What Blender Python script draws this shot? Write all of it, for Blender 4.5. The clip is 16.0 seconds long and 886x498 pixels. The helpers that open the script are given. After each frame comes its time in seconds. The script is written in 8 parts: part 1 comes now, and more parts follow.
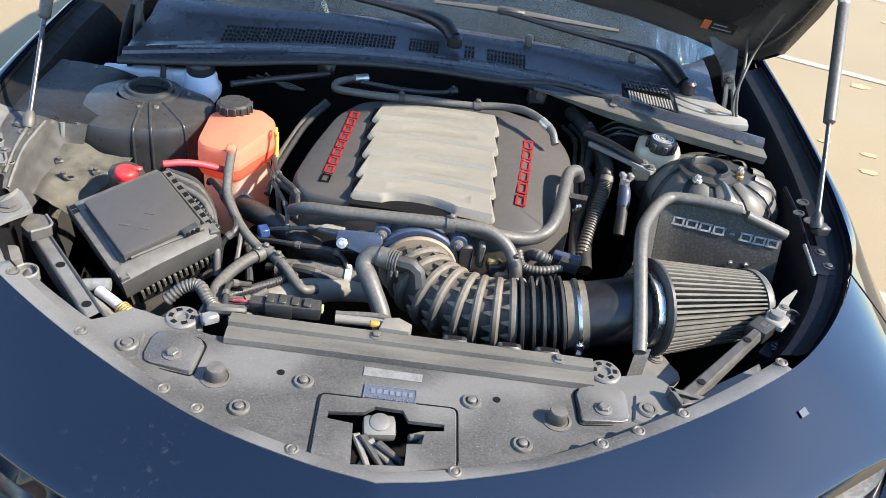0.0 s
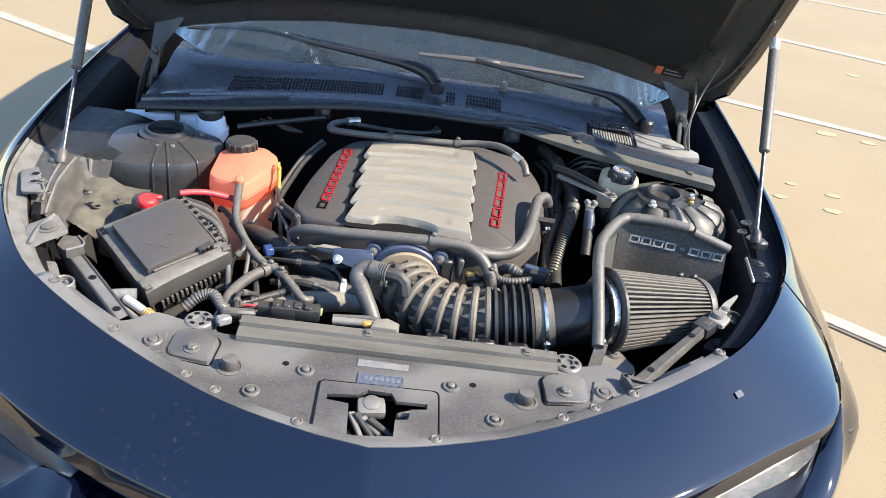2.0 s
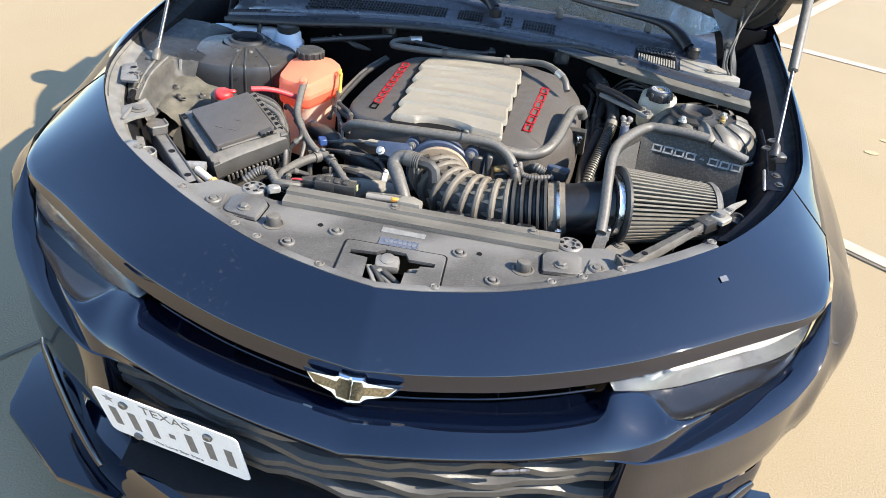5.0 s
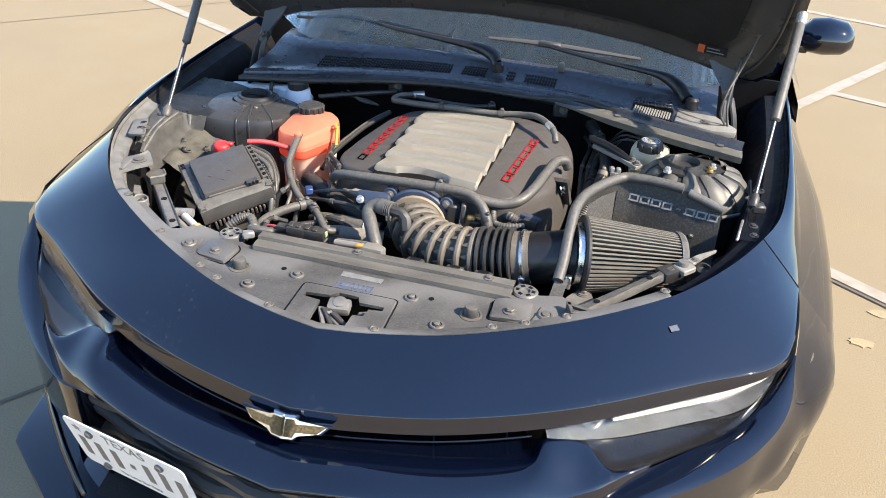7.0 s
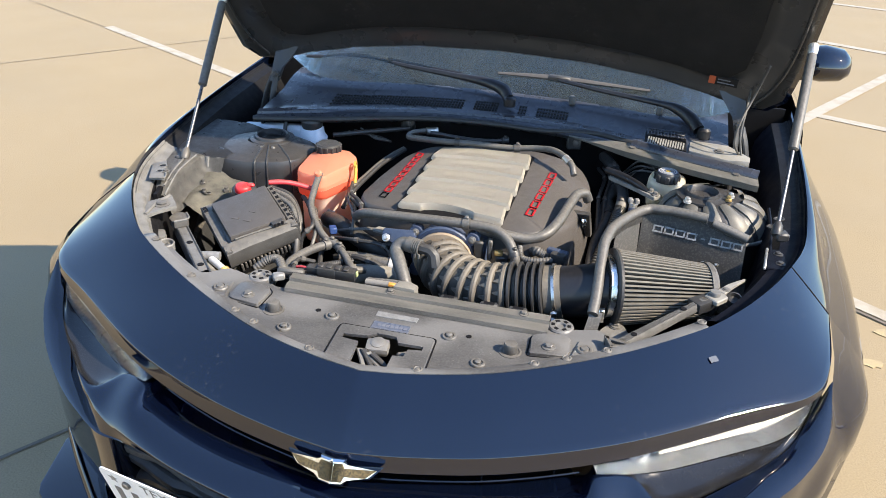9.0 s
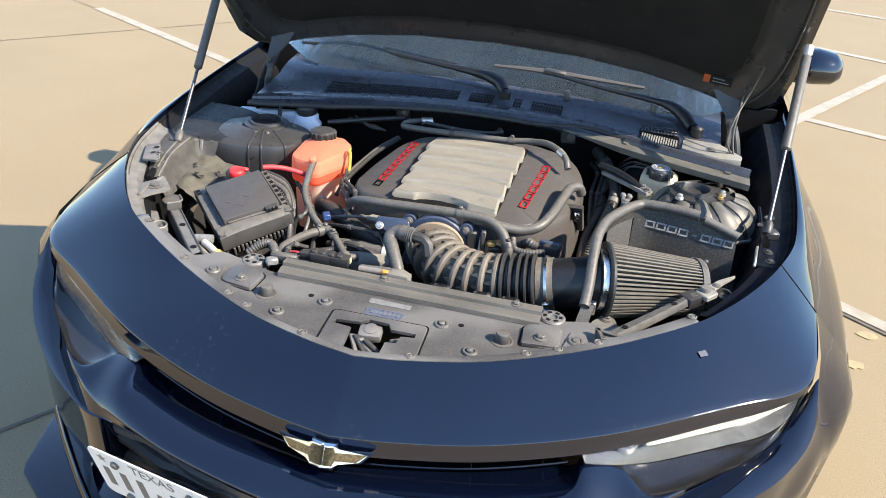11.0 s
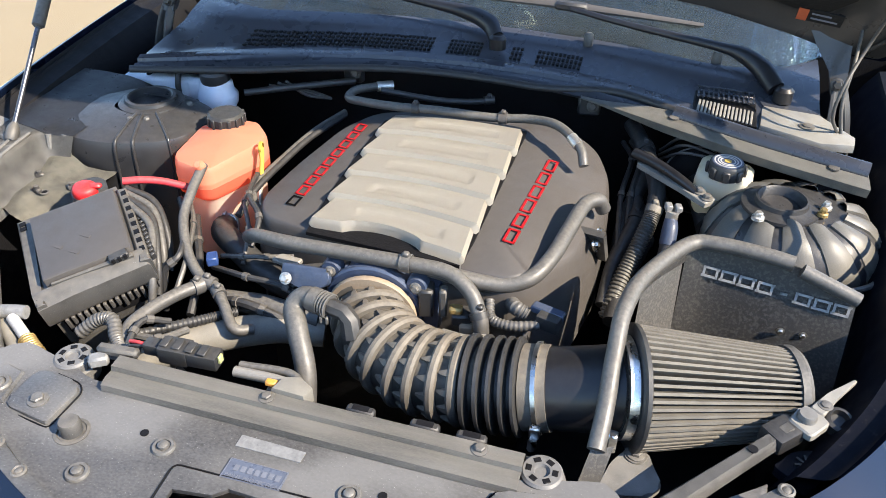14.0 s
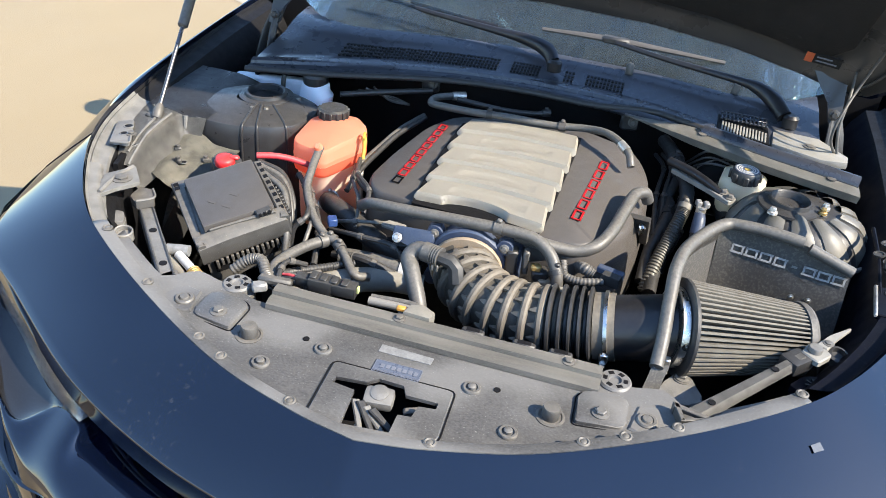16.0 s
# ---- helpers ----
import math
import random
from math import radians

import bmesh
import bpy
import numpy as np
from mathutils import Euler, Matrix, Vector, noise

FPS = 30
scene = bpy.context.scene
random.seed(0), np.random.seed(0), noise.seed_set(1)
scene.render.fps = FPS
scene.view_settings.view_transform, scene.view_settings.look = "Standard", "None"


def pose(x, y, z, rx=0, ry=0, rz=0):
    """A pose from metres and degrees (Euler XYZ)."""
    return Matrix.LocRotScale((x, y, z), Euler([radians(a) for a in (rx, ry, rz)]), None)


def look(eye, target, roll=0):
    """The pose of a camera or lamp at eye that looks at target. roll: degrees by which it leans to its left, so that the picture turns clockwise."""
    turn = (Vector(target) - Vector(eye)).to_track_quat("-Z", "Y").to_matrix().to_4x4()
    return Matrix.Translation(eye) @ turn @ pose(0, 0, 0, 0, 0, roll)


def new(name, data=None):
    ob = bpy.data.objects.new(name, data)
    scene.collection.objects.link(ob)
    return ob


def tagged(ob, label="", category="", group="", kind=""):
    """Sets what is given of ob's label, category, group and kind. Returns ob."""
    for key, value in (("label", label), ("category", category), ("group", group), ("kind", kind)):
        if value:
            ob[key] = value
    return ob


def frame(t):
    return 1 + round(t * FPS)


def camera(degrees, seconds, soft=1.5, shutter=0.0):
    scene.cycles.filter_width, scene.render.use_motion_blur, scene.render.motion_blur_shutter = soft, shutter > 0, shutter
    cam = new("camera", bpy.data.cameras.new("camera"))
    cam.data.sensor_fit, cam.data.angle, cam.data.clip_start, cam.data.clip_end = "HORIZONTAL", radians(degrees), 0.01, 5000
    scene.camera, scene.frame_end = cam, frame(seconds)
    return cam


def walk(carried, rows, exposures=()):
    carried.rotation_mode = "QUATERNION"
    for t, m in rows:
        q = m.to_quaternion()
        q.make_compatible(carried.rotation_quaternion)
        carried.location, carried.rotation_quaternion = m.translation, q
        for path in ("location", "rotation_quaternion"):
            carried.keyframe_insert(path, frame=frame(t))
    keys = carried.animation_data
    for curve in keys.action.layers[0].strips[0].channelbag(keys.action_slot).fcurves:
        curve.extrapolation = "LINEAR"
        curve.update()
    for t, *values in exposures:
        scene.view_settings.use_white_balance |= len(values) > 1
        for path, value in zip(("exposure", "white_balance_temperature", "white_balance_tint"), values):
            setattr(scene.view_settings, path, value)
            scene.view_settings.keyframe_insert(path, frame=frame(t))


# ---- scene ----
cam = camera(58.0, 16.0, soft=0.5)
PATH = [
    (0, (0.009, -0.813, 1.604), (0.081, 0.837, 0.477), 9.0),
    (0.5, (-0.05, -0.979, 1.622), (0.016, 0.702, 0.54), 8.1),
    (1, (-0.057, -1.055, 1.645), (0.003, 0.643, 0.589), 8.1),
    (1.5, (0.01, -1.041, 1.646), (0.075, 0.687, 0.641), 8.3),
    (2, (0.031, -1.019, 1.645), (0.103, 0.708, 0.639), 8.2),
    (2.5, (0.066, -1.0, 1.64), (0.151, 0.721, 0.625), 7.2),
    (3, (0.128, -0.968, 1.631), (0.195, 0.741, 0.594), 5.6),
    (3.5, (0.168, -0.949, 1.62), (0.131, 0.742, 0.552), 5.0),
    (4, (0.19, -1.034, 1.621), (0.022, 0.627, 0.52), 4.7),
    (4.5, (0.18, -1.212, 1.614), (-0.011, 0.451, 0.52), 6.4),
    (4.7, (0.192, -1.247, 1.617), (0.01, 0.409, 0.51), 6.8),
    (6.8, (0.523, -1.225, 1.647), (0.098, 0.448, 0.637), 3.5),
    (7, (0.508, -1.224, 1.647), (0.062, 0.448, 0.644), 3.2),
    (7.5, (0.458, -1.218, 1.648), (0.016, 0.466, 0.664), 3.0),
    (8, (0.418, -1.236, 1.656), (-0.028, 0.455, 0.684), 2.6),
    (8.5, (0.409, -1.249, 1.66), (-0.018, 0.457, 0.707), 2.4),
    (9, (0.404, -1.249, 1.664), (-0.008, 0.467, 0.723), 2.3),
    (11.5, (0.374, -1.265, 1.649), (-0.002, 0.449, 0.69), 4.9),
    (12, (0.336, -1.254, 1.637), (-0.051, 0.448, 0.661), 4.9),
    (12.5, (0.275, -1.181, 1.632), (-0.111, 0.514, 0.643), 4.2),
    (13, (0.261, -0.962, 1.592), (-0.133, 0.689, 0.535), 3.6),
    (13.5, (0.331, -0.65, 1.566), (-0.128, 0.932, 0.432), 2.0),
    (14, (0.378, -0.516, 1.552), (-0.069, 1.045, 0.384), 1.2),
    (14.5, (0.378, -0.54, 1.566), (-0.081, 1.009, 0.387), 0.8),
    (15, (0.363, -0.621, 1.583), (-0.085, 0.942, 0.418), 2.5),
    (15.5, (0.314, -0.735, 1.597), (-0.089, 0.86, 0.46), 5.1),
    (16, (0.271, -0.878, 1.61), (-0.126, 0.754, 0.523), 5.7),
]
walk(cam, [(t, look(eye, target, roll)) for t, eye, target, roll in PATH], ((0.0, 1.56, 6480, 11), (1.0, 1.58, 6530, 11), (2.5, 1.58, 6650, 13), (4.5, 1.66, 6580, 11), (7.0, 1.42, 6750, 13), (12.5, 1.42, 6700, 12), (13.3, 1.56, 6720, 13), (16.0, 1.58, 6550, 11)))

# ---- light ----
SUN_DIR = Vector((1.13, -0.25, 1.0)).normalized()
world = bpy.data.worlds.new("sky_world")
scene.world = world
world.use_nodes = True
wn = world.node_tree
sky = wn.nodes.new("ShaderNodeTexSky")
sky.sky_type = "NISHITA"
sky.sun_disc = False
sky.sun_elevation = math.asin(SUN_DIR.z)
sky.sun_rotation = math.atan2(SUN_DIR.x, SUN_DIR.y)
sky.air_density, sky.dust_density, sky.ozone_density = 1.25, 0.15, 5.0
wn.nodes["Background"].inputs["Strength"].default_value = 0.15
wn.links.new(sky.outputs["Color"], wn.nodes["Background"].inputs["Color"])
sun_data = bpy.data.lights.new("sun", "SUN")
sun_data.energy, sun_data.angle, sun_data.color = 4.25, radians(0.53), (1.0, 0.90, 0.735)
sun = new("sun", sun_data)
sun.matrix_world = look(SUN_DIR * 30, (0, 0, 0))

# ---- materials ----


def material(name, base, rough=0.5, metal=0.0, second=None, amount=0.5, scale=40.0, detail=6.0, bump=0.15, bump_scale=300.0,
             dust=0.0, dust_colour=(0.30, 0.26, 0.20), coat=0.0, spec=0.5, low=0.4, high=0.65, island=False, stretch=None, specks=0.0):
    """A procedural surface: base colour, a second tone in soft patches, dust that lies on upward faces in clouds, fine relief."""
    m = bpy.data.materials.new(name)
    m.use_nodes = True
    nt = m.node_tree
    n, link = nt.nodes, nt.links
    b = n["Principled BSDF"]
    b.inputs["Roughness"].default_value = rough
    b.inputs["Metallic"].default_value = metal
    b.inputs["Coat Weight"].default_value = coat
    b.inputs["Coat Roughness"].default_value = 0.03
    b.inputs["Specular IOR Level"].default_value = spec
    co = n.new("ShaderNodeTexCoord")
    src = co.outputs["Object"]
    if stretch:
        mp = n.new("ShaderNodeMapping")
        mp.inputs["Scale"].default_value = stretch
        link.new(src, mp.inputs["Vector"])
        src = mp.outputs["Vector"]

    def cloud(sc, det, lo, hi):
        t = n.new("ShaderNodeTexNoise")
        t.inputs["Scale"].default_value, t.inputs["Detail"].default_value = sc, det
        link.new(src, t.inputs["Vector"])
        r = n.new("ShaderNodeMapRange")
        r.inputs["From Min"].default_value, r.inputs["From Max"].default_value = lo, hi
        link.new(t.outputs["Fac"], r.inputs["Value"])
        return r.outputs["Result"]

    def mixed(fac, a, c):
        mx = n.new("ShaderNodeMix")
        mx.data_type = "RGBA"
        link.new(fac, mx.inputs["Factor"])
        for sock, v in ((mx.inputs["A"], a), (mx.inputs["B"], c)):
            if isinstance(v, tuple):
                sock.default_value = (*v, 1)
            else:
                link.new(v, sock)
        return mx.outputs["Result"]

    def times(a, v):
        k = n.new("ShaderNodeMath")
        k.operation = "MULTIPLY"
        link.new(a, k.inputs[0])
        if isinstance(v, float):
            k.inputs[1].default_value = v
        else:
            link.new(v, k.inputs[1])
        return k.outputs["Value"]

    second = second or tuple(v * 0.65 for v in base)
    colour = mixed(times(cloud(scale, detail, low, high), amount), base, second)
    fine = cloud(bump_scale, 4.0, 0.3, 0.7)
    colour = mixed(times(fine, 0.30), colour, tuple(min(1.0, v * 1.6) for v in base))
    if dust > 0:
        geo = n.new("ShaderNodeNewGeometry")
        sep = n.new("ShaderNodeSeparateXYZ")
        link.new(geo.outputs["Normal"], sep.inputs["Vector"])
        up = n.new("ShaderNodeMapRange")
        up.inputs["From Min"].default_value, up.inputs["From Max"].default_value = 0.1, 0.95
        link.new(sep.outputs["Z"], up.inputs["Value"])
        even = n.new("ShaderNodeMath")
        even.operation = "MULTIPLY_ADD"
        even.inputs[1].default_value, even.inputs[2].default_value = 0.55, 0.30
        link.new(cloud(scale * 4.0, 14.0, 0.36, 0.66), even.inputs[0])
        grime = times(times(even.outputs["Value"], up.outputs["Result"]), dust)
        colour = mixed(grime, colour, dust_colour)
    if specks > 0:
        colour = mixed(times(cloud(700.0, 2.0, 0.70, 0.76), specks), colour, (0.32, 0.31, 0.29))
        colour = mixed(times(times(cloud(90.0, 6.0, 0.60, 0.70), cloud(5.0, 3.0, 0.55, 0.7)), specks * 0.4), colour, (0.30, 0.29, 0.27))
    if island:
        geo2 = n.new("ShaderNodeNewGeometry")
        colour = mixed(times(geo2.outputs["Random Per Island"], 0.3), colour, second)
    link.new(colour, b.inputs["Base Color"])
    rr = n.new("ShaderNodeMapRange")
    rr.inputs["To Min"].default_value, rr.inputs["To Max"].default_value = max(0.02, rough - 0.08), min(1.0, rough + 0.12)
    link.new(cloud(scale * 1.7, 5.0, 0.3, 0.7), rr.inputs["Value"])
    link.new(rr.outputs["Result"], b.inputs["Roughness"])
    if bump > 0:
        bp = n.new("ShaderNodeBump")
        bp.inputs["Strength"].default_value, bp.inputs["Distance"].default_value = bump, 0.002
        link.new(fine, bp.inputs["Height"])
        link.new(bp.outputs["Normal"], b.inputs["Normal"])
    return m


def glassy(name, colour=(1, 1, 1), rough=0.02, ior=1.45):
    m = bpy.data.materials.new(name)
    m.use_nodes = True
    b = m.node_tree.nodes["Principled BSDF"]
    b.inputs["Base Color"].default_value = (*colour, 1)
    b.inputs["Transmission Weight"].default_value = 1.0
    b.inputs["Roughness"].default_value = rough
    b.inputs["IOR"].default_value = ior
    return m


def milky(name, colour, sub, radius, rough=0.35, second=None):
    """Translucent moulded plastic."""
    m = material(name, colour, rough, second=second or tuple(v * 0.85 for v in colour), scale=14, bump=0.04, bump_scale=900, amount=0.6)
    b = m.node_tree.nodes["Principled BSDF"]
    b.inputs["Subsurface Weight"].default_value = sub
    b.inputs["Subsurface Radius"].default_value = radius
    b.inputs["Subsurface Scale"].default_value = 0.05
    return m


def see_through(name, colour, through_colour, share=0.5, rough=0.38):
    """Thin moulded plastic that lets daylight through diffusely."""
    m = material(name, colour, rough, second=tuple(v * 0.9 for v in colour), scale=14, bump=0.04, bump_scale=900, amount=0.6)
    nt = m.node_tree
    glow = nt.nodes.new("ShaderNodeBsdfTranslucent")
    glow.inputs["Color"].default_value = (*through_colour, 1)
    mix = nt.nodes.new("ShaderNodeMixShader")
    mix.inputs["Fac"].default_value = share
    nt.links.new(nt.nodes["Principled BSDF"].outputs["BSDF"], mix.inputs[1])
    nt.links.new(glow.outputs["BSDF"], mix.inputs[2])
    nt.links.new(mix.outputs["Shader"], nt.nodes["Material Output"].inputs["Surface"])
    return m


PAINT = material("navy_black_metallic_paint", (0.0012, 0.0027, 0.0088), 0.45, 0.0, second=(0.0016, 0.0034, 0.0108), scale=6, bump=0.0, coat=1.0, spec=0.0, specks=0.14)
PAINT.node_tree.nodes["Principled BSDF"].inputs["Coat IOR"].default_value = 1.74
PAINT_BAY = material("navy_body_paint_in_bay", (0.0032, 0.0042, 0.0085), 0.45, 0.0, second=(0.0055, 0.0066, 0.0105), scale=16, bump=0.05, coat=0.02, dust=0.05, dust_colour=(0.08, 0.078, 0.075), spec=0.08, specks=0.15)
GLOSS_BLACK = material("gloss_black_trim", (0.006, 0.006, 0.007), 0.12, scale=20, bump=0.02, coat=0.6)
SMOKED = material("smoked_lamp_plastic", (0.012, 0.012, 0.013), 0.10, second=(0.018, 0.018, 0.018), scale=18, bump=0.0, coat=0.0, spec=0.45)
BLACK = material("black_plastic", (0.021, 0.021, 0.022), 0.45, scale=30, bump=0.12, bump_scale=900, dust=0.30, dust_colour=(0.16, 0.15, 0.13))
# near-black standing in for unlit depth: bay shell, holes, slots and gaps
DARK = material("near_black_bay_fill", (0.005, 0.005, 0.006), 0.6, scale=25, bump=0.2, dust=0.06, dust_colour=(0.06, 0.055, 0.05), spec=0.2)
DUSTY = material("dusty_black_plastic", (0.064, 0.061, 0.057), 0.50, second=(0.028, 0.0275, 0.027), scale=16, detail=12, amount=0.9, bump=0.15, bump_scale=800, dust=0.55, dust_colour=(0.235, 0.212, 0.175), low=0.4, high=0.62, specks=0.5)
PANEL = material("dusty_grey_cover_plastic", (0.122, 0.120, 0.116), 0.38, second=(0.022, 0.022, 0.024), scale=7.5, detail=10, amount=0.9, bump=0.05, bump_scale=350, dust=0.16, dust_colour=(0.285, 0.270, 0.238), low=0.44, high=0.59, specks=1.0, stretch=(0.7, 1.0, 1.0))
RAIL = material("grey_dusty_rail_plastic", (0.21, 0.200, 0.182), 0.5, second=(0.085, 0.082, 0.077), scale=20, detail=13, amount=0.95, bump=0.15, bump_scale=700, dust=0.55, dust_colour=(0.36, 0.33, 0.275), specks=0.6, stretch=(0.25, 1.8, 1.0))
COVER = material("charcoal_cover_plastic", (0.068, 0.062, 0.058), 0.46, scale=20, amount=0.25, bump=0.12, bump_scale=1500, dust=0.22, dust_colour=(0.125, 0.117, 0.108), spec=0.35)
SILVER = material("satin_silver_plastic", (0.45, 0.418, 0.353), 0.36, 0.0, second=(0.41, 0.38, 0.32), scale=11, amount=0.4, bump=0.04, bump_scale=1500, dust=0.12, dust_colour=(0.40, 0.37, 0.30))
RUBBER = material("dusty_rubber_hose", (0.060, 0.058, 0.055), 0.46, second=(0.032, 0.031, 0.030), scale=45, detail=10, amount=0.6, bump=0.07, bump_scale=500, dust=0.55, dust_colour=(0.24, 0.222, 0.19), specks=0.4)
TAN_RUBBER = material("tan_intake_rubber", (0.100, 0.088, 0.072), 0.62, second=(0.050, 0.045, 0.038), scale=26, detail=10, amount=0.85, bump=0.2, bump_scale=800, dust=0.62, dust_colour=(0.27, 0.228, 0.168))
TUBE_BLACK = material("satin_black_intake_tube", (0.009, 0.009, 0.011), 0.35, scale=25, bump=0.03, bump_scale=1200, dust=0.07, dust_colour=(0.16, 0.15, 0.13))
SHIELD = material("speckled_black_sheet_metal", (0.060, 0.059, 0.057), 0.40, 0.0, second=(0.125, 0.118, 0.108), scale=230, amount=0.8, bump=0.15, bump_scale=700, dust=0.3, dust_colour=(0.24, 0.22, 0.19), low=0.5, high=0.60, specks=0.6)
FILTER = material("dry_grey_filter_media", (0.125, 0.115, 0.096), 0.85, second=(0.075, 0.069, 0.058), scale=40, amount=0.8, bump=0.25, bump_scale=900, dust=0.3, dust_colour=(0.21, 0.193, 0.16))
STEEL = material("bright_steel", (0.62, 0.61, 0.58), 0.28, 1.0, second=(0.42, 0.41, 0.39), scale=40, amount=0.5, bump=0.1)
ALU = material("cast_aluminium", (0.58, 0.565, 0.53), 0.42, 0.85, second=(0.36, 0.35, 0.33), scale=35, amount=0.6, bump=0.25, dust=0.3, dust_colour=(0.3, 0.27, 0.22))
ZINC = material("dull_grey_fastener", (0.125, 0.12, 0.112), 0.5, 0.2, second=(0.06, 0.058, 0.055), scale=140, amount=0.8, bump=0.15, bump_scale=900, dust=0.35, dust_colour=(0.23, 0.215, 0.185))
BRASS = material("tarnished_brass", (0.42, 0.29, 0.11), 0.45, 0.7, second=(0.25, 0.17, 0.07), scale=80, amount=0.6, bump=0.2)
RUST = material("tan_cast_ring", (0.27, 0.205, 0.14), 0.6, 0.0, second=(0.24, 0.185, 0.125), scale=90, amount=0.6, bump=0.08)
RED = material("red_moulded_plastic", (0.55, 0.018, 0.022), 0.4, scale=50, bump=0.1, dust=0.15)
RED_INK = material("red_inlay", (0.36, 0.010, 0.013), 0.4, scale=80, bump=0.0)
CABLE_RED = material("red_cable_sheath", (0.42, 0.03, 0.04), 0.5, scale=60, bump=0.1, dust=0.2)
YELLOW = material("yellow_dipstick_plastic", (0.50, 0.33, 0.05), 0.4, scale=60, bump=0.05)
BLUE = material("blue_connector_plastic", (0.025, 0.055, 0.16), 0.4, scale=60, bump=0.05)
BLUE_DULL = material("slate_blue_cast_plastic", (0.030, 0.046, 0.085), 0.42, second=(0.05, 0.065, 0.10), scale=60, bump=0.1, dust=0.18, dust_colour=(0.20, 0.19, 0.17))
GREEN = material("pale_green_lock_tab", (0.34, 0.36, 0.16), 0.45, scale=60, bump=0.0)
AMBER = material("amber_lock_tab", (0.6, 0.26, 0.05), 0.4, scale=60, bump=0.0)
TANK = see_through("coolant_tinted_tank_plastic", (0.80, 0.33, 0.21), (0.98, 0.40, 0.25))
TANK_RED = see_through("coolant_filled_tank_plastic", (0.80, 0.17, 0.10), (0.98, 0.20, 0.11))
TANK_LOW = see_through("clouded_white_tank_plastic", (0.68, 0.57, 0.48), (0.90, 0.72, 0.60))
WHITE_TANK = see_through("white_reservoir_plastic", (0.86, 0.80, 0.64), (1.0, 0.93, 0.72), 0.6)
BLUE_TANK = milky("pale_washer_plastic", (0.62, 0.68, 0.78), 0.3, (0.8, 0.9, 1.0))
LABEL_WHITE = material("weathered_white_label", (0.42, 0.415, 0.40), 0.45, second=(0.30, 0.30, 0.295), scale=120, amount=0.5, bump=0.05)
LABEL_GREY = material("grey_blue_label", (0.085, 0.10, 0.135), 0.3, second=(0.06, 0.07, 0.095), scale=90, amount=0.5, bump=0.03)
INK = material("pale_print", (0.135, 0.145, 0.17), 0.45, scale=100, bump=0.0)
INK_DARK = material("dark_print", (0.13, 0.128, 0.125), 0.5, scale=100, bump=0.0)
ETCH = material("dull_metal_marking", (0.24, 0.24, 0.235), 0.5, 0.0, second=(0.17, 0.17, 0.165), scale=120, amount=0.6, bump=0.05)
PLATE = material("white_reflective_plate", (0.70, 0.71, 0.72), 0.35, second=(0.62, 0.63, 0.645), scale=60, amount=0.4, bump=0.02)
CHROME = material("chrome", (0.80, 0.81, 0.83), 0.10, 1.0, scale=60, bump=0.02, second=(0.6, 0.61, 0.63))
EMBLEM = material("dirty_gold_emblem", (0.17, 0.125, 0.060), 0.45, 0.5, second=(0.055, 0.045, 0.030), scale=260, amount=0.95, bump=0.5, low=0.42, high=0.58)
FELT = material("black_hood_felt", (0.0085, 0.0085, 0.0085), 0.8, second=(0.014, 0.0135, 0.013), scale=9, amount=0.7, bump=0.3, bump_scale=350, spec=0.25, specks=0.35)
HOOD_IN = material("hood_inner_black", (0.026, 0.0255, 0.025), 0.30, second=(0.038, 0.037, 0.035), scale=10, amount=0.6, bump=0.06, dust=0.05, coat=0.2)
SEAL = material("rubber_seal", (0.016, 0.016, 0.017), 0.5, scale=40, bump=0.15, dust=0.3, dust_colour=(0.10, 0.095, 0.085))
# black grained plastic, with skylight painted in as a blue lean
COWL = material("sky_tinted_cowl_plastic", (0.030, 0.033, 0.042), 0.28, scale=18, amount=0.3, bump=0.05, bump_scale=1100, dust=0.12, dust_colour=(0.09, 0.094, 0.105), coat=0.25)
# grey set pale to stand for underhood plastic caught by the sun
LIT_PLASTIC = material("lit_grey_underhood_plastic", (0.17, 0.16, 0.137), 0.55, second=(0.085, 0.08, 0.072), scale=22, amount=0.85, bump=0.15, bump_scale=800, dust=0.45, dust_colour=(0.33, 0.30, 0.24), specks=0.3)
GLASS = glassy("windscreen_glass", (0.46, 0.58, 0.58))
BEAM = material("dark_painted_steel_beam", (0.050, 0.051, 0.054), 0.38, 0.0, second=(0.028, 0.028, 0.030), scale=40, amount=0.8, bump=0.12, bump_scale=700, dust=0.30, dust_colour=(0.15, 0.145, 0.135), specks=0.7)
TAPE = material("grey_blue_tape", (0.07, 0.08, 0.10), 0.8, scale=200, bump=0.05)
# black liner plastic; also the shade tone of the rear wing and ribbed dome
LINER_DARK = material("black_and_shaded_liner_plastic", (0.026, 0.026, 0.028), 0.34, second=(0.016, 0.016, 0.017), scale=30, amount=0.8, bump=0.08, bump_scale=900, dust=0.22, dust_colour=(0.16, 0.15, 0.135), specks=0.2)
LINER = material("grey_black_liner_plastic", (0.060, 0.059, 0.058), 0.36, second=(0.042, 0.042, 0.043), scale=30, amount=0.8, bump=0.12, bump_scale=900, dust=0.2, dust_colour=(0.15, 0.14, 0.125), specks=0.2)
PALE_LINER = material("lit_tan_liner", (0.21, 0.198, 0.16), 0.6, second=(0.10, 0.096, 0.083), scale=34, detail=12, amount=0.95, bump=0.3, bump_scale=800, specks=0.4)
# dusty grey set pale to stand for pressed parts in sun
LIT_GREY = material("lit_dusty_grey_panel", (0.145, 0.141, 0.132), 0.5, second=(0.070, 0.069, 0.066), scale=38, detail=12, amount=0.9, bump=0.2, bump_scale=800, dust=0.4, dust_colour=(0.20, 0.19, 0.168), specks=0.45)
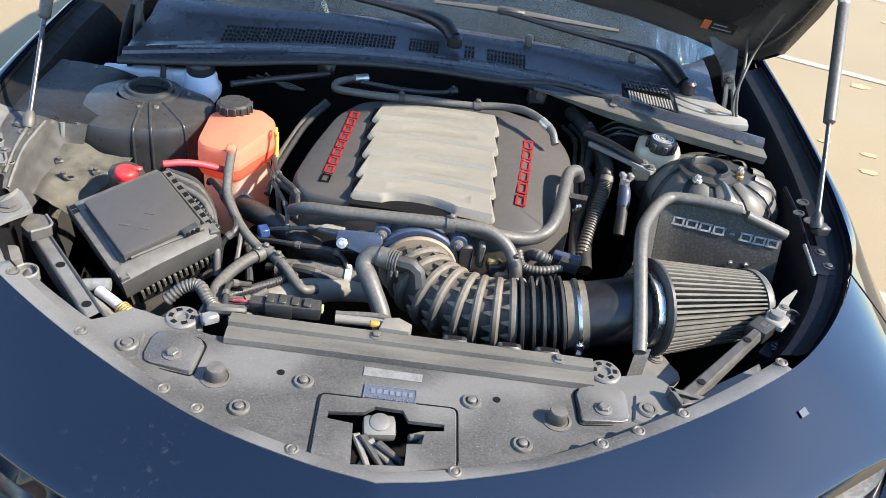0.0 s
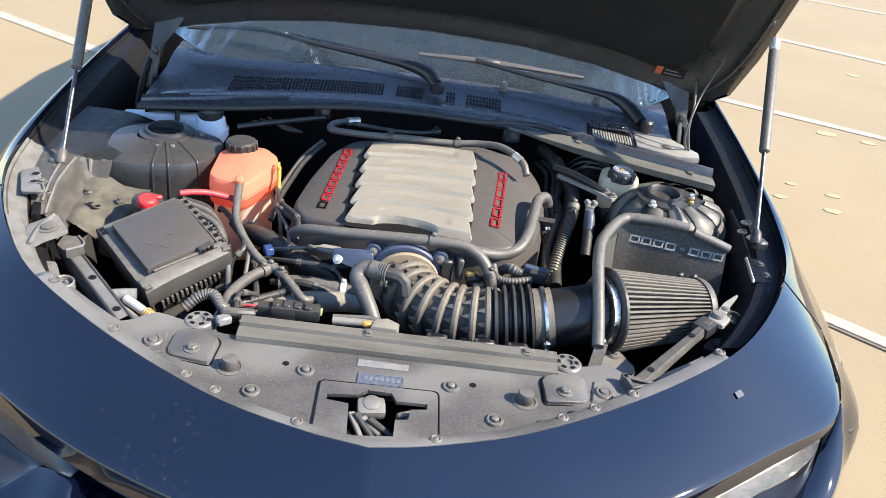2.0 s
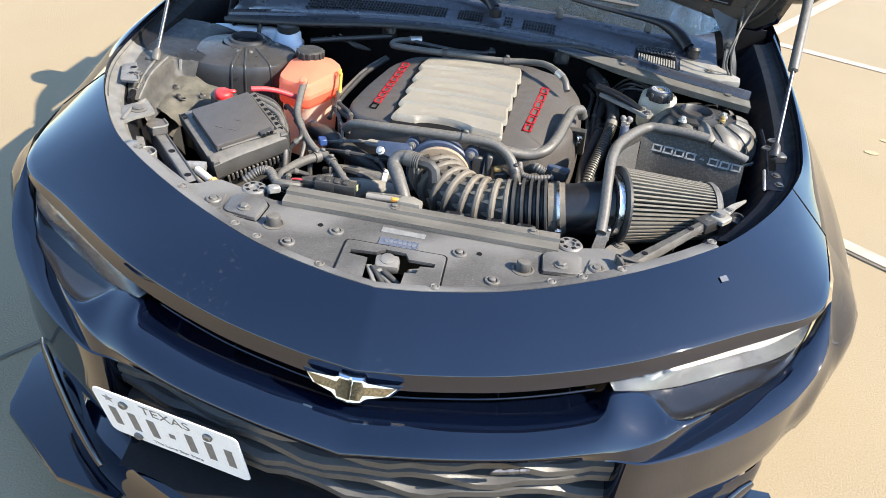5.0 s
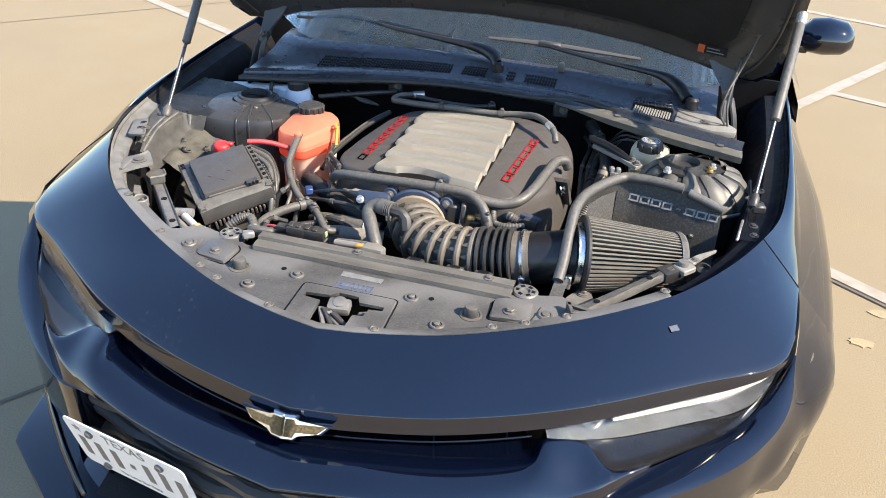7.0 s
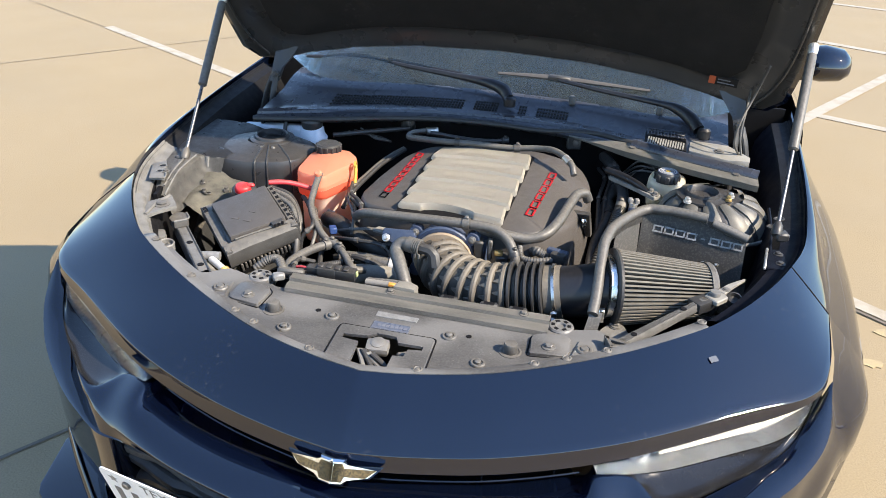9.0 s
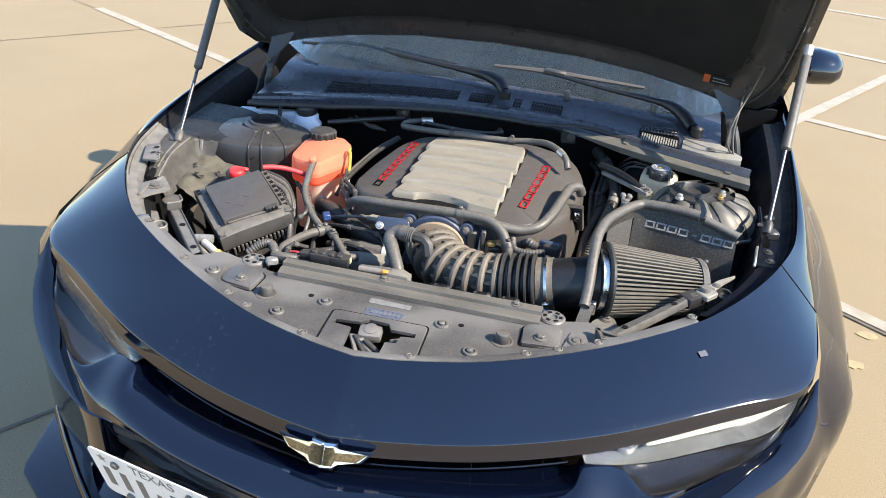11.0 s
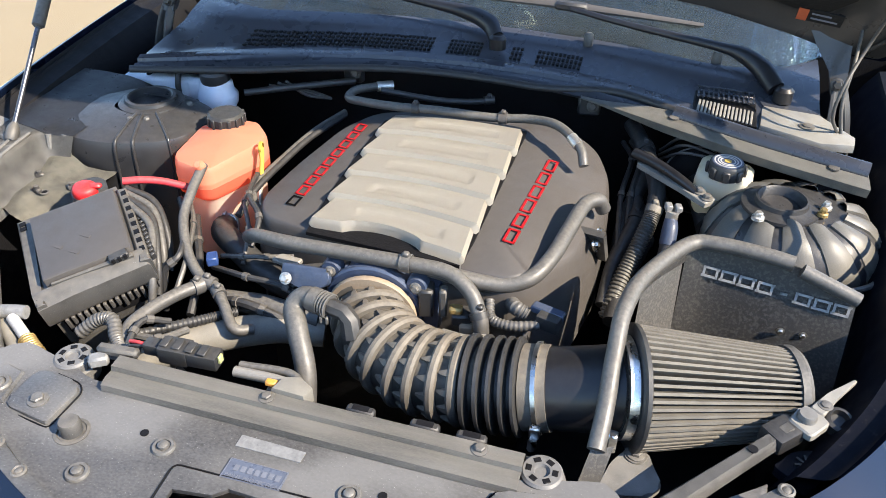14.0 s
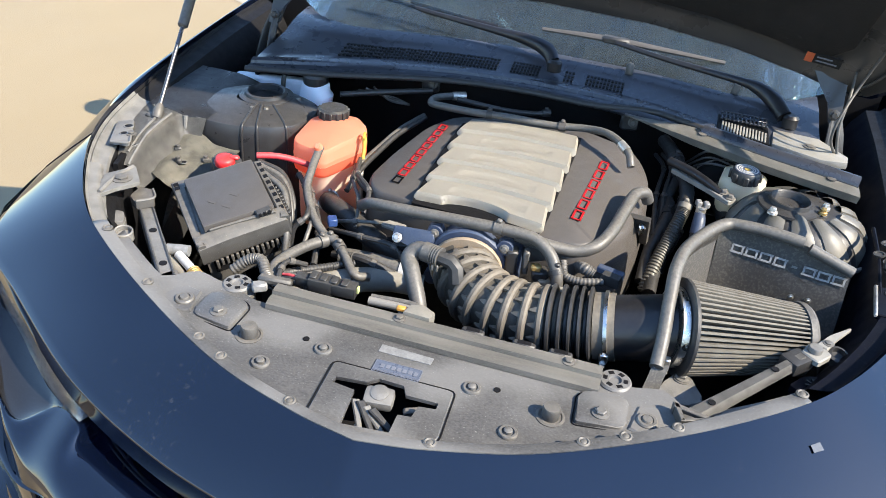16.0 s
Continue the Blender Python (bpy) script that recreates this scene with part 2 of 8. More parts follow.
# dashboard lifted towards blue to stand in for sky on the windscreen
DASH = material("sky_sheen_dashboard", (0.030, 0.034, 0.041), 0.6, scale=12, amount=0.4, bump=0.15, bump_scale=900)
LAMP_WHITE = material("frosted_lamp_reflector", (0.40, 0.40, 0.345), 0.4, second=(0.30, 0.30, 0.26), scale=30, amount=0.5, bump=0.05)
LAMP_GREY = material("grey_lamp_reflector", (0.085, 0.095, 0.110), 0.35, 0.0, second=(0.035, 0.040, 0.048), scale=30, amount=0.6, bump=0.03)
LABEL_FADED = material("faded_paper_label", (0.19, 0.19, 0.185), 0.4, second=(0.11, 0.112, 0.112), scale=90, amount=0.7, bump=0.05)
BEAM_DARK = material("grey_painted_steel_bracket", (0.115, 0.113, 0.110), 0.45, 0.0, second=(0.055, 0.055, 0.056), scale=40, amount=0.8, bump=0.12, bump_scale=700, dust=0.4, dust_colour=(0.25, 0.24, 0.215), specks=0.6)
TOWER = material("dusty_moulded_tower_plastic", (0.100, 0.096, 0.084), 0.44, second=(0.055, 0.053, 0.048), scale=18, detail=10, amount=0.85, bump=0.03, bump_scale=500, dust=0.28, dust_colour=(0.20, 0.185, 0.150), specks=0.4)
BRACE = material("pale_grey_cowl_strip", (0.215, 0.206, 0.183), 0.5, second=(0.14, 0.135, 0.122), scale=30, detail=10, amount=0.8, bump=0.1, bump_scale=700, dust=0.3, dust_colour=(0.30, 0.285, 0.245), specks=0.4)
ROD = material("dull_steel_rod", (0.13, 0.13, 0.14), 0.32, 0.85, second=(0.08, 0.08, 0.09), scale=40, amount=0.5, bump=0.05)
LENS = glassy("clear_lamp_lens", (0.97, 0.98, 1.0), 0.0, 1.16)
WELL = material("shaded_elbow_rubber", (0.030, 0.027, 0.022), 0.6, second=(0.018, 0.017, 0.015), scale=25, amount=0.7, bump=0.15, bump_scale=800, dust=0.5, dust_colour=(0.20, 0.172, 0.13))
TYRE = material("tyre_rubber", (0.018, 0.018, 0.018), 0.75, scale=40, bump=0.3, dust=0.3)
CONCRETE = material("sunlit_broom_concrete", (0.243, 0.188, 0.109), 0.85, second=(0.206, 0.161, 0.096), scale=1.1, detail=12, amount=0.7, bump=0.4, bump_scale=160, low=0.35, high=0.7)
LINE_PAINT = material("worn_white_line_paint", (0.315, 0.285, 0.232), 0.75, second=(0.25, 0.212, 0.152), scale=9, detail=10, amount=0.9, bump=0.2, low=0.45, high=0.65)
JOINT = material("dark_slab_joint", (0.12, 0.10, 0.075), 0.9, scale=12, bump=0.3)
JOINT_FAINT = material("faint_slab_joint", (0.150, 0.120, 0.080), 0.9, second=(0.235, 0.185, 0.112), scale=5, amount=1.0, bump=0.2)
SPOT = material("pale_yellow_paint_spot", (0.33, 0.262, 0.140), 0.8, second=(0.26, 0.212, 0.135), scale=40, amount=0.9, bump=0.1)

# ---- mesh tools ----


def curve(points, per=8, closed=False):
    """Catmull-Rom through the points."""
    p = [Vector(v) for v in points]
    out, count = [], len(p)
    for i in range(count if closed else count - 1):
        if closed:
            a, b, c, d = (p[(i + k) % count] for k in (-1, 0, 1, 2))
        else:
            b, c = p[i], p[i + 1]
            a = p[i - 1] if i else b * 2 - c
            d = p[i + 2] if i + 2 < count else c * 2 - b
        for k in range(per):
            t = k / per
            out.append(0.5 * (2 * b + (c - a) * t + (2 * a - 5 * b + 4 * c - d) * t * t + (3 * b - a - 3 * c + d) * t ** 3))
    if not closed:
        out.append(p[-1].copy())
    return out


def mesh():
    return bmesh.new()


def part(name, bm, mat, parent=None, label="", angle=38.0, kind="", shadow=True):
    """Links a bmesh as one mesh object under a thing or a part."""
    bmesh.ops.recalc_face_normals(bm, faces=bm.faces)
    me = bpy.data.meshes.new(name)
    bm.to_mesh(me)
    bm.free()
    me.materials.append(mat)
    for f in me.polygons:
        f.use_smooth = True
    me.set_sharp_from_angle(angle=radians(angle))
    ob = new(name, me)
    if parent is not None:
        ob.parent = parent
        if parent.type == "EMPTY":
            ob.matrix_parent_inverse = parent.matrix_basis.inverted()
    if not shadow:
        ob.visible_shadow = False
    return tagged(ob, label, kind=kind)


def thing(name, at, label, category, group="", kind=""):
    ob = new(name)
    ob.empty_display_size = 0.02
    ob.matrix_basis = Matrix.Translation(at)
    return tagged(ob, label, category, group, kind)


def loft(bm, rings, closed=True, cap=True):
    rows = [[bm.verts.new(v) for v in ring] for ring in rings]
    for a, b in zip(rows, rows[1:]):
        m = len(a)
        for i in range(m if closed else m - 1):
            j = (i + 1) % m
            bm.faces.new((a[i], a[j], b[j], b[i]))
    if closed and cap:
        bm.faces.new(list(reversed(rows[0])))
        bm.faces.new(rows[-1])
    return rows


def box(bm, at, size, turn=None, bevel=0.0, seg=1):
    m = Matrix.Translation(at) @ (turn or Matrix()) @ Matrix.Diagonal((*size, 1))
    made = bmesh.ops.create_cube(bm, size=1.0, matrix=m)["verts"]
    if bevel > 0:
        edges = list({e for v in made for e in v.link_edges})
        bmesh.ops.bevel(bm, geom=edges, offset=bevel, segments=seg, affect="EDGES", profile=0.6)


def slab(bm, poly, z0, z1, m=None, bevel=0.0, seg=2):
    """An upright prism on a polygon of (x, y), its top edge rounded."""
    m = m or Matrix()
    low = [bm.verts.new(m @ Vector((x, y, z0))) for x, y in poly]
    top = [bm.verts.new(m @ Vector((x, y, z1))) for x, y in poly]
    count = len(poly)
    face = bm.faces.new(top)
    bm.faces.new(list(reversed(low)))
    for i in range(count):
        j = (i + 1) % count
        bm.faces.new((low[i], low[j], top[j], top[i]))
    if bevel > 0:
        bmesh.ops.bevel(bm, geom=list(face.edges), offset=bevel, segments=seg, affect="EDGES", profile=0.6)


def lathe(bm, at, axis, profile, n=24, cap=True):
    """A turned shape: profile of (radius, height along the axis)."""
    q = Vector(axis).to_track_quat("Z", "Y").to_matrix()
    at = Vector(at)
    rings = [[at + q @ Vector((r * math.cos(2 * math.pi * i / n), r * math.sin(2 * math.pi * i / n), h)) for i in range(n)] for r, h in profile]
    loft(bm, rings, True, cap)


def tube(bm, points, radius, n=12, per=8, cap=True, rib=0.0, pitch=0.01, smooth=True, squash=1.0):
    """A pipe along a smooth path; radius is a number or one per point; rib: a corrugation's height."""
    path = curve(points, per) if smooth else [Vector(p) for p in points]
    radii = [radius] * len(points) if isinstance(radius, (int, float)) else list(radius)
    total = len(path)
    if rib > 0:
        length = sum((b - a).length for a, b in zip(path, path[1:]))
        dense, steps = [], max(total, int(length / pitch * 4))
        for k in range(steps + 1):
            s = k / steps * (total - 1)
            i = min(int(s), total - 2)
            dense.append(path[i].lerp(path[i + 1], s - i))
        path, total = dense, len(dense)
    side, rings = None, []
    for k, p in enumerate(path):
        way = (path[min(k + 1, total - 1)] - path[max(k - 1, 0)]).normalized()
        if side is None:
            side = way.orthogonal().normalized()
        side = (side - way * side.dot(way)).normalized()
        up = way.cross(side)
        s = k / (total - 1) * (len(radii) - 1)
        i = min(int(s), len(radii) - 2)
        r = radii[i] + (radii[i + 1] - radii[i]) * (s - i)
        if rib > 0:
            r += rib if k % 4 in (1, 2) else 0.0
        rings.append([p + (side * math.cos(2 * math.pi * j / n) + up * math.sin(2 * math.pi * j / n) * squash) * r for j in range(n)])
    loft(bm, rings, True, cap)


def sheet(bm, rows, thick=0.0):
    """A surface over rows of points, with a back at a distance below along the normal."""
    made = loft(bm, rows, False)
    if thick:
        bm.normal_update()
        faces = [f for f in bm.faces if all(v in set(w for r in made for w in r) for v in f.verts)]
        bmesh.ops.solidify(bm, geom=faces, thickness=thick)


def turned(rz, rx=0.0, ry=0.0):
    return Euler([radians(a) for a in (rx, ry, rz)]).to_matrix().to_4x4()


def round_poly(points, r, n=4):
    """A polygon of (x, y) with its corners rounded."""
    out, count = [], len(points)
    for i in range(count):
        a, b, c = (Vector((*points[(i + k) % count], 0)) for k in (-1, 0, 1))
        d0, d1 = (a - b), (c - b)
        k = min(r, d0.length * 0.45, d1.length * 0.45)
        p, q = b + d0.normalized() * k, b + d1.normalized() * k
        for j in range(n + 1):
            t = j / n
            v = p * (1 - t) ** 2 + b * 2 * t * (1 - t) + q * t * t
            out.append((v.x, v.y))
    return out


def bolt(name, at, parent, r=0.009, h=0.008, mat=None, up=(0, 0, 1), label=""):
    """A flanged hex bolt."""
    bm = mesh()
    lathe(bm, at, up, [(r * 1.5, 0), (r * 1.5, h * 0.25), (r * 1.15, h * 0.4)], 16)
    lathe(bm, at, up, [(r, h * 0.3), (r, h * 0.9), (r * 0.8, h * 1.1)], 6)
    return part(name, bm, mat or ZINC, parent, label)

# ---- parking ground ----
bm = mesh()
bmesh.ops.create_grid(bm, x_segments=40, y_segments=40, size=400)
part("ground", bm, CONCRETE, None, "sunlit beige broom-finished concrete parking lot")
tagged(bpy.data.objects["ground"], category="ground", kind="structure")


def stripe(name, a, way, length, width, mat, label, category, z=0.004):
    bm = mesh()
    a, way = Vector((*a, 0)), way.normalized()
    side = Vector((-way.y, way.x, 0)) * width / 2
    steps = max(2, int(length / 0.25))
    rnd = random.Random(int(length * 100 + a.x * 10))
    rows = []
    for k in range(steps + 1):
        p = a + way * length * k / steps
        w = 1 + rnd.uniform(-0.05, 0.05)
        rows.append([p + side * w + Vector((0, 0, z)), p - side * w + Vector((0, 0, z))])
    loft(bm, rows, False)
    return tagged(part(name, bm, mat, None, label), category=category, kind="structure", group="parking lot markings")


stripe("parking_line", (-4.11, 4.82), Vector((0.875, -0.485, 0)), 2.75, 0.085, LINE_PAINT, "worn white painted parking line on concrete", "parking line")
stripe("parking_line", (1.60, 4.45), Vector((0.929, -0.37, 0)), 5.0, 0.085, LINE_PAINT, "worn white painted parking line on concrete", "parking line")
stripe("parking_line", (0.75, 3.01), Vector((0.50, 0.866, 0)), 4.6, 0.085, LINE_PAINT, "worn white painted parking line crossing the stall", "parking line", 0.007)
stripe("parking_line", (0.3, 7.60), Vector((0.905, -0.425, 0)), 8.0, 0.10, LINE_PAINT, "worn white painted parking line on concrete", "parking line")
stripe("parking_line", (0.8, 9.4), Vector((0.96, -0.28, 0)), 8.0, 0.10, LINE_PAINT, "worn white painted parking line on concrete", "parking line")
stripe("parking_line", (1.05, 2.105), Vector((0.80, -0.585, 0)), 2.6, 0.075, LINE_PAINT, "faded white painted line beside a slab joint", "parking line")
stripe("slab_joint", (1.0, 2.07), Vector((0.80, -0.585, 0)), 4.0, 0.018, JOINT, "dark sealed joint between concrete slabs", "joint", 0.006)
stripe("slab_joint", (-1.6, -0.46), Vector((0.54, 0.84, 0)), 1.5, 0.014, JOINT, "dark sealed joint between concrete slabs", "joint")
stripe("slab_joint", (-4.7, 2.85), Vector((0.645, 0.764, 0)), 4.2, 0.014, JOINT_FAINT, "faint joint between concrete slabs", "joint", 0.003)
stripe("slab_joint", (-4.12, 4.80), Vector((-0.888, 0.459, 0)), 5.0, 0.014, JOINT_FAINT, "faint joint that carries on from a parking line", "joint", 0.003)
for x, y, s in ((2.131, 2.662, 0.07), (2.21, 2.86, 0.06), (2.016, 2.955, 0.05), (1.891, 2.764, 0.055), (2.559, 3.855, 0.10), (2.805, 3.778, 0.08), (3.386, 5.37, 0.09), (1.363, 1.424, 0.065), (1.457, 1.651, 0.06)):
    bm = mesh()
    rnd = random.Random(int(x * 1000))
    slab(bm, [(x + 0.7 * s * math.cos(a) * rnd.uniform(0.75, 1.1), y + 0.45 * s * math.sin(a) * rnd.uniform(0.75, 1.1)) for a in [k * 2 * math.pi / 20 for k in range(20)]], 0.0005, 0.004)
    tagged(part("paint_spot", bm, SPOT, None, "small pale yellow paint spot on concrete"), category="paint spot", kind="structure", group="parking lot markings")

# ---- car body ----
car = thing("car", (0, 0.9, 0), "navy black coupe with its hood propped open", "car")
# edge of the hood opening, and the lip over the grille: half plan from the centre line to the cowl
EDGE = [(0, -0.165, 0.800), (0.10, -0.145, 0.800), (0.25, -0.095, 0.802), (0.43, 0.001, 0.811), (0.58, 0.093, 0.836), (0.655, 0.160, 0.853), (0.72, 0.250, 0.866), (0.768, 0.34, 0.876),
        (0.805, 0.44, 0.880), (0.825, 0.56, 0.888), (0.842, 0.74, 0.900), (0.855, 1.0, 0.915), (0.86, 1.25, 0.925)]
LIP = [(0, -0.280, 0.714), (0.12, -0.262, 0.717), (0.28, -0.224, 0.726), (0.47, -0.147, 0.741), (0.68, -0.012, 0.752), (0.80, 0.068, 0.758), (0.838, 0.15, 0.776), (0.850, 0.29, 0.806),
       (0.858, 0.42, 0.826), (0.865, 0.56, 0.840), (0.870, 0.75, 0.852), (0.874, 1.02, 0.866), (0.878, 1.35, 0.888)]
PER = 10
edge_half, lip_half = curve(EDGE, PER), curve(LIP, PER)
SEAM = 7 * PER  # fascia ends and the fender begins


def mirrored(half, upto=None, begin=0):
    """A half curve as one curve from the car's right (-x) to its left (+x)."""
    h = half[begin:upto]
    return [Vector((-v.x, v.y, v.z)) for v in reversed(h[1:] if begin == 0 else h)] + list(h)


def outward(line):
    out = []
    for k in range(len(line)):
        d = line[min(k + 1, len(line) - 1)] - line[max(k - 1, 0)]
        out.append(Vector((d.y, -d.x, 0)).normalized())
    return out


E7, L7 = mirrored(edge_half, SEAM + 1), mirrored(lip_half, SEAM + 1)
NORM = outward(L7)
for _ in range(6):
    NORM = [((NORM[max(k - 1, 0)] + NORM[k] * 2 + NORM[min(k + 1, len(NORM) - 1)]) / 4).normalized() for k in range(len(NORM))]


def shifted(offs, dz, taper=None):
    """The lip's line moved outwards and down; offs and dz are functions of |x|."""
    return [p + n * offs(abs(p.x)) + Vector((0, 0, dz(abs(p.x)))) for p, n in zip(L7, NORM)]


def ramp(x, *pairs):
    for (a, va), (b, vb) in zip(pairs, pairs[1:]):
        if x <= b:
            t = max(0.0, (x - a) / (b - a))
            t = t * t * (3 - 2 * t)
            return va + (vb - va) * t
    return pairs[-1][1]


def smoothstep(v):
    v = max(0.0, min(1.0, v))
    return v * v * (3 - 2 * v)


# painted top of the fascia: from the opening down to the lip, with a crown
rows = []
for t, crown in ((0.0, -0.010), (0.0, 0.0), (0.03, 0.001), (0.15, 0.003), (0.3, 0.0055), (0.45, 0.007), (0.6, 0.0074), (0.72, 0.0066), (0.84, 0.0044), (0.93, 0.0022), (1.0, 0.0)):
    rows.append([a.lerp(b, t) + Vector((0, 0, crown * (1.0 if crown < 0 else ramp(abs(b.x), (0.30, 1.0), (0.62, 0.15))))) for a, b in zip(E7, L7)])
face = lambda x: ramp(x, (0.40, -0.034), (0.70, -0.030), (0.825, -0.015))
jut = lambda x: ramp(x, (0.60, 0.005), (0.825, 0.002))
rows += [shifted(lambda x: 0.0014, lambda x: -0.0015), shifted(lambda x: 0.0016, lambda x: -0.004), shifted(lambda x: jut(x) * 0.4, lambda x: face(x) * 0.5), shifted(lambda x: jut(x) + 0.001, face), shifted(lambda x: jut(x) - 0.003, lambda x: face(x) - 0.003), shifted(lambda x: -0.034, lambda x: face(x) - 0.004)]
bm = mesh()
loft(bm, rows, False)
fascia = part("front_fascia", bm, PAINT, car, "glossy navy black painted front fascia", 60)

# slot grille: dark recess with thin bars
bm = mesh()
cut = lambda line, lim: [p for p, q in zip(line, L7) if abs(q.x) <= lim]
loft(bm, [cut(shifted(lambda x: -0.03, lambda x: -0.040), 0.43), cut(shifted(lambda x: -0.075, lambda x: -0.041), 0.43), cut(shifted(lambda x: -0.075, lambda x: -0.095), 0.43), cut(shifted(lambda x: -0.004, lambda x: -0.090), 0.43)], False)
part("grille_recess", bm, DARK, car, "dark slot between lip and bumper", 30)
for dz, off, r in ((-0.070, -0.016, 0.0022), (-0.060, -0.032, 0.0020)):
    bm = mesh()
    tube(bm, cut(shifted(lambda x: off, lambda x: dz), 0.42), r, 6, smooth=False)
    part("grille_bar", bm, GLOSS_BLACK, car, "thin glossy grille bar")
for k in (-3, -2, 2, 3):
    i = min(range(len(L7)), key=lambda j: abs(L7[j].x - k * 0.125))
    p = L7[i] + NORM[i] * -0.050 + Vector((0, 0, -0.066))
    bm = mesh()
    box(bm, p, (0.004, 0.05, 0.026), turned(20 if k > 0 else -20), 0.001)
    part("grille_rib", bm, GLOSS_BLACK, car)

# bumper below the slot: key lines of one half, from the centre line outwards to the wing
CREST_LINE = [(0.0, -0.367, 0.604), (0.15, -0.354, 0.622), (0.286, -0.324, 0.628), (0.389, -0.29, 0.632), (0.452, -0.264, 0.635), (0.503, -0.238, 0.642), (0.556, -0.205, 0.655), (0.61, -0.157, 0.66), (0.67, -0.097, 0.659), (0.73, -0.036, 0.66), (0.785, 0.032, 0.671), (0.832, 0.123, 0.727)]
VALLEY_LINE = [(0.0, -0.358, 0.586), (0.15, -0.345, 0.604), (0.286, -0.315, 0.611), (0.389, -0.282, 0.612), (0.452, -0.265, 0.611), (0.498, -0.253, 0.608), (0.54, -0.221, 0.606), (0.59, -0.17, 0.607), (0.65, -0.107, 0.613), (0.71, -0.04, 0.628), (0.775, 0.028, 0.652), (0.834, 0.122, 0.72)]
CHEEK_LINE = [(0.0, -0.357, 0.584), (0.15, -0.344, 0.602), (0.286, -0.314, 0.609), (0.389, -0.281, 0.61), (0.451, -0.267, 0.609), (0.507, -0.255, 0.606), (0.588, -0.207, 0.604), (0.655, -0.16, 0.605), (0.735, -0.092, 0.614), (0.8, -0.022, 0.632), (0.846, 0.055, 0.672), (0.846, 0.13, 0.752)]
SLOT_LINE = [(0, -0.280, 0.634), (0.15, -0.258, 0.640), (0.29, -0.222, 0.643), (0.405, -0.206, 0.660), (0.432, -0.186, 0.688), (0.494, -0.160, 0.679), (0.545, -0.188, 0.660), (0.600, -0.160, 0.657)]
LAMP_LOW = [(0.434, -0.183, 0.691), (0.487, -0.153, 0.677), (0.548, -0.117, 0.670), (0.613, -0.071, 0.666), (0.680, -0.023, 0.665), (0.746, 0.020, 0.670), (0.788, 0.054, 0.686), (0.812, 0.095, 0.705), (0.825, 0.139, 0.724)]
BOWL_BACK = LAMP_LOW[1:]
BOWL_FRONT = [(0.492, -0.159, 0.680), (0.510, -0.175, 0.671), (0.545, -0.188, 0.660), (0.600, -0.160, 0.657), (0.660, -0.105, 0.658), (0.722, -0.044, 0.659), (0.785, 0.034, 0.673), (0.826, 0.124, 0.718)]
crest_half, valley_half, cheek_half, slot_half = (curve(v, PER) for v in (CREST_LINE, VALLEY_LINE, CHEEK_LINE, SLOT_LINE))


def lip_at(x):
    """The lip's point at a distance from the centre line."""
    return min(lip_half[:SEAM + 1], key=lambda v: abs(v.x - x) + (0.0 if v.y < 0.16 else 1.0)).copy()


def flip(v, sx):
    return Vector((v[0] * sx, v[1], v[2]))


# band between the slot and the lower grille
count = 7 * PER + 1
bm = mesh()
rows = [[a + Vector((0, ramp(a.x, (0.40, 0.05), (0.48, 0.003)), ramp(a.x, (0.40, -0.004), (0.48, -0.020)))) for a in slot_half[:count]]]
for t, up_by in ((0.0, 0.0), (0.06, 0.003), (0.2, 0.007), (0.4, 0.0105), (0.6, 0.0115), (0.8, 0.009), (0.92, 0.005), (0.98, 0.0015), (1.0, 0.0)):
    rows.append([a.lerp(b, t) + Vector((0, 0, up_by * ramp(a.x, (0.40, 1.0), (0.56, 0.25)))) for a, b in zip(slot_half[:count], crest_half[:count])])
rows += [[a.lerp(b, 0.12) + Vector((0, -0.0015, 0)) for a, b in zip(crest_half[:count], valley_half[:count])]]
loft(bm, [mirrored(r) for r in rows], False)
part("bumper_band", bm, PAINT, car, "glossy navy black bumper band below the slot grille", 50)
# strip under the crest, cheek facet and the outer side that runs back to the wing
lip_tail = [Vector(v) for v in ((0.847, 0.165, 0.781), (0.8485, 0.215, 0.792), (0.850, 0.25, 0.799), (0.8503, 0.29, 0.8058))]
side_top = [v.copy() for v in cheek_half[4 * PER + 4:]] + lip_tail
side_dir = outward(side_top)
for _ in range(5):
    side_dir = [((side_dir[max(k - 1, 0)] + side_dir[k] * 2 + side_dir[min(k + 1, len(side_dir) - 1)]) / 4).normalized() for k in range(len(side_dir))]
FLARE = ((0.0, 0.0), (0.004, -0.006), (0.045, -0.049), (0.080, -0.088), (0.097, -0.115), (0.105, -0.15), (0.105, -0.2))
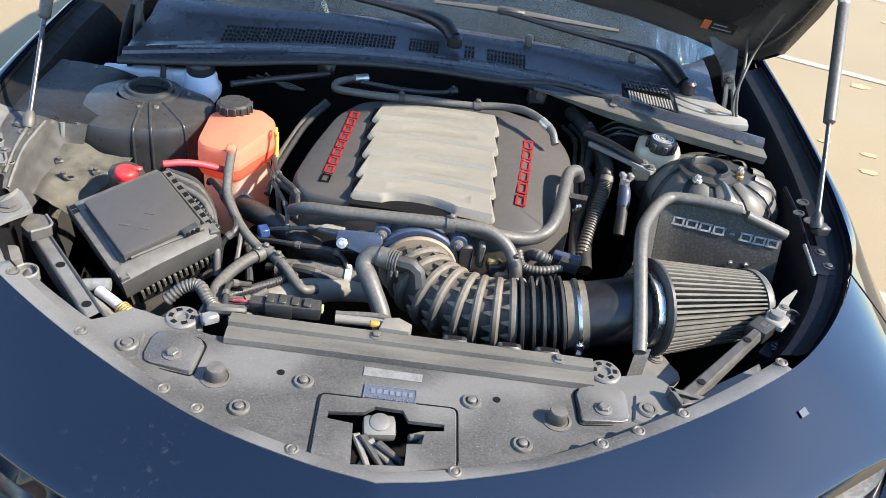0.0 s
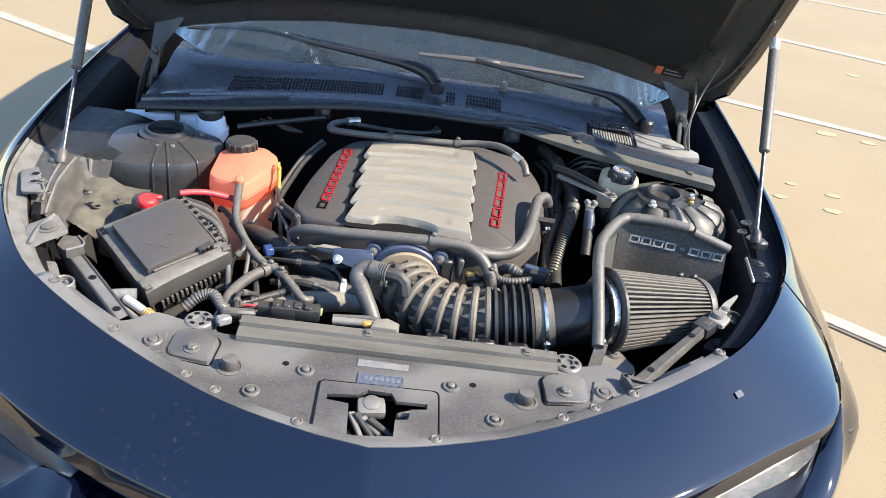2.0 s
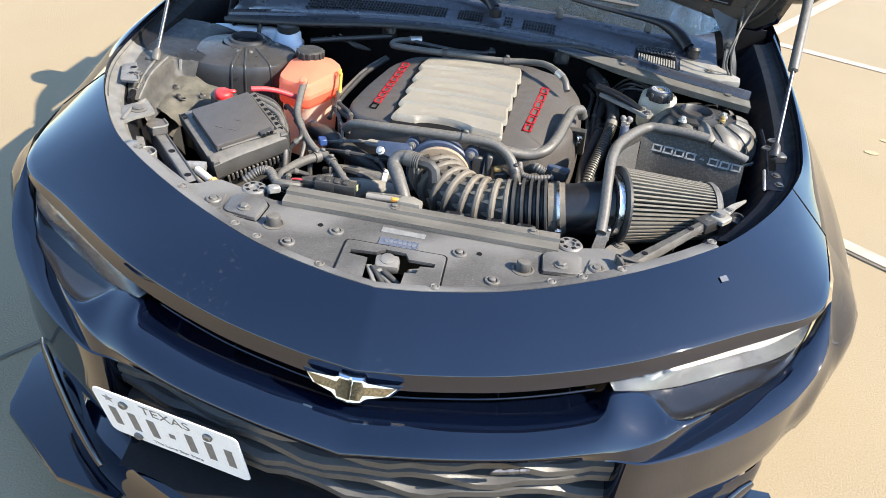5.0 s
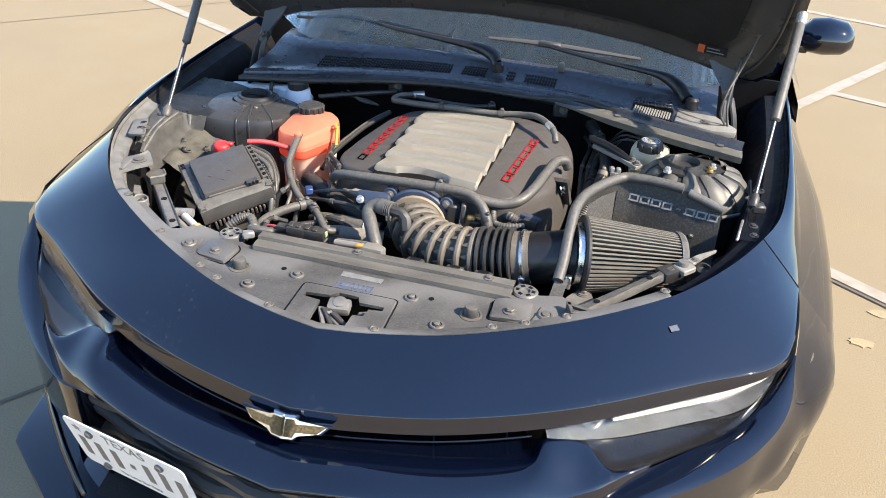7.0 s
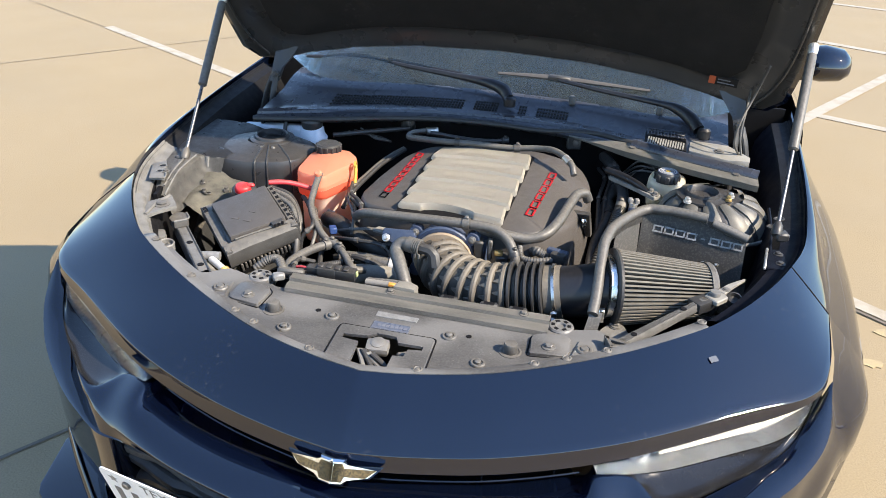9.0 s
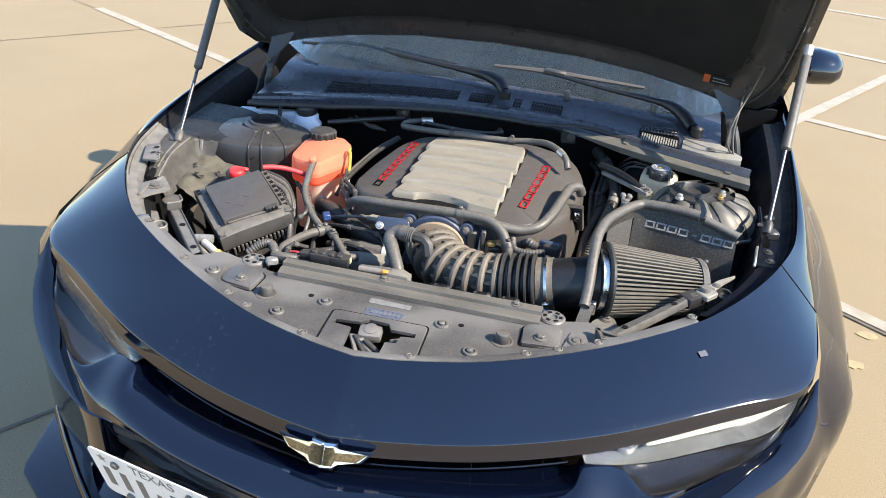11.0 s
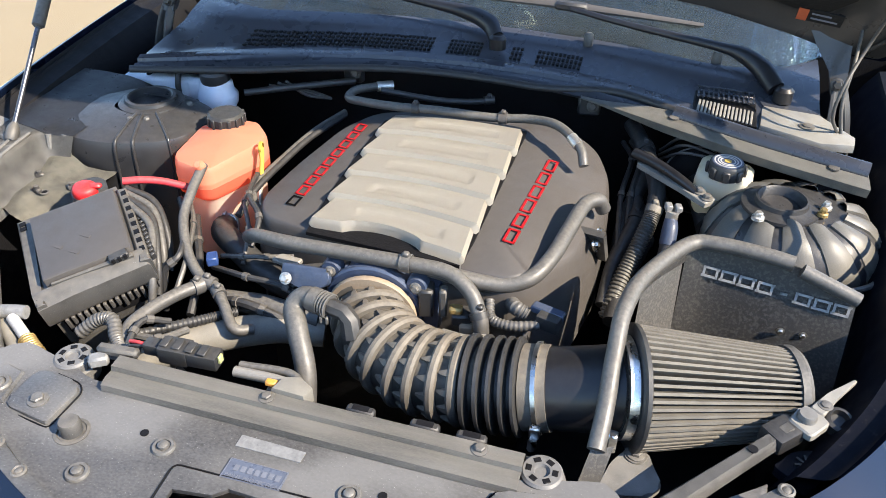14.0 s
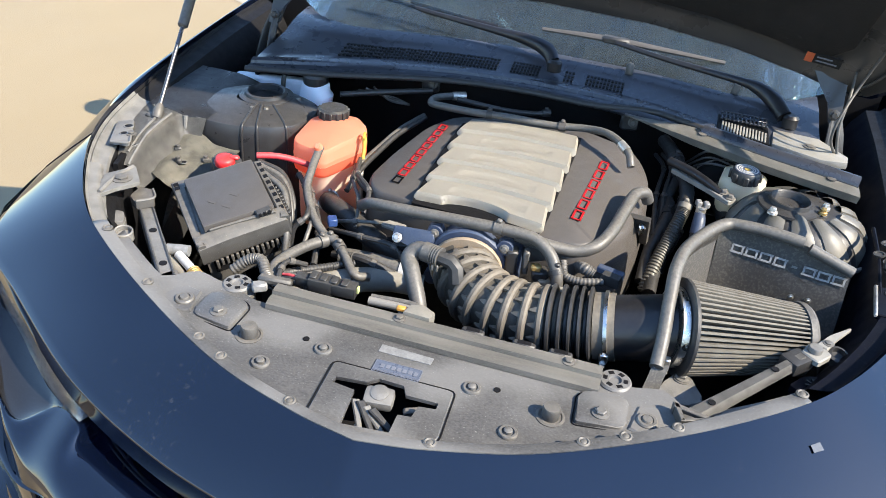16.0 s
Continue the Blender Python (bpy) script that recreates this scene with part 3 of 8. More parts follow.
for sx in (-1, 1):
    bm = mesh()
    rows = []
    for t, sink in ((0.12, 0.0), (0.3, 0.002), (0.6, 0.003), (0.88, 0.002), (1.0, 0.0)):
        rows.append([flip(a.lerp(b, t) + Vector((0, 0.001 * (t < 0.2), -sink * ramp(a.x, (0.47, 0.0), (0.55, 1.0)))), sx) for a, b in zip(crest_half, valley_half)])
    for t, up_by in ((0.06, 0.0), (0.3, 0.004), (0.6, 0.006), (0.85, 0.003), (1.0, 0.0)):
        rows.append([flip(a.lerp(b, t) + Vector((0, 0, up_by * ramp(a.x, (0.47, 0.0), (0.62, 1.0)))), sx) for a, b in zip(valley_half, cheek_half)])
    loft(bm, rows, False)
    part("bumper_cheek", bm, PAINT, car, "navy black cheek of the bumper below the headlight", 40)
    bm = mesh()
    rows = []
    for k, (o, dz) in enumerate(FLARE):
        row = []
        for i, (p, d) in enumerate(zip(side_top, side_dir)):
            w = -0.04 + 1.04 * smoothstep((p.y + 0.01) / 0.24)
            row.append(flip(p + d * o * w + Vector((0, 0, dz * (0.75 + 0.25 * w))), sx))
        rows.append(row)
    for o, dz in ((-0.02, -0.045), (-0.035, -0.10), (-0.055, -0.17), (-0.09, -0.21)):
        rows.append([flip(flip(v, sx) + d * o * (1.0 if p.y < 0.15 else 0.3) + Vector((0, 0, dz)), sx) for v, d, p in zip(rows[6], side_dir, side_top)])
    # return into the mouth
    for r in rows:
        first = flip(r[0], sx)
        r[0:0] = [flip(first + Vector((-0.012, 0.15, 0)), sx), flip(first + Vector((-0.012, 0.03, 0)), sx), flip(first + Vector((-0.006, 0.006, 0)), sx)]
    loft(bm, rows, False)
    part("bumper_corner", bm, PAINT, car, "navy black bumper corner", 50)
# mouth of the lower grille
bm = mesh()
low_edge = mirrored(cheek_half[:4 * PER + 6])
loft(bm, [low_edge, [v + Vector((0, 0.012, -0.006)) for v in low_edge], [v + Vector((0, 0.11, -0.012)) for v in low_edge], [v + Vector((0, 0.11, -0.25)) for v in low_edge], [v + Vector((0, 0.0, -0.29)) for v in low_edge]], False)
part("lower_grille_recess", bm, DARK, car, "dark lower grille mouth", 30)
for k in range(4):
    bm = mesh()
    line = []
    for i in range(25):
        x = -0.46 + 0.92 * i / 24
        base_pt = min(low_edge, key=lambda v: abs(v.x - x))
        step = (0.0, 0.0, 0.010, 0.010, 0.0, -0.012, -0.012, 0.0)[(i + 3 * k) % 8]
        line.append(Vector((x, base_pt.y + 0.022 + 0.008 * k, 0.570 - 0.042 * k + 0.02 * (base_pt.z - 0.6) + step)))
    loft(bm, [[v + Vector((0, dy, dz)) for v in line] for dy, dz in ((0.055, 0.010), (0.012, 0.008), (0.0, 0.002), (0.004, -0.016), (0.045, -0.016))], False)
    part("lower_grille_bar", bm, LINER, car, "faceted glossy black lower grille bar", 20)
bm = mesh()
for i in range(3):
    box(bm, (0.262 + 0.020 * i, -0.322 + 0.006 * i, 0.590), (0.016, 0.008, 0.012), turned(18, 30), 0.002)
box(bm, (0.282, -0.314, 0.586), (0.066, 0.006, 0.020), turned(18, 30), 0.002)
part("grille_badge", bm, ROD, car, "small chrome badge on the lower grille")
bm = mesh()
tip = lambda x: ramp(x, (0.50, 1.0), (0.78, 0.2))
loft(bm, [shifted(lambda x: 0.05 * tip(x), lambda x: -0.43), shifted(lambda x: 0.085 * tip(x), lambda x: -0.45), shifted(lambda x: 0.085 * tip(x), lambda x: -0.50), shifted(lambda x: 0.10 * tip(x), lambda x: -0.535), shifted(lambda x: 0.0, lambda x: -0.54)], False)
part("lower_bumper", bm, PAINT, car, "navy black lower bumper with splitter", 50)

# headlamps: slim lens under the lip over a smoked bowl
for sx in (-1, 1):
    low = curve(LAMP_LOW, 6)
    top = []
    for k, v in enumerate(low):
        s = k / (len(low) - 1)
        u = lip_at(0.432 + 0.400 * s ** 0.92)
        top.append(u + Vector((0.0, 0.006, face(u.x) - 0.0015)))
    back = [Vector((-0.35, 0.9, 0.0)).normalized() for _ in low]

    def lamp_row(t, depth, bulge=0.002):
        out = []
        for a, b, d in zip(top, low, back):
            out.append(flip(a.lerp(b, t) + d * (depth - bulge * math.sin(math.pi * t) * min(1.0, (a - b).length / 0.07)), sx))
        return out

    bm = mesh()
    loft(bm, [lamp_row(0.0, 0.002, 0), lamp_row(0.04, 0.052, 0), lamp_row(0.5, 0.066, 0), lamp_row(0.97, 0.044, 0), lamp_row(1.0, 0.0005, 0)], False)
    lamp = part("headlight", bm, LAMP_GREY, car, "slim headlight with clear lens and dark housing", 40)
    bm = mesh()
    loft(bm, [lamp_row(t, 0.0) for t in (0.0, 0.1, 0.25, 0.45, 0.65, 0.85, 1.0)], False)
    bmesh.ops.solidify(bm, geom=bm.faces[:], thickness=0.0025)
    part("lens", bm, LENS, lamp, "clear glossy lamp lens", 40, shadow=False)
    # pale light guide: a long bar with its outer end turned up
    bm = mesh()
    begin = int(len(low) * 0.26)
    fade = lambda k: smoothstep((k - begin) / 8)
    lift = lambda k: smoothstep((k - len(low) * 0.72) / (len(low) * 0.22))
    bar = []
    for t_low, t_high, depth in ((0.56, 0.70, 0.034), (0.54, 0.66, 0.014), (0.22, 0.22, 0.016), (0.18, 0.18, 0.034)):
        row = []
        for k in range(begin, len(low)):
            t = t_low + (t_high - t_low) * lift(k)
            t = 0.54 + (t - 0.54) * (0.25 + 0.75 * fade(k))
            row.append(flip(top[k].lerp(low[k], t) + back[k] * depth, sx))
        bar.append(row)
    loft(bm, bar, False)
    part("light_bar", bm, LAMP_WHITE, lamp, "pale frosted daytime light guide", 40)
    bm = mesh()
    p = flip(top[8].lerp(low[8], 0.55) + back[8] * 0.030, sx)
    lathe(bm, p, Vector((0.35 * sx, -0.85, 0.15)), [(0.020, 0), (0.020, 0.008), (0.016, 0.012), (0.008, 0.015), (0.002, 0.016)], 24)
    part("projector", bm, CHROME, lamp, "round projector lens")
    bm = mesh()
    rows = []
    a_line, b_line = curve(BOWL_BACK, 6), curve(BOWL_FRONT, 6)
    for t, up_by in ((0.0, -0.002), (0.08, -0.003), (0.25, -0.006), (0.5, -0.008), (0.75, -0.007), (0.92, -0.004), (1.0, -0.001)):
        rows.append([flip(a.lerp(b, t) + Vector((0, 0, up_by * min(1.0, (a - b).length / 0.05))), sx) for a, b in zip(a_line, b_line)])
    loft(bm, rows, False)
    part("lamp_bowl", bm, SMOKED, lamp, "smoked glossy bowl below the lens", 60)
    # splitter wing low down, and the blade of the air duct above it
    bm = mesh()
    wing = [(-0.90, 0.13), (-0.912, 0.08), (-0.868, -0.075), (-0.852, -0.10), (-0.650, -0.238), (-0.50, -0.26), (-0.50, -0.10), (-0.74, 0.13)]
    poly = [(x * -sx, y) for x, y in wing]
    if sx > 0:
        poly.reverse()
    slab(bm, poly, 0.188, 0.202, None, 0.004)
    part("splitter_wing", bm, PAINT, car, "navy black splitter wing", 40)
    blade = [(0.785, -0.022, 0.375, 0.006), (0.752, -0.060, 0.372, 0.026), (0.692, -0.118, 0.338, 0.034), (0.632, -0.168, 0.300, 0.030), (0.575, -0.208, 0.266, 0.018), (0.547, -0.226, 0.252, 0.004)]
    rings = []
    for x, y, z, w in blade:
        c = Vector((x * sx, y, z))
        out = Vector((0.66 * sx, -0.75, 0.0))
        rings.append([c + Vector((0, 0, 1)) * w * math.sin(q) + out * (0.006 + 0.10 * w) * math.cos(q) for q in (math.tau * k / 12 * -sx for k in range(12))])
    bm = mesh()
    loft(bm, rings)
    bmesh.ops.recalc_face_normals(bm, faces=bm.faces[:])
    part("duct_blade", bm, PAINT, car, "navy black air duct blade", 60)

# fenders, from the seam back to the door

for sx in (-1, 1):
    e = [Vector((v.x * sx, v.y, v.z)) for v in edge_half[SEAM:]]
    l = [Vector((v.x * sx, v.y, v.z)) for v in lip_half[SEAM:]]
    rows = []
    for dx, dz in ((0.004, -0.04), (0.0, 0.0)):
        rows.append([v + Vector((-sx * dx, 0, dz)) for v in e])
    for t, c in ((0.08, 0.004), (0.3, 0.014), (0.55, 0.018), (0.8, 0.013), (1.0, 0.0)):
        rows.append([a.lerp(b, t) + Vector((0, 0, c * (0.06 + 0.94 * smoothstep(k / 24)))) for k, (a, b) in enumerate(zip(e, l))])
    arch = [0.345 + math.sqrt(max(0.0, 0.365 ** 2 - (v.y - 0.66) ** 2)) if abs(v.y - 0.66) < 0.363 else 0.30 for v in l]
    for o, dz in FLARE[1:]:
        rows.append([v + Vector((sx * o * (1.0 - 0.36 * smoothstep((v.y - 0.8) / 0.5)), 0, max(dz, z_arch - v.z))) for v, z_arch in zip(l, arch)])
    rows.append([Vector((v.x, v.y, min(v.z, z_arch))) for v, z_arch in zip(rows[-1], arch)])
    bm = mesh()
    loft(bm, rows, False)
    fender = part("fender", bm, PAINT, car, "glossy navy black front fender", 55)
    # panel gap between fascia and fender
    bm = mesh()
    a, b = e[0], l[0]
    tube(bm, [a.lerp(b, t) + Vector((0, 0, 0.0011 * math.sin(math.pi * t) + 0.0005)) for t in (0, 0.15, 0.3, 0.5, 0.7, 0.85, 1.0)], 0.0011, 6)
    part("panel_gap", bm, DARK, fender, "thin dark gap between fascia and fender")

# sides, doors, roof, tail, closed simply behind the hood
for sx in (-1, 1):
    bm = mesh()
    prof = [(0.905, 0.892), (0.925, 0.85), (0.940, 0.74), (0.940, 0.55), (0.93, 0.36), (0.90, 0.22)]
    rows = []
    for y, pull, lift in ((1.35, 0, 0), (2.0, 0.004, 0.02), (2.7, 0.004, 0.04), (3.3, -0.006, 0.06), (3.9, -0.06, 0.05), (4.25, -0.14, 0.0)):
        rows.append([Vector((sx * (x + pull), y, z + lift * (z - 0.2) / 0.7)) for x, z in prof])
    loft(bm, rows, False)
    part("door_side", bm, PAINT, car, "navy black door and rear quarter", 50)
    wheel_y = (0.66, 3.47)
    for wy in wheel_y:
        bm = mesh()
        lathe(bm, (sx * 0.70, wy, 0.345), (sx, 0, 0), [(0.255, 0), (0.335, 0.01), (0.345, 0.05), (0.345, 0.18), (0.33, 0.215), (0.26, 0.225), (0.255, 0.19), (0.255, 0.0)], 40)
        tyre = part("wheel", bm, TYRE, car, "black wheel with low tyre")
        bm = mesh()
        lathe(bm, (sx * 0.72, wy, 0.345), (sx, 0, 0), [(0.255, 0.0), (0.255, 0.19), (0.235, 0.195), (0.225, 0.16), (0.06, 0.15), (0.04, 0.17), (0.0, 0.17)], 40)
        part("rim", bm, GLOSS_BLACK, tyre, "black alloy rim")
    # door mirror
    bm = mesh()
    rings = []
    for s, ry, rz in ((0.90, 0.03, 0.02), (0.945, 0.045, 0.035), (0.97, 0.075, 0.062), (1.02, 0.082, 0.070), (1.08, 0.075, 0.062), (1.108, 0.045, 0.040), (1.114, 0.02, 0.02)):
        rings.append([Vector((sx * s, 1.80 + 0.05 * (s - 0.95) + ry * math.cos(a), 0.955 + rz * math.sin(a) * (1.0 if math.sin(a) > 0 else 0.8))) for a in [k * 2 * math.pi / 20 for k in range(20)]])
    loft(bm, rings)
    mirror = part("door_mirror", bm, PAINT, car, "navy black door mirror housing", 50)
    bm = mesh()
    box(bm, (sx * 0.93, 1.80, 0.915), (0.09, 0.05, 0.03), None, 0.008, 2)
    part("mirror_arm", bm, GLOSS_BLACK, mirror, "black mirror arm")
    bm = mesh()
    box(bm, (sx * 1.03, 1.878, 0.957), (0.12, 0.006, 0.085), None, 0.003)
    part("mirror_glass", bm, CHROME, mirror, "silvered mirror glass")

GLASS_BASE = [(-0.80, 1.32), (-0.70, 1.20), (-0.60, 1.095), (-0.50, 1.062), (-0.35, 1.092), (-0.19, 1.12), (0, 1.127), (0.19, 1.12), (0.35, 1.098), (0.50, 1.062), (0.60, 1.095), (0.70, 1.20), (0.80, 1.32)]
base = [Vector((x, y, 0.925 + 0.02 * abs(x))) for x, y in GLASS_BASE]
head = [Vector((x * 0.78, 1.98 + (y - 1.16) * 0.3, 1.335 - 0.05 * abs(x))) for x, y in GLASS_BASE]
bm = mesh()
loft(bm, [[a.lerp(b, t) + Vector((0, -0.04 * math.sin(math.pi * t), 0.05 * math.sin(math.pi * t))) for a, b in zip(curve(base, 4), curve(head, 4))] for t in [k / 8 for k in range(9)]], False)
bmesh.ops.solidify(bm, geom=bm.faces[:], thickness=0.005)
part("windscreen", bm, GLASS, car, "tinted curved windscreen", 50, shadow=False)
bm = mesh()
roof = [[p + Vector((0, dy, dz)) for p in curve(head, 4)] for dy, dz in ((0, 0), (0.3, 0.025), (0.8, 0.02), (1.2, -0.05))]
rear = [Vector((p.x * 1.0, 4.0, 0.98)) for p in curve(head, 4)]
loft(bm, roof + [rear, [Vector((p.x * 1.2, 4.35, 0.90)) for p in curve(head, 4)], [Vector((p.x * 1.2, 4.5, 0.75)) for p in curve(head, 4)], [Vector((p.x * 1.2, 4.45, 0.25)) for p in curve(head, 4)]], False)
part("roof_and_tail", bm, PAINT, car, "navy black roof and tail", 50)
for sx in (-1, 1):
    bm = mesh()
    loft(bm, [[Vector((sx * 0.62, 1.98, 1.30)), Vector((sx * 0.62, 2.8, 1.32)), Vector((sx * 0.66, 4.0, 0.98))], [Vector((sx * 0.92, 1.35, 0.892)), Vector((sx * 0.925, 2.7, 0.93)), Vector((sx * 0.90, 4.0, 0.93))]], False)
    part("side_glass", bm, GLOSS_BLACK, car, "dark side window", 50)
    bm = mesh()
    tube(bm, [base[0] if sx < 0 else base[-1], (sx * 0.74, 1.6, 1.15), head[0] if sx < 0 else head[-1]], 0.028, 8)
    part("windscreen_pillar", bm, PAINT, car, "navy black windscreen pillar")
bm = mesh()
rows = [[Vector((x * w, y, z)) for x in (-0.78, -0.5, -0.2, 0.2, 0.5, 0.78)] for y, z, w in ((1.12, 0.885, 0.80), (1.4, 0.90, 0.92), (1.75, 0.93, 1), (1.9, 0.90, 1), (1.95, 0.6, 1), (1.95, 0.3, 1), (3.9, 0.3, 1), (3.9, 0.9, 1))]
loft(bm, rows, False)
part("dashboard", bm, DASH, car, "dark dashboard and cabin floor")
bm = mesh()
box(bm, (0, 2.2, 0.23), (1.7, 4.0, 0.06))
part("underbody", bm, DARK, car, "dark underbody")

# ---- propped hood ----
HINGE, RISE = Vector((0, 1.02, 0.985)), radians(55.5)
HOOD_UP = Vector((0, -math.cos(RISE), math.sin(RISE)))
HOOD_OUT = Vector((0, math.sin(RISE), math.cos(RISE)))


def on_hood(u, v, w=0.0):
    return HINGE + Vector((u, 0, 0)) + HOOD_UP * v + HOOD_OUT * (w + 0.09 * (1 - (u / 0.85) ** 2) * (1 - 0.8 * min(1.0, max(0.0, v) / 0.9)) + 0.015 * math.sin(min(1.0, max(0.0, v) / 1.2) * math.pi))


HOOD_HALF = [(0, 0.060), (0.25, 0.056), (0.45, 0.040), (0.60, 0.015), (0.69, -0.005), (0.755, 0.005), (0.795, 0.055), (0.808, 0.2), (0.806, 0.45), (0.795, 0.62), (0.765, 0.75), (0.70, 0.87), (0.58, 1.01), (0.43, 1.11), (0.25, 1.2), (0.10, 1.25), (0, 1.265)]


def hood_ring(shrink, w):
    half = [(u * shrink, 0.62 + (v - 0.62) * (shrink if v > 0.62 else shrink - 0.02 * (1 - shrink) * 5)) for u, v in HOOD_HALF]
    pts = half + [(-u, v) for u, v in reversed(half[1:-1])]
    return [on_hood(u, v, w) for u, v in pts]


def hood_surface(bm, rings):
    rows = loft(bm, rings, True, False)
    last = rows[-1]
    k = len(last)
    half = k // 2
    for i in range(half):
        l0, l1 = last[(k - i) % k], last[k - i - 1]
        r0, r1 = last[i], last[i + 1]
        vs = []
        for v in (r0, r1, l1, l0):
            if v not in vs:
                vs.append(v)
        if len(vs) >= 3:
            bm.faces.new(vs)


bm = mesh()
hood_surface(bm, [hood_ring(0.985, -0.012), hood_ring(1.0, -0.006), hood_ring(1.003, 0.006), hood_ring(0.995, 0.016), hood_ring(0.9, 0.022), hood_ring(0.5, 0.03)])
hood = part("hood", bm, PAINT, car, "navy black hood propped open on gas struts", 50)
bm = mesh()
hood_surface(bm, [hood_ring(0.985, -0.012), hood_ring(0.97, -0.018), hood_ring(0.93, -0.014), hood_ring(0.90, -0.004), hood_ring(0.86, -0.002), hood_ring(0.84, -0.010), hood_ring(0.4, -0.008)])
part("hood_inner_frame", bm, HOOD_IN, hood, "black painted inner hood frame", 40)
bm = mesh()
hood_surface(bm, [hood_ring(0.845, -0.010), hood_ring(0.84, -0.018), hood_ring(0.82, -0.024), hood_ring(0.74, -0.020), hood_ring(0.70, -0.024), hood_ring(0.4, -0.020)])
part("hood_liner", bm, FELT, hood, "black felt insulation liner under the hood", 40)

for sx in (-1, 1):
    bm = mesh()
    tube(bm, [on_hood(sx * u, v, w) for u, v, w in ((0.715, 0.030, -0.018), (0.742, 0.09, -0.021), (0.764, 0.18, -0.022), (0.772, 0.30, -0.022), (0.770, 0.45, -0.021), (0.757, 0.62, -0.020))], 0.0035, 8)
    part("folded_hem", bm, HOOD_IN, hood, "folded hem of the inner hood")

# ---- engine bay shell ----
bay = thing("engine_bay", (0, 0.5, 0.30), "dark engine bay tub with painted inner wings", "engine bay", kind="structure")
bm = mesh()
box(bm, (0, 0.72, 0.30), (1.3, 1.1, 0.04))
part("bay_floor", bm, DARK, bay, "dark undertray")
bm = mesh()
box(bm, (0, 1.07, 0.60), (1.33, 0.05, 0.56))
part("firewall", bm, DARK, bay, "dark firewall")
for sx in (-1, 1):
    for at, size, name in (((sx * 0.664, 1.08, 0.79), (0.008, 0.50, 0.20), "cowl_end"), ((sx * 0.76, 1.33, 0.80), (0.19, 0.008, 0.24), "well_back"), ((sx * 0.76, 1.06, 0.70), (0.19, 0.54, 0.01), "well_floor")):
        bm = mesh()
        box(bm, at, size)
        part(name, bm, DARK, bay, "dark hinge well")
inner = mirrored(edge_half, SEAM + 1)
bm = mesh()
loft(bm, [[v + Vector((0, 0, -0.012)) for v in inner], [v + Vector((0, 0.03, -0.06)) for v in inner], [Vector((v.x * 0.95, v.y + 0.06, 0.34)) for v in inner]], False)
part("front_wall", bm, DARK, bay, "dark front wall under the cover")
for sx in (-1, 1):
    e = [Vector((v.x * sx, v.y, v.z)) for v in edge_half[SEAM - 2 * PER:]]
    fl = 0.05 if sx > 0 else 0.04
    cut_at = next(k for k, v in enumerate(e) if v.y > 0.56)
    # the run behind the cut is toned dark as the hood's shade
    for run, fmat, label in ((e[:cut_at + 1], PAINT_BAY if sx > 0 else LIT_GREY, "navy painted wing flange" if sx > 0 else "dusty grey wing flange in sunlight"), (e[cut_at:], DARK, "rear wing flange toned dark as hood shade")):
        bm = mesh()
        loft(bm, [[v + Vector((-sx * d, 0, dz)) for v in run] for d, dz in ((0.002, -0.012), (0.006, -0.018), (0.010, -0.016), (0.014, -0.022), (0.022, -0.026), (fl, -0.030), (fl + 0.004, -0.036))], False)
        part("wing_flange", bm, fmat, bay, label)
    bm = mesh()
    loft(bm, [[v + Vector((-sx * d, 0, dz)) for v in e] for d, dz in ((fl + 0.004, -0.036), (fl + 0.02, -0.06), (fl + 0.035, -0.09), (fl + 0.045, -0.2), (0.13, -0.55))], False)
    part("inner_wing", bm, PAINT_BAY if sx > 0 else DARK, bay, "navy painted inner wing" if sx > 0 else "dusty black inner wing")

# ---- cover panel over the radiator ----
cover = thing("radiator_cover", (0, 0.0, 0.77), "dusty black plastic radiator cover with push rivets", "radiator cover")
PZ = 0.781
rim = [v for v in mirrored(edge_half, SEAM + 1) if abs(v.x) < 0.60]


def panel_z(x, y):
    return PZ + 0.014 * max(0.0, (abs(x) - 0.3)) / 0.2 - 0.03 * max(0.0, -0.02 - y) * 1.2


def back_y(x):
    return 0.085 if abs(x) < 0.27 else 0.085 + ramp(abs(x), (0.27, 0.0), (0.34, 0.02), (0.40, 0.03), (0.46, 0.03), (0.60, 0.12))


rows = [[v + Vector((0, 0.0, -0.008)) for v in rim], [v + Vector((0, 0.0, 0.002)) for v in rim], [Vector((v.x * 0.985, v.y + 0.008, v.z + 0.003)) for v in rim], [Vector((v.x * 0.972, v.y + 0.018, v.z + 0.000)) for v in rim],
        [Vector((v.x * 0.965, v.y + 0.022, panel_z(v.x, v.y) - 0.0)) for v in rim]]
front = rows[-1]
for t in (0.12, 0.3, 0.5, 0.7, 0.9, 1.0):
    row = []
    for v in front:
        yb = max(back_y(v.x), v.y + 0.012) + ((v.y + 0.03) - max(back_y(v.x), v.y + 0.012)) * ramp(abs(v.x), (0.40, 0.0), (0.455, 1.0))
        y = v.y + (yb - v.y) * t
        row.append(Vector((v.x, y, panel_z(v.x, y))))
    rows.append(row)
rows.append([v + Vector((0, 0.004, -0.012)) for v in rows[-1]])
bm = mesh()
loft(bm, rows, False)
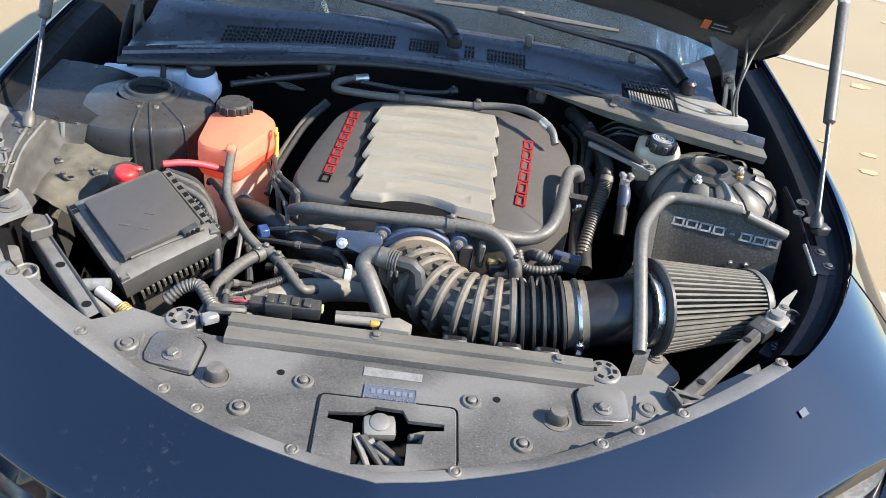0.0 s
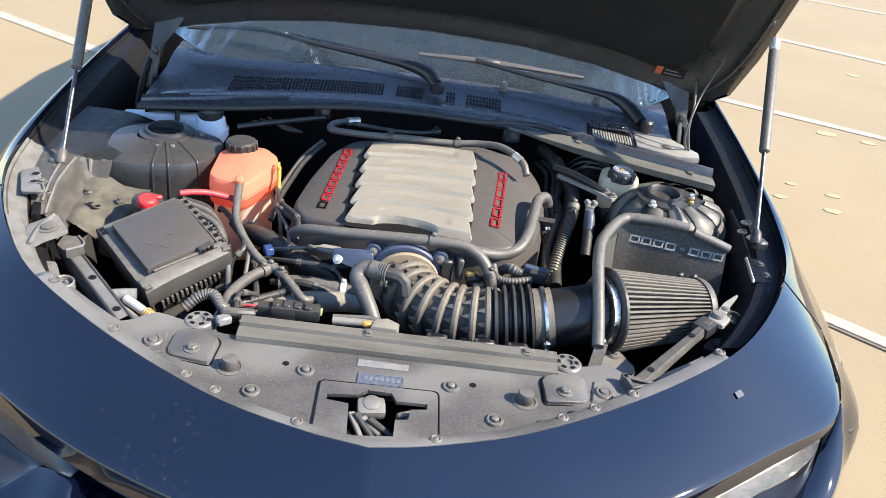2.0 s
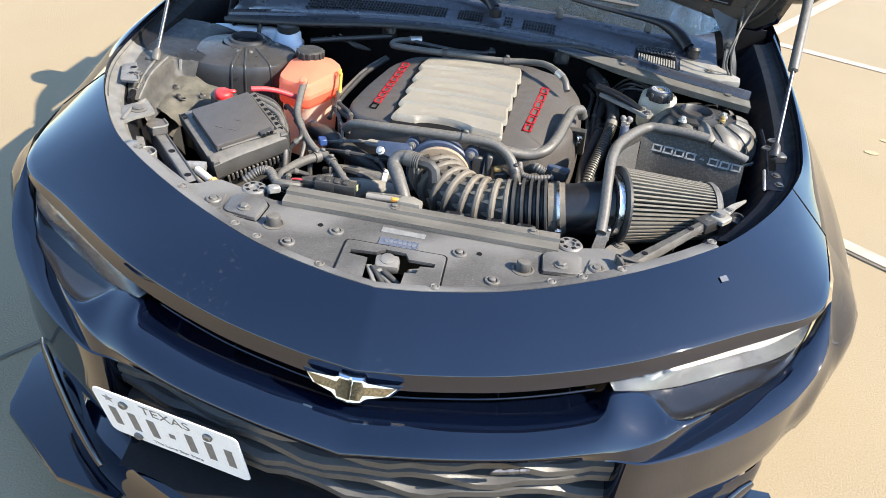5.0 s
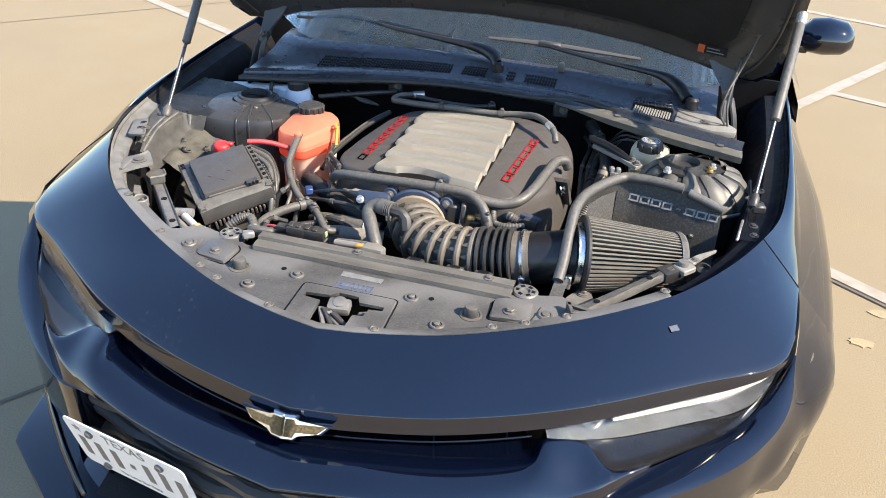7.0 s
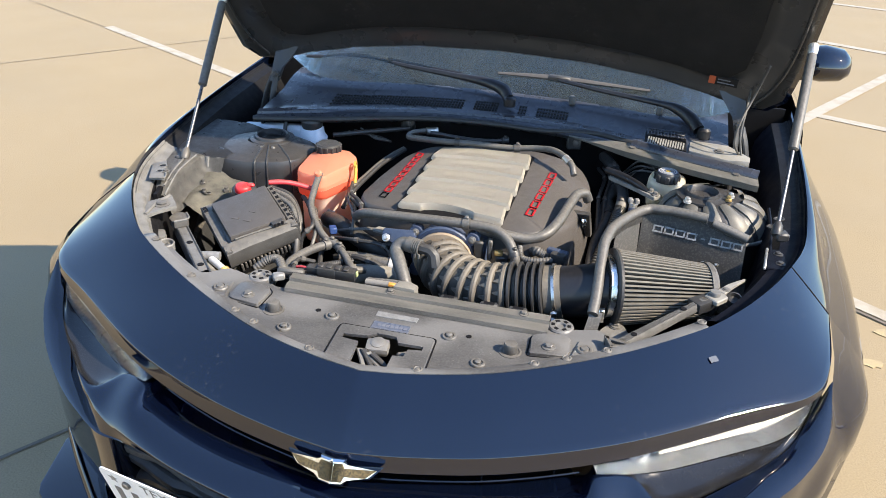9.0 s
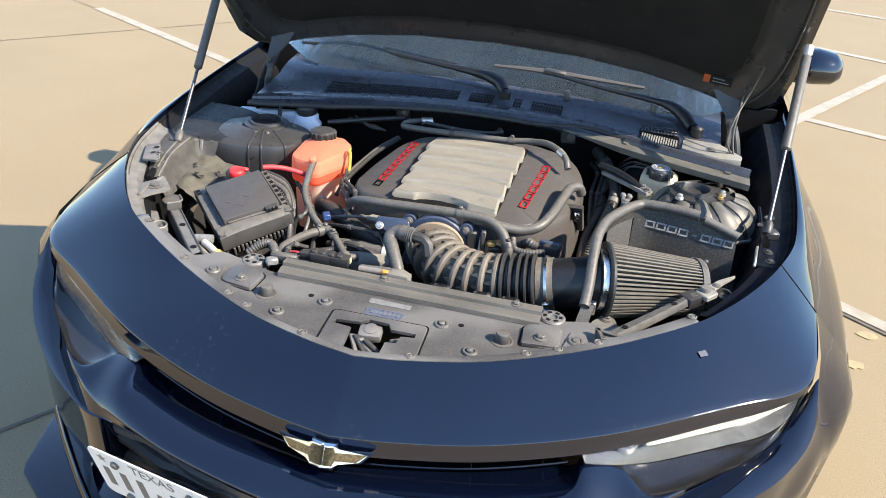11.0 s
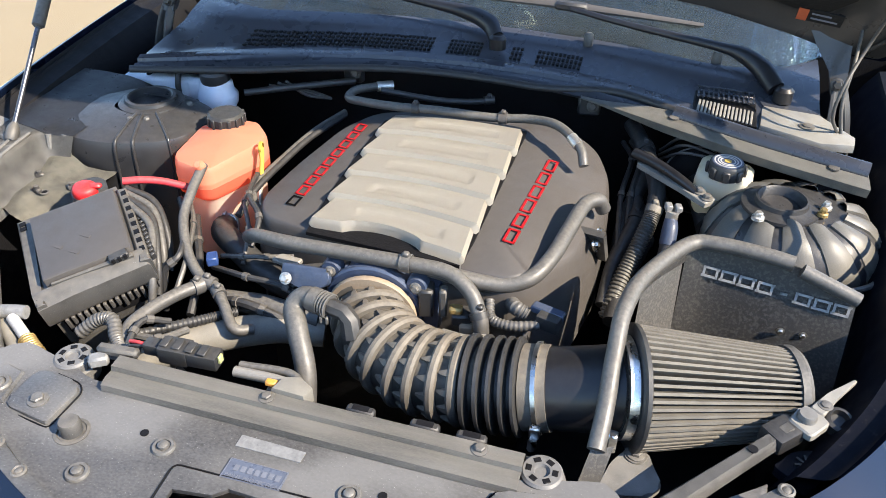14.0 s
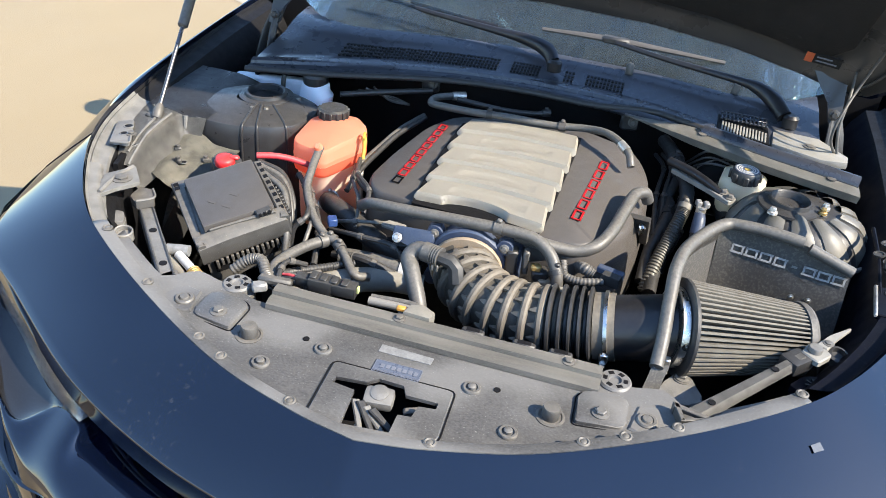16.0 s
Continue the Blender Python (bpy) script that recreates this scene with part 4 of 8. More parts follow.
# opening for the latch
LATCH = [(-0.078, -0.040), (-0.03, -0.034), (-0.015, -0.021), (0.024, -0.022), (0.033, -0.039), (0.083, -0.038), (0.083, -0.05), (0.057, -0.054), (0.054, -0.077), (0.034, -0.080), (0.034, -0.116), (-0.036, -0.124), (-0.042, -0.056), (-0.078, -0.052)]
panel = part("panel", bm, PANEL, cover, "dusty grey-black moulded panel", 30)
cutter_bm = mesh()
slab(cutter_bm, LATCH, 0.6, 0.9)
bmesh.ops.recalc_face_normals(cutter_bm, faces=cutter_bm.faces)
cm = bpy.data.meshes.new("cutter")
cutter_bm.to_mesh(cm)
cutter_bm.free()


def punched(ob, cutter_mesh):
    """Cuts a hole once and for all into a mesh."""
    tool = bpy.data.objects.new("tool", cutter_mesh)
    scene.collection.objects.link(tool)
    mod = ob.modifiers.new("cut", "BOOLEAN")
    mod.operation, mod.solver, mod.object = "DIFFERENCE", "EXACT", tool
    got = bpy.data.meshes.new_from_object(ob.evaluated_get(bpy.context.evaluated_depsgraph_get()))
    ob.modifiers.clear()
    old = ob.data
    ob.data = got
    bpy.data.objects.remove(tool)
    bpy.data.meshes.remove(old)


sol = panel.modifiers.new("thick", "SOLIDIFY")
sol.thickness, sol.offset = 0.003, -1
got = bpy.data.meshes.new_from_object(panel.evaluated_get(bpy.context.evaluated_depsgraph_get()))
panel.modifiers.clear()
panel.data = got
punched(panel, cm)

bm = mesh()
rail_x = 30
rows = []
for y, z in ((0.070, PZ + 0.001), (0.072, PZ + 0.010), (0.084, PZ + 0.014), (0.096, PZ + 0.013), (0.098, PZ + 0.020), (0.118, PZ + 0.021), (0.122, PZ + 0.015), (0.122, PZ - 0.03)):
    rows.append([Vector((-0.252 + 0.556 * k / rail_x, y, z)) for k in range(rail_x + 1)])
loft(bm, rows, False)
bmesh.ops.solidify(bm, geom=bm.faces[:], thickness=0.003)
part("rear_rail", bm, RAIL, cover, "light grey dusty rail along the rear edge", 35)
for x in (-0.02, 0.09, 0.175, 0.235):
    bm = mesh()
    box(bm, (x, 0.128, PZ + 0.012), (0.038, 0.014, 0.014), None, 0.003)
    part("rail_clip", bm, BLACK, cover, "black rail clip")
    bm = mesh()
    box(bm, (x, 0.1285, PZ + 0.0175), (0.022, 0.009, 0.004))
    part("clip_gap", bm, DARK, cover)

bm = mesh()
slab(bm, round_poly([(-0.094, -0.008), (0.098, -0.005), (0.102, -0.108), (0.0, -0.135), (-0.090, -0.122)], 0.010, 3), PZ - 0.001, PZ + 0.0035, None, 0.0015, 1)
for v in bm.verts:
    v.co.z += panel_z(v.co.x, v.co.y) - PZ
latch_seam = [Vector((x, y, panel_z(x, y) + 0.0006)) for x, y in round_poly([(-0.0965, -0.0055), (0.1005, -0.0025), (0.1045, -0.107), (0.0, -0.138), (-0.0925, -0.123)], 0.011, 3)]
latch_plate = part("latch_plate", bm, PANEL, cover, "raised smooth plate round the latch opening", 30)
bm = mesh()
tube(bm, latch_seam + latch_seam[:1], 0.0012, 6, smooth=False)
part("seam", bm, DARK, cover, "dark seam round the latch plate")
cutter_bm = mesh()
slab(cutter_bm, LATCH, 0.6, 0.9)
bmesh.ops.recalc_face_normals(cutter_bm, faces=cutter_bm.faces)
cm2 = bpy.data.meshes.new("cutter")
cutter_bm.to_mesh(cm2)
cutter_bm.free()
punched(latch_plate, cm2)

# ---- engine cover ----
eng = thing("engine_cover", (0.03, 0.62, 0.62), "charcoal engine cover with silver ribbed centre", "engine cover")


def cz(x, y):
    return 0.826 + 0.055 * (y - 0.42) + 0.03 * (x + 0.1) * (1 if x < 0.2 else 1)


COVER_PLAN = [(-0.240, 0.505), (-0.215, 0.455), (-0.10, 0.430), (0.145, 0.398), (0.225, 0.402), (0.262, 0.44), (0.30, 0.52), (0.325, 0.66), (0.322, 0.77), (0.288, 0.84), (0.15, 0.872), (-0.02, 0.868), (-0.15, 0.835), (-0.195, 0.76), (-0.225, 0.62)]
outline = [Vector((x, y, 0)) for x, y in round_poly(COVER_PLAN, 0.03, 4)]
mid_c = Vector((0.04, 0.63, 0))
rings = []
for s, dz in ((1.03, -0.20), (1.03, -0.10), (1.022, -0.05), (1.008, -0.022), (0.998, -0.010), (0.986, -0.003), (0.972, 0.0), (0.6, 0.003), (0.25, 0.004)):
    rings.append([Vector((*(mid_c + (p - mid_c) * s).xy, 0)) for p in outline])
    for v in rings[-1]:
        v.z = cz(v.x, v.y) + dz - 0.04 * max(0.0, (v.x - 0.23) / 0.1)
bm = mesh()
loft(bm, rings)
shell = part("shell", bm, COVER, eng, "charcoal textured plastic shell", 40)
# silver centre: five stepped ribs with a toothed edge
bm = mesh()
NX, RIBS = 48, 5
STEPS = (0.0, 0.03, 0.06, 0.10, 0.22, 0.28, 0.31, 0.34, 0.5, 0.66, 0.69, 0.72, 0.85, 0.95, 0.99)
y0, y1 = 0.428, 0.806


rows = []
for k in range(RIBS):
    for f in STEPS:
        v = (k + f) / RIBS
        tooth = 0.011 * (1 - f) - 0.005 if f > 0.02 else 0.0
        row = []
        for i in range(NX + 1):
            u = i / NX
            xl = -0.114 + 0.006 * v - tooth
            xr = 0.142 + 0.012 * v + tooth * 0.8
            x = xl + (xr - xl) * u
            y = y0 + (y1 - y0) * v - 0.016 * (u - 0.5) * 2 + 0.035 * v * (u - 0.5) + 0.010 * math.sin(math.pi * u) - 0.006
            y += 0.016 * math.sin(math.pi * (u - 0.22) / 0.5) ** 0.5 * max(0.0, 1 - v / 0.10) if 0.22 < u < 0.72 else 0.0
            rib = 0.0085 * smoothstep(f / 0.06) * (1 - 0.8 * f)
            dent = -0.0022 * smoothstep((u - 0.22) / 0.05) * smoothstep((0.84 - u) / 0.04) * smoothstep((f - 0.28) / 0.06) * smoothstep((0.72 - f) / 0.06)
            rim_drop = -0.009 if i in (0, NX) else 0
            row.append(Vector((x, y, cz(x, y) + 0.015 + rib + dent + rim_drop)))
        rows.append(row)
rows = [[v + Vector((0, -0.002, -0.022)) for v in rows[0]]] + rows
loft(bm, rows, False)
bmesh.ops.solidify(bm, geom=bm.faces[:], thickness=0.006)
part("centre_panel", bm, SILVER, eng, "satin silver ribbed centre panel", 32)
bm = mesh()
gap_line = [(-0.118, 0.424), (0.140, 0.404), (0.146, 0.47), (0.150, 0.60), (0.154, 0.72), (0.155, 0.815), (0.03, 0.828), (-0.118, 0.792), (-0.124, 0.66), (-0.124, 0.53)]
loft(bm, [[Vector((x, y, cz(x, y) + dz)) for x, y in gap_line] for dz in (0.0, 0.0062)])
part("joint", bm, DARK, eng, "dark joint round the centre panel")


def frame_mark(bm, m, w, h, t, lean=0.0):
    """A plain block mark: a thin frame of four bars."""
    for dx, dy, bw, bh in ((0, h / 2 - t / 2, w, t), (0, t / 2 - h / 2, w, t), (w / 2 - t / 2, 0, t, h), (t / 2 - w / 2, 0, t, h)):
        box(bm, (0, 0, 0), (bw, bh, 0.0012), m @ Matrix.Translation((dx + lean * dy, dy, 0)))


for (xa, ya), (xb, yb), count, name in (((-0.176, 0.487), (-0.155, 0.775), 9, "a"), ((0.196, 0.478), (0.222, 0.735), 6, "b")):
    a, b = Vector((xa, ya, 0)), Vector((xb, yb, 0))
    step = (b - a) / count
    ang = math.degrees(math.atan2(step.y, step.x))
    for k in range(count):
        p = a + step * (k + 0.5)
        p.z = cz(p.x, p.y) + 0.0034 + (0.0 if name == "a" else -0.0005)
        bm = mesh()
        frame_mark(bm, Matrix.Translation(p) @ turned(ang, 3.0, -3), step.length * 0.84, 0.020 if name == "b" else 0.018, 0.0040 if name == "b" else 0.0034)
        part("inlaid_mark", bm, RED_INK if (k > 0 or name == "b") else GLOSS_BLACK, eng, "red inlaid block mark")
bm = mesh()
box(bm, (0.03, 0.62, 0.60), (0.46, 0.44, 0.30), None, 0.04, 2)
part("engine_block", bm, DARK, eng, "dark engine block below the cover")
# side plate with bolts
bm = mesh()
slab(bm, [(-0.05, -0.035), (0.06, -0.02), (0.07, 0.02), (0.03, 0.045), (-0.03, 0.04)], 0, 0.012, Matrix.Translation((0.312, 0.60, 0.785)) @ turned(70, 0, 55), 0.003)
part("coil_bracket", bm, DUSTY, eng, "grey bracket on the cover's side")
for dy, dz in ((-0.03, 0.015), (0.0, -0.01), (0.03, 0.0)):
    bolt("bolt", (0.322, 0.60 + dy, 0.79 + dz), eng, 0.006, 0.008, STEEL, (1, -0.3, 0.5))

# ---- intake ----
intake = thing("intake_duct", (0.15, 0.28, 0.70), "ribbed rubber intake elbow and black tube", "intake duct")
AXIS = [(0.015, 0.385, 0.762), (0.022, 0.345, 0.758), (0.055, 0.298, 0.752), (0.11, 0.268, 0.750), (0.17, 0.257, 0.754), (0.24, 0.256, 0.764), (0.30, 0.258, 0.775), (0.36, 0.262, 0.788), (0.425, 0.270, 0.802)]
axis_path = curve(AXIS, 10)


def stretch_of(a, b):
    i, j = int(a * (len(axis_path) - 1)), int(b * (len(axis_path) - 1))
    return axis_path[i:j + 1]


# elbow body in a darker tone that holds the shade between its ribs
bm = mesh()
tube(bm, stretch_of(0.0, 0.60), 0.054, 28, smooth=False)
elbow = part("elbow", bm, WELL, intake, "ribbed rubber elbow, body toned dark as groove shade", 40)
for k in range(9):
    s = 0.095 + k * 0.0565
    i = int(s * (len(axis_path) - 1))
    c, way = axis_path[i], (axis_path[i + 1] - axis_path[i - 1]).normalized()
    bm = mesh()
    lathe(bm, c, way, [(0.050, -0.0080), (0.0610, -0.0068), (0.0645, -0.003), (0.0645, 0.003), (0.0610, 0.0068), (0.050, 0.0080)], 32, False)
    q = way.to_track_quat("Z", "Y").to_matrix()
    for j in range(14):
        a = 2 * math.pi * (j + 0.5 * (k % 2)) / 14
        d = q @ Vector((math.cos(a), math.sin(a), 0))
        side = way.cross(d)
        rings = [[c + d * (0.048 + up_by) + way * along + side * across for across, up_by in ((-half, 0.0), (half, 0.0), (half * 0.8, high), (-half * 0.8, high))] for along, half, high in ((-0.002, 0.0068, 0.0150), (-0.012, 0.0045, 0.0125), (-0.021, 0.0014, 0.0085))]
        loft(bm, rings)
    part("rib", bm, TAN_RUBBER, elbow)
bm = mesh()
tube(bm, stretch_of(0.555, 0.70), 0.052, 32, rib=0.016, pitch=0.0165, smooth=False)
part("bellows", bm, BLACK, intake, "black rubber bellows", 50)
bm = mesh()
tube(bm, stretch_of(0.70, 0.775), [0.059, 0.059], 32, smooth=False)
part("sleeve", bm, TAN_RUBBER, intake, "dusty rubber sleeve")
bm = mesh()
tube(bm, stretch_of(0.74, 0.76), [0.0625, 0.0625], 32, smooth=False)
clamp = part("hose_clamp", bm, STEEL, intake, "bright worm-drive hose clamp")
bm = mesh()
box(bm, (0.302, 0.200, 0.752), (0.014, 0.014, 0.02), turned(10), 0.002)
lathe(bm, (0.302, 0.192, 0.744), (0, -0.4, -1), [(0.006, 0), (0.006, 0.014), (0.004, 0.016)], 8)
part("clamp_screw", bm, STEEL, clamp, "steel clamp screw")
bm = mesh()
tube(bm, stretch_of(0.77, 1.0), [0.056, 0.057, 0.060], 32, smooth=False)
part("tube", bm, TUBE_BLACK, intake, "satin black intake tube")
bm = mesh()
lathe(bm, (0.020, 0.352, 0.760), (0.10, -1, -0.02), [(0.048, -0.004), (0.068, -0.003), (0.0700, 0.0), (0.0700, 0.006), (0.0685, 0.008), (0.05, 0.008)], 36)
part("throttle_ring", bm, RUST, intake, "tan cast ring at the throttle body")
bm = mesh()
lathe(bm, (0.018, 0.358, 0.762), (-0.06, 1, 0.02), [(0.05, 0), (0.074, 0.0), (0.077, 0.003), (0.077, 0.012), (0.073, 0.015), (0.068, 0.016), (0.064, 0.03), (0.062, 0.085), (0.05, 0.085)], 36)
for bx, bz in ((-0.050, 0.815), (0.086, 0.816), (-0.050, 0.712), (0.086, 0.712)):
    lathe(bm, (bx, 0.362, bz), (0, 1, 0), [(0.0, 0), (0.015, 0), (0.016, 0.004), (0.016, 0.020), (0.010, 0.026), (0.0, 0.026)], 14)
box(bm, (0.092, 0.41, 0.765), (0.05, 0.06, 0.09), None, 0.008, 2)
throttle = part("throttle_body", bm, BLUE_DULL, intake, "slate blue throttle body")
for x, z in ((-0.050, 0.815), (0.086, 0.816)):
    bolt("bolt", (x, 0.361, z), throttle, 0.006, 0.007, ZINC, (0, -1, 0.2))
# lever arm and cast boss beside the throttle
bm = mesh()
slab(bm, round_poly([(-0.070, 0.020), (0.012, 0.030), (0.016, 0.008), (-0.012, -0.014), (-0.066, -0.004)], 0.008, 3), 0, 0.012, Matrix.Translation((-0.062, 0.352, 0.790)) @ turned(-8, 58), 0.003, 2)
part("cast_arm", bm, BLUE_DULL, throttle)
bolt("bolt", (-0.118, 0.345, 0.797), throttle, 0.0065, 0.008, ALU, (0, -1, 0.7))

# ---- cone air filter in its heat shield ----
flt = thing("air_filter", (0.52, 0.29, 0.72), "grey pleated cone air filter", "air filter")
A, B = Vector((0.414, 0.263, 0.806)), Vector((0.604, 0.320, 0.798))
way = (B - A).normalized()
q = way.to_track_quat("Z", "Y").to_matrix()
bm = mesh()
PLEATS = 52
rings = []
for s in (0.0, 0.5, 1.0):
    r = 0.083 + (0.060 - 0.083) * s
    ring = []
    for k in range(PLEATS):
        for da, dr in ((0.0, 0.0), (0.40, 0.0), (0.55, -0.020), (0.85, -0.020)):
            a = 2 * math.pi * (k + da) / PLEATS
            ring.append(A.lerp(B, s) + q @ Vector((math.cos(a), math.sin(a), 0)) * (r + dr))
    rings.append(ring)
loft(bm, rings)
part("pleated_media", bm, FILTER, flt, "grey pleated filter media", 20)
bm = mesh()
lathe(bm, A, way, [(0.060, -0.02), (0.064, -0.018), (0.066, -0.006), (0.081, -0.005), (0.084, -0.003), (0.084, 0.002), (0.081, 0.004), (0.07, 0.004)], 40)
part("base_ring", bm, BLACK, flt, "black rubber base flange")
bm = mesh()
lathe(bm, B, way, [(0.05, -0.004), (0.063, -0.003), (0.064, 0.006), (0.060, 0.012), (0.03, 0.013), (0, 0.013)], 40)
part("end_cap", bm, RUBBER, flt, "black rubber end cap")
bm = mesh()
lathe(bm, A - way * 0.020, way, [(0.064, 0), (0.0685, 0), (0.0685, 0.012), (0.064, 0.012)], 40)
band2 = part("band_clamp", bm, STEEL, flt, "bright stainless band clamp")
bm = mesh()
box(bm, A - way * 0.014 + Vector((0.0, -0.068, -0.03)), (0.012, 0.014, 0.03), None, 0.002)
part("clamp_screw", bm, STEEL, band2, "steel clamp screw")

shield = thing("heat_shield", (0.5, 0.4, 0.70), "black sheet metal heat shield with rubber edge trim", "heat shield")


def wall_of(bm, tops, low, thick, lean=0.0):
    """A sheet-metal wall: its top edge by points, down to a height."""
    t = curve(tops, 6)
    bot = [Vector((v.x, v.y - lean, low)) for v in t]
    loft(bm, [t, [a.lerp(b, 0.5) for a, b in zip(t, bot)], bot], False)
    bmesh.ops.solidify(bm, geom=bm.faces[:], thickness=thick)


BACK_TOP = [(0.458, 0.480, 0.892), (0.50, 0.488, 0.893), (0.56, 0.480, 0.893), (0.615, 0.470, 0.890), (0.69, 0.455, 0.868)]
SIDE_TOP = [(0.383, 0.150, 0.796), (0.385, 0.195, 0.822), (0.384, 0.255, 0.862), (0.386, 0.31, 0.888), (0.405, 0.385, 0.893), (0.458, 0.480, 0.892)]
bm = mesh()
wall_of(bm, [(x, y + 0.008, z) for x, y, z in BACK_TOP], 0.70, 0.003, 0.062)
part("back_wall", bm, SHIELD, shield, "speckled black back wall")
bm = mesh()
wall_of(bm, SIDE_TOP[2:], 0.865, 0.003)
loft(bm, [[Vector((0.404, 0.388, 0.87)), Vector((0.455, 0.476, 0.87))], [Vector((0.404, 0.368, 0.70)), Vector((0.460, 0.426, 0.70))]], False)
loft(bm, [[Vector((0.377, 0.151, 0.800)), Vector((0.403, 0.160, 0.802))], [Vector((0.366, 0.124, 0.745)), Vector((0.393, 0.133, 0.745))], [Vector((0.356, 0.098, 0.69)), Vector((0.385, 0.107, 0.69))]], False)
part("side_wall", bm, SHIELD, shield, "speckled black side wall around the tube")
for tops, r in ((SIDE_TOP + [(0.50, 0.489, 0.895), (0.56, 0.481, 0.896), (0.60, 0.474, 0.894)], 0.0115), ([(0.612, 0.470, 0.888), (0.64, 0.465, 0.880), (0.69, 0.455, 0.866)], 0.0105)):
    bm = mesh()
    tube(bm, [Vector(p) + Vector((0, 0, 0.004)) for p in tops], r, 12)
    part("edge_trim", bm, RUBBER, shield, "rounded grey rubber edge trim")
# plain marks in place of the maker's lettering
ma, mb = Vector((0.484, 0.480, 0.855)), Vector((0.686, 0.451, 0.848))
for k, w in enumerate((1, 1, 1, 1, 0.45, 1, 1, 1)):
    p = ma.lerp(mb, (k + 0.5) / 8)
    at = min(curve(BACK_TOP, 12), key=lambda v: abs(v.x - p.x))
    p.y = at.y + 0.008 - 0.062 * (at.z - p.z) / (at.z - 0.70) - 0.0030
    bm = mesh()
    frame_mark(bm, Matrix.Translation(p) @ turned(-8.3, 72, 0), 0.0215 * w, 0.0165 if w == 1 else 0.004, 0.0034, 0.25)
    part("maker_mark", bm, ETCH, shield, "bare metal block mark")
for x in (0.605, 0.635):
    bolt("button_screw", (x, 0.446, 0.800), shield, 0.004, 0.004, STEEL, (0, -1, 0))

# ---- fuse box ----
fuse = thing("fuse_box", (-0.44, 0.30, 0.70), "black underhood fuse box with a clipped lid", "fuse box")
FM = Matrix.Translation((-0.454, 0.312, 0.831)) @ turned(-46) @ turned(0, 12, 8) @ Matrix.Translation((0, 0, -0.843))
FR = FM.to_3x3().to_4x4()
bm = mesh()
slab(bm, [(-0.096, -0.082), (0.094, -0.082), (0.094, 0.076), (-0.096, 0.074)], 0.72, 0.822, FM, 0.006, 2)
body = part("body", bm, DUSTY, fuse, "dusty black box body", 35)
bm = mesh()
slab(bm, [(-0.104, -0.093), (0.080, -0.091), (0.104, -0.088), (0.104, -0.074), (-0.080, -0.074), (-0.083, 0.074), (-0.100, 0.072)], 0.796, 0.826, FM, 0.003, 2)
part("rim_flange", bm, DUSTY, fuse, "black rim of the box", 35)
bm = mesh()
slab(bm, round_poly([(-0.080, -0.068), (0.074, -0.067), (0.077, 0.068), (-0.076, 0.070)], 0.004, 2), 0.815, 0.843, FM, 0.004, 2)
lid = part("lid", bm, COVER, fuse, "smooth charcoal lid", 35)
bm = mesh()
rows = []
for y in (-0.089, -0.086, -0.03, 0.03, 0.080, 0.083):
    d = 0.004 if abs(y) > 0.0855 or y > 0.081 else 0.0
    rows.append([FM @ Vector((x, y, z - d)) for x, z in ((0.076, 0.80), (0.077, 0.833), (0.084, 0.834), (0.098, 0.828), (0.105, 0.822), (0.107, 0.790), (0.104, 0.784), (0.092, 0.784))])
loft(bm, rows)
bmesh.ops.recalc_face_normals(bm, faces=bm.faces[:])
part("front_band", bm, DUSTY, fuse, "dusty sloped front band of the box", 35)
bm = mesh()
slab(bm, [(0.0765, -0.058), (0.081, 0.066), (0.090, 0.066), (0.080, -0.058)], 0.832, 0.8375, FM, 0.0015, 1)
part("lid_rib", bm, DUSTY, fuse, "raised rib along the lid edge")
bm = mesh()
slab(bm, [(-0.084, 0.071), (0.100, 0.071), (0.104, 0.087), (-0.080, 0.087)], 0.796, 0.832, FM, 0.003, 1)
part("side_band", bm, DUSTY, fuse, "dusty side band of the box", 35)
for k in range(8):
    bm = mesh()
    box(bm, FM @ Vector((-0.066 + k * 0.0205, 0.081, 0.8315)), (0.010, 0.008, 0.003), FR)
    part("slot", bm, DARK, fuse)
bm = mesh()
box(bm, FM @ Vector((0.082, 0.046, 0.839)), (0.016, 0.030, 0.010), FR @ turned(4), 0.002)
clip = part("lid_clip", bm, BLACK, fuse, "black lid clip")
for k in range(3):
    bm = mesh()
    box(bm, FM @ Vector((0.088, 0.037 + k * 0.009, 0.840)), (0.008, 0.005, 0.007), FR @ turned(4))
    part("clip_slot", bm, DARK, clip)
for x, y in ((-0.093, -0.084), (-0.081, -0.084), (0.086, -0.081)):
    bm = mesh()
    box(bm, FM @ Vector((x, y, 0.8255)), (0.009, 0.010, 0.004), FR)
    part("lug_slot", bm, DARK, fuse, "dark slot beside a hinge lug")
bm = mesh()
slab(bm, [(0.082, -0.070), (0.098, -0.070), (0.098, 0.078), (0.082, 0.078)], 0.745, 0.784, FM, 0.002, 1)
part("tooth_rail", bm, DARK, fuse, "dark rail behind the locking teeth")
for k in range(15):
    bm = mesh()
    box(bm, FM @ Vector((0.101, -0.064 + k * 0.0098, 0.773 - 0.004 * (k % 3 == 0))), (0.010, 0.0055, 0.017 + 0.006 * (k % 3 == 0)), FR, 0.001)
    part("locking_tooth", bm, DUSTY, fuse)
for k in range(16):
    bm = mesh()
    box(bm, FM @ Vector((-0.065 + k * 0.0102, 0.091, 0.818)), (0.005, 0.008, 0.012), FR @ turned(20), 0.001)
    part("locking_tooth", bm, BLACK, fuse)
bm = mesh()
slab(bm, [(0.03, -0.078), (0.088, -0.078), (0.094, -0.02), (0.02, -0.02)], 0.66, 0.74, FM, 0.006, 1)
